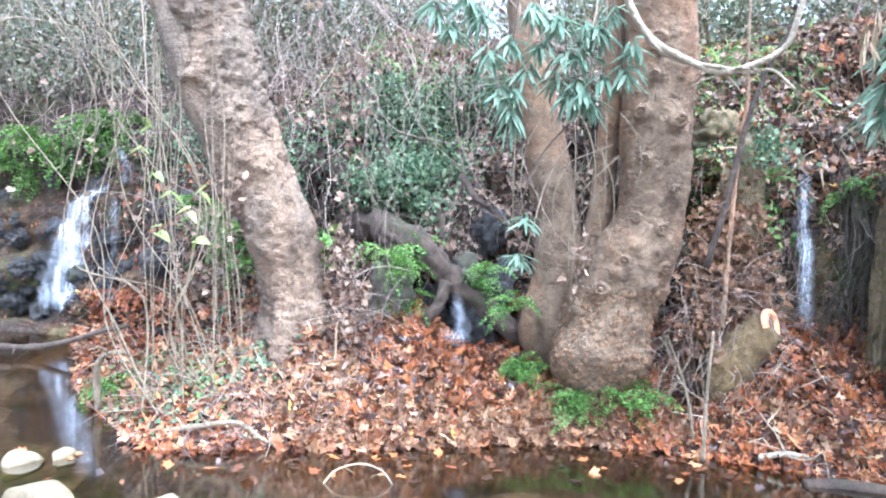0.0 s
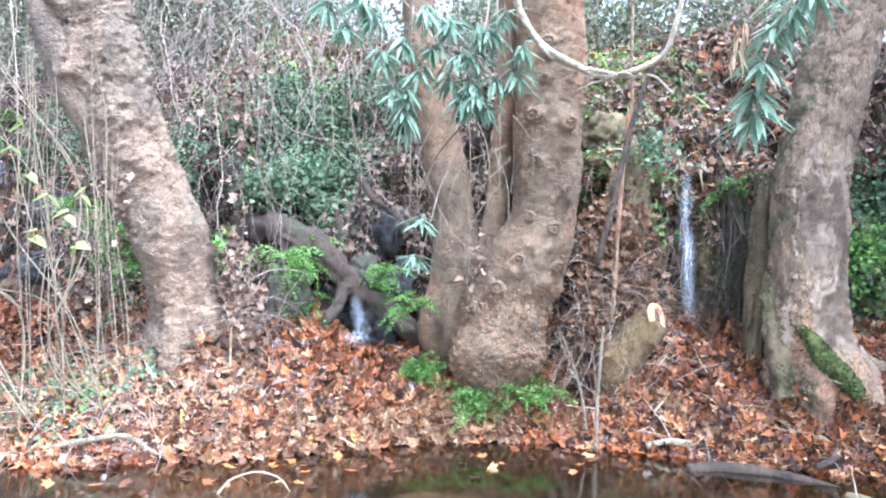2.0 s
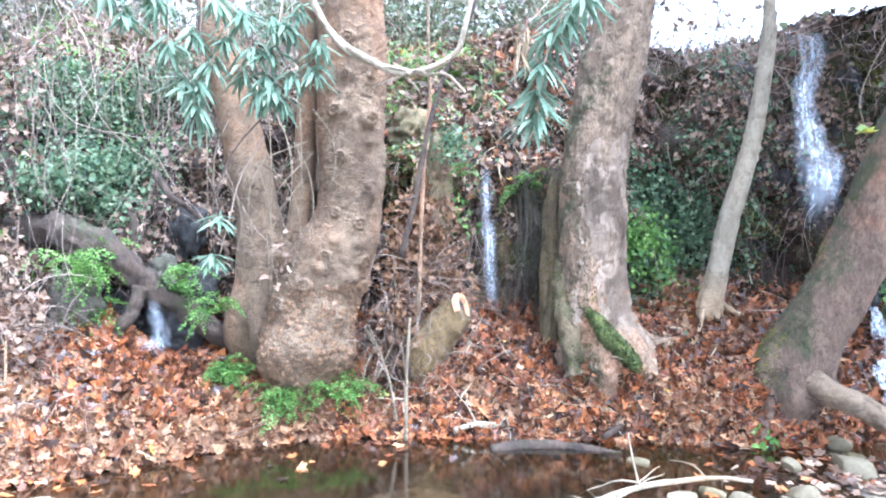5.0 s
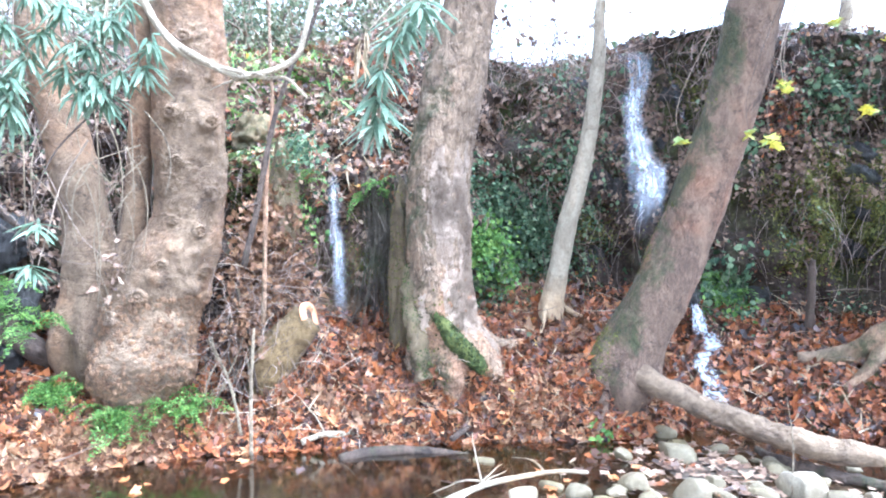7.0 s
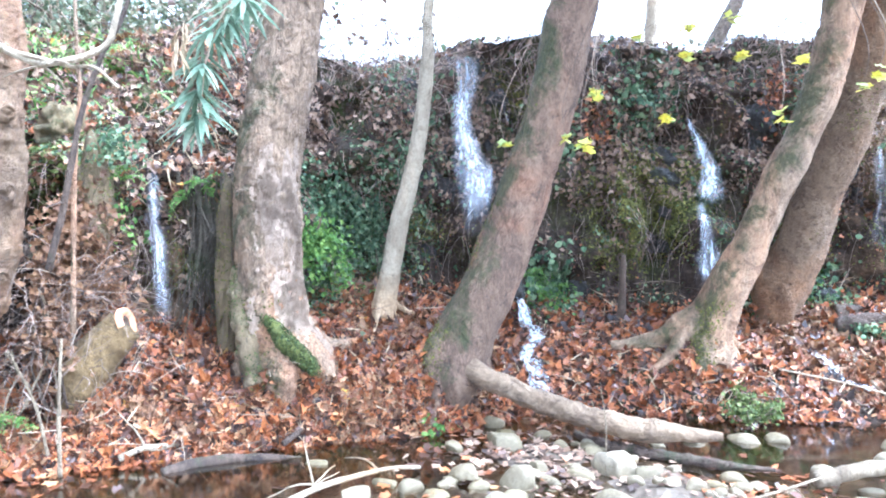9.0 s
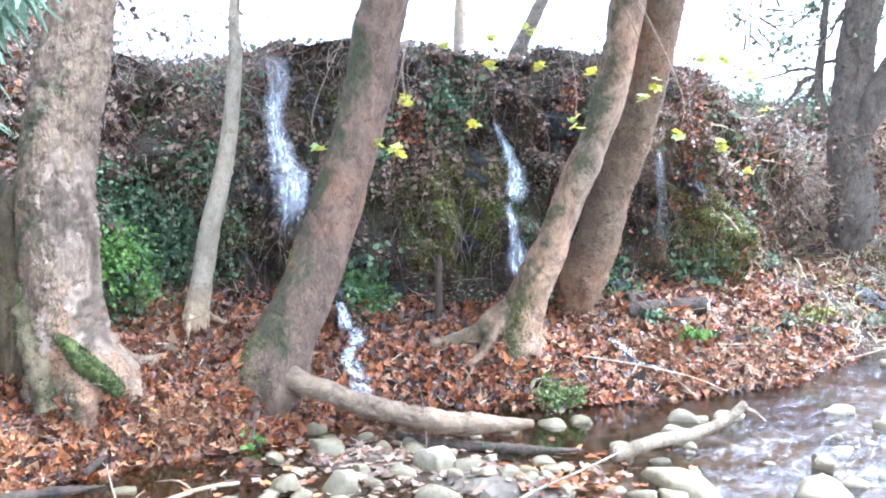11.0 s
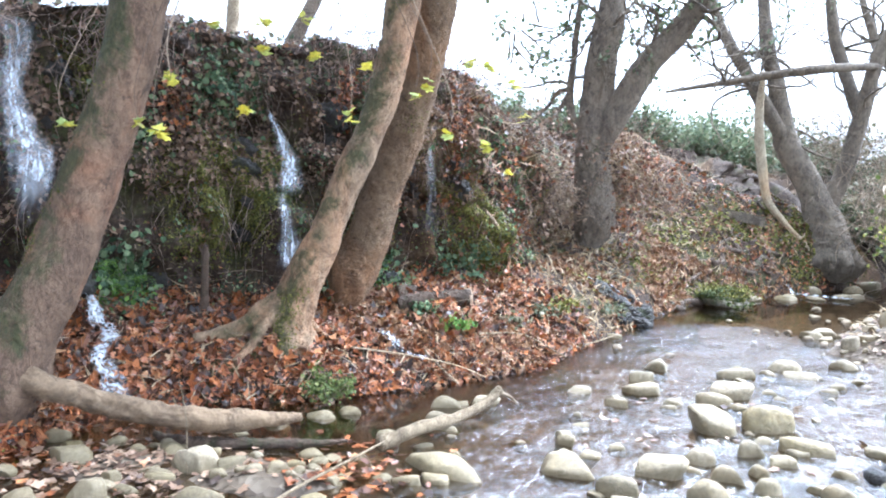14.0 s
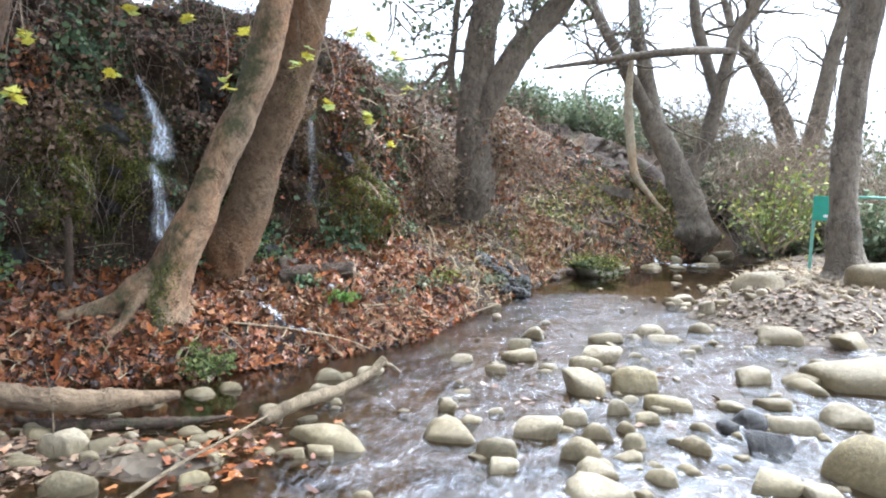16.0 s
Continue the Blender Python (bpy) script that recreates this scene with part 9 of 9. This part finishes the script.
bare_crown("crooked bare boughs of the forked tree", [(11.11, 0.3, 2.9), (11.1, 0.2, 4.0), (11.02, -0.4, 3.6), (11.0, -0.9, 4.2), (11.2, 0.0, 5.0), (11.09, 0.65, 3.2)], 1.5, 1)
bare_crown("crooked bare boughs of the many-stemmed tree", [(16.5, -3.3, 3.0), (16.6, -2.9, 4.6), (16.4, -2.6, 4.0), (16.4, -4.6, 3.5), (16.3, -5.1, 5.2), (16.7, -4.2, 4.8), (15.7, -2.0, 4.0)], 2.2, 2, 40)
bare_crown("crooked bare boughs of the far dark tree", [(18.2, -6.5, 3.3), (18.4, -5.9, 4.5), (18.3, -7.6, 4.4), (18.3, -7.9, 5.7), (18.6, -5.4, 5.3)], 2.4, 3, 40)

# ---------------------------------------------------------------- sawn log and low green tufts below the cliff
sawn = fallen_log("short dark sawn log half buried in leaves below the cliff", [(7.02, 1.92, 0.58, 0.075), (7.12, 1.76, 0.60, 0.085), (7.26, 1.52, 0.62, 0.09), (7.40, 1.30, 0.64, 0.092)], M_BARK8, 33)
ax = (Vector((7.40, 1.30, 0.64)) - Vector((7.26, 1.52, 0.62))).normalized()
side_ = ax.cross(Vector((0, 0, 1))).normalized()
up_ = side_.cross(ax)
b = Buf()
ring = np.array([[*(Vector((7.40, 1.30, 0.64)) + ax * d_ + (side_ * math.cos(a_) + up_ * math.sin(a_)) * 0.085 * g_)] for d_, g_ in ((-0.02, 1.04), (0.012, 1.0), (0.016, 0.5), (0.014, 0.02)) for a_ in np.linspace(0, 2 * math.pi, 25)])
b.add(ring, grid_faces(4, 25))
part("cut_face", b.mesh("cut_face", M_PEELED), sawn, "pale sawn end")
for k, (x, y, r, c, m_) in enumerate([(7.01, 1.33, 0.14, 150, M_FERN), (6.99, 1.64, 0.12, 90, M_IVY), (8.1, 0.68, 0.2, 170, M_DRAB), (9.6, 0.05, 0.25, 220, M_DRAB), (7.5, 0.86, 0.12, 80, M_DRAB), (7.4, 2.15, 0.2, 160, M_IVY), (8.5, 0.5, 0.2, 160, M_MOSS), (3.75, 3.45, 0.12, 60, M_FERN)]):
    cloud("green_tuft", "low green tuft among fallen leaves below the cliff", (x, y, bank_down(x, y, 1.6) + 0.06), (r, r, 0.06), c, (0.025, 0.06), IVY, m_, 960 + k, "plants")
for k, pts in enumerate([[(7.15, 1.75, 0.3), (6.95, 1.35, 0.3), (6.85, 1.0, 0.3)], [(6.7, 1.75, 0.3), (6.5, 1.45, 0.3), (6.3, 1.15, 0.3)], [(7.0, 1.15, 0.3), (7.4, 0.75, 0.3), (7.7, 0.35, 0.3)], [(8.1, 0.35, 0.3), (8.6, 0.1, 0.3), (9.2, -0.15, 0.3)]]):
    branch("bleached stick lying on the leaf bank", [(x, y, max(bank_down(x, y, 1.6), 0.0) + 0.05) for x, y, _ in pts], 0.012, M_WOOD, 970 + k, 2, "stick", category="stick")
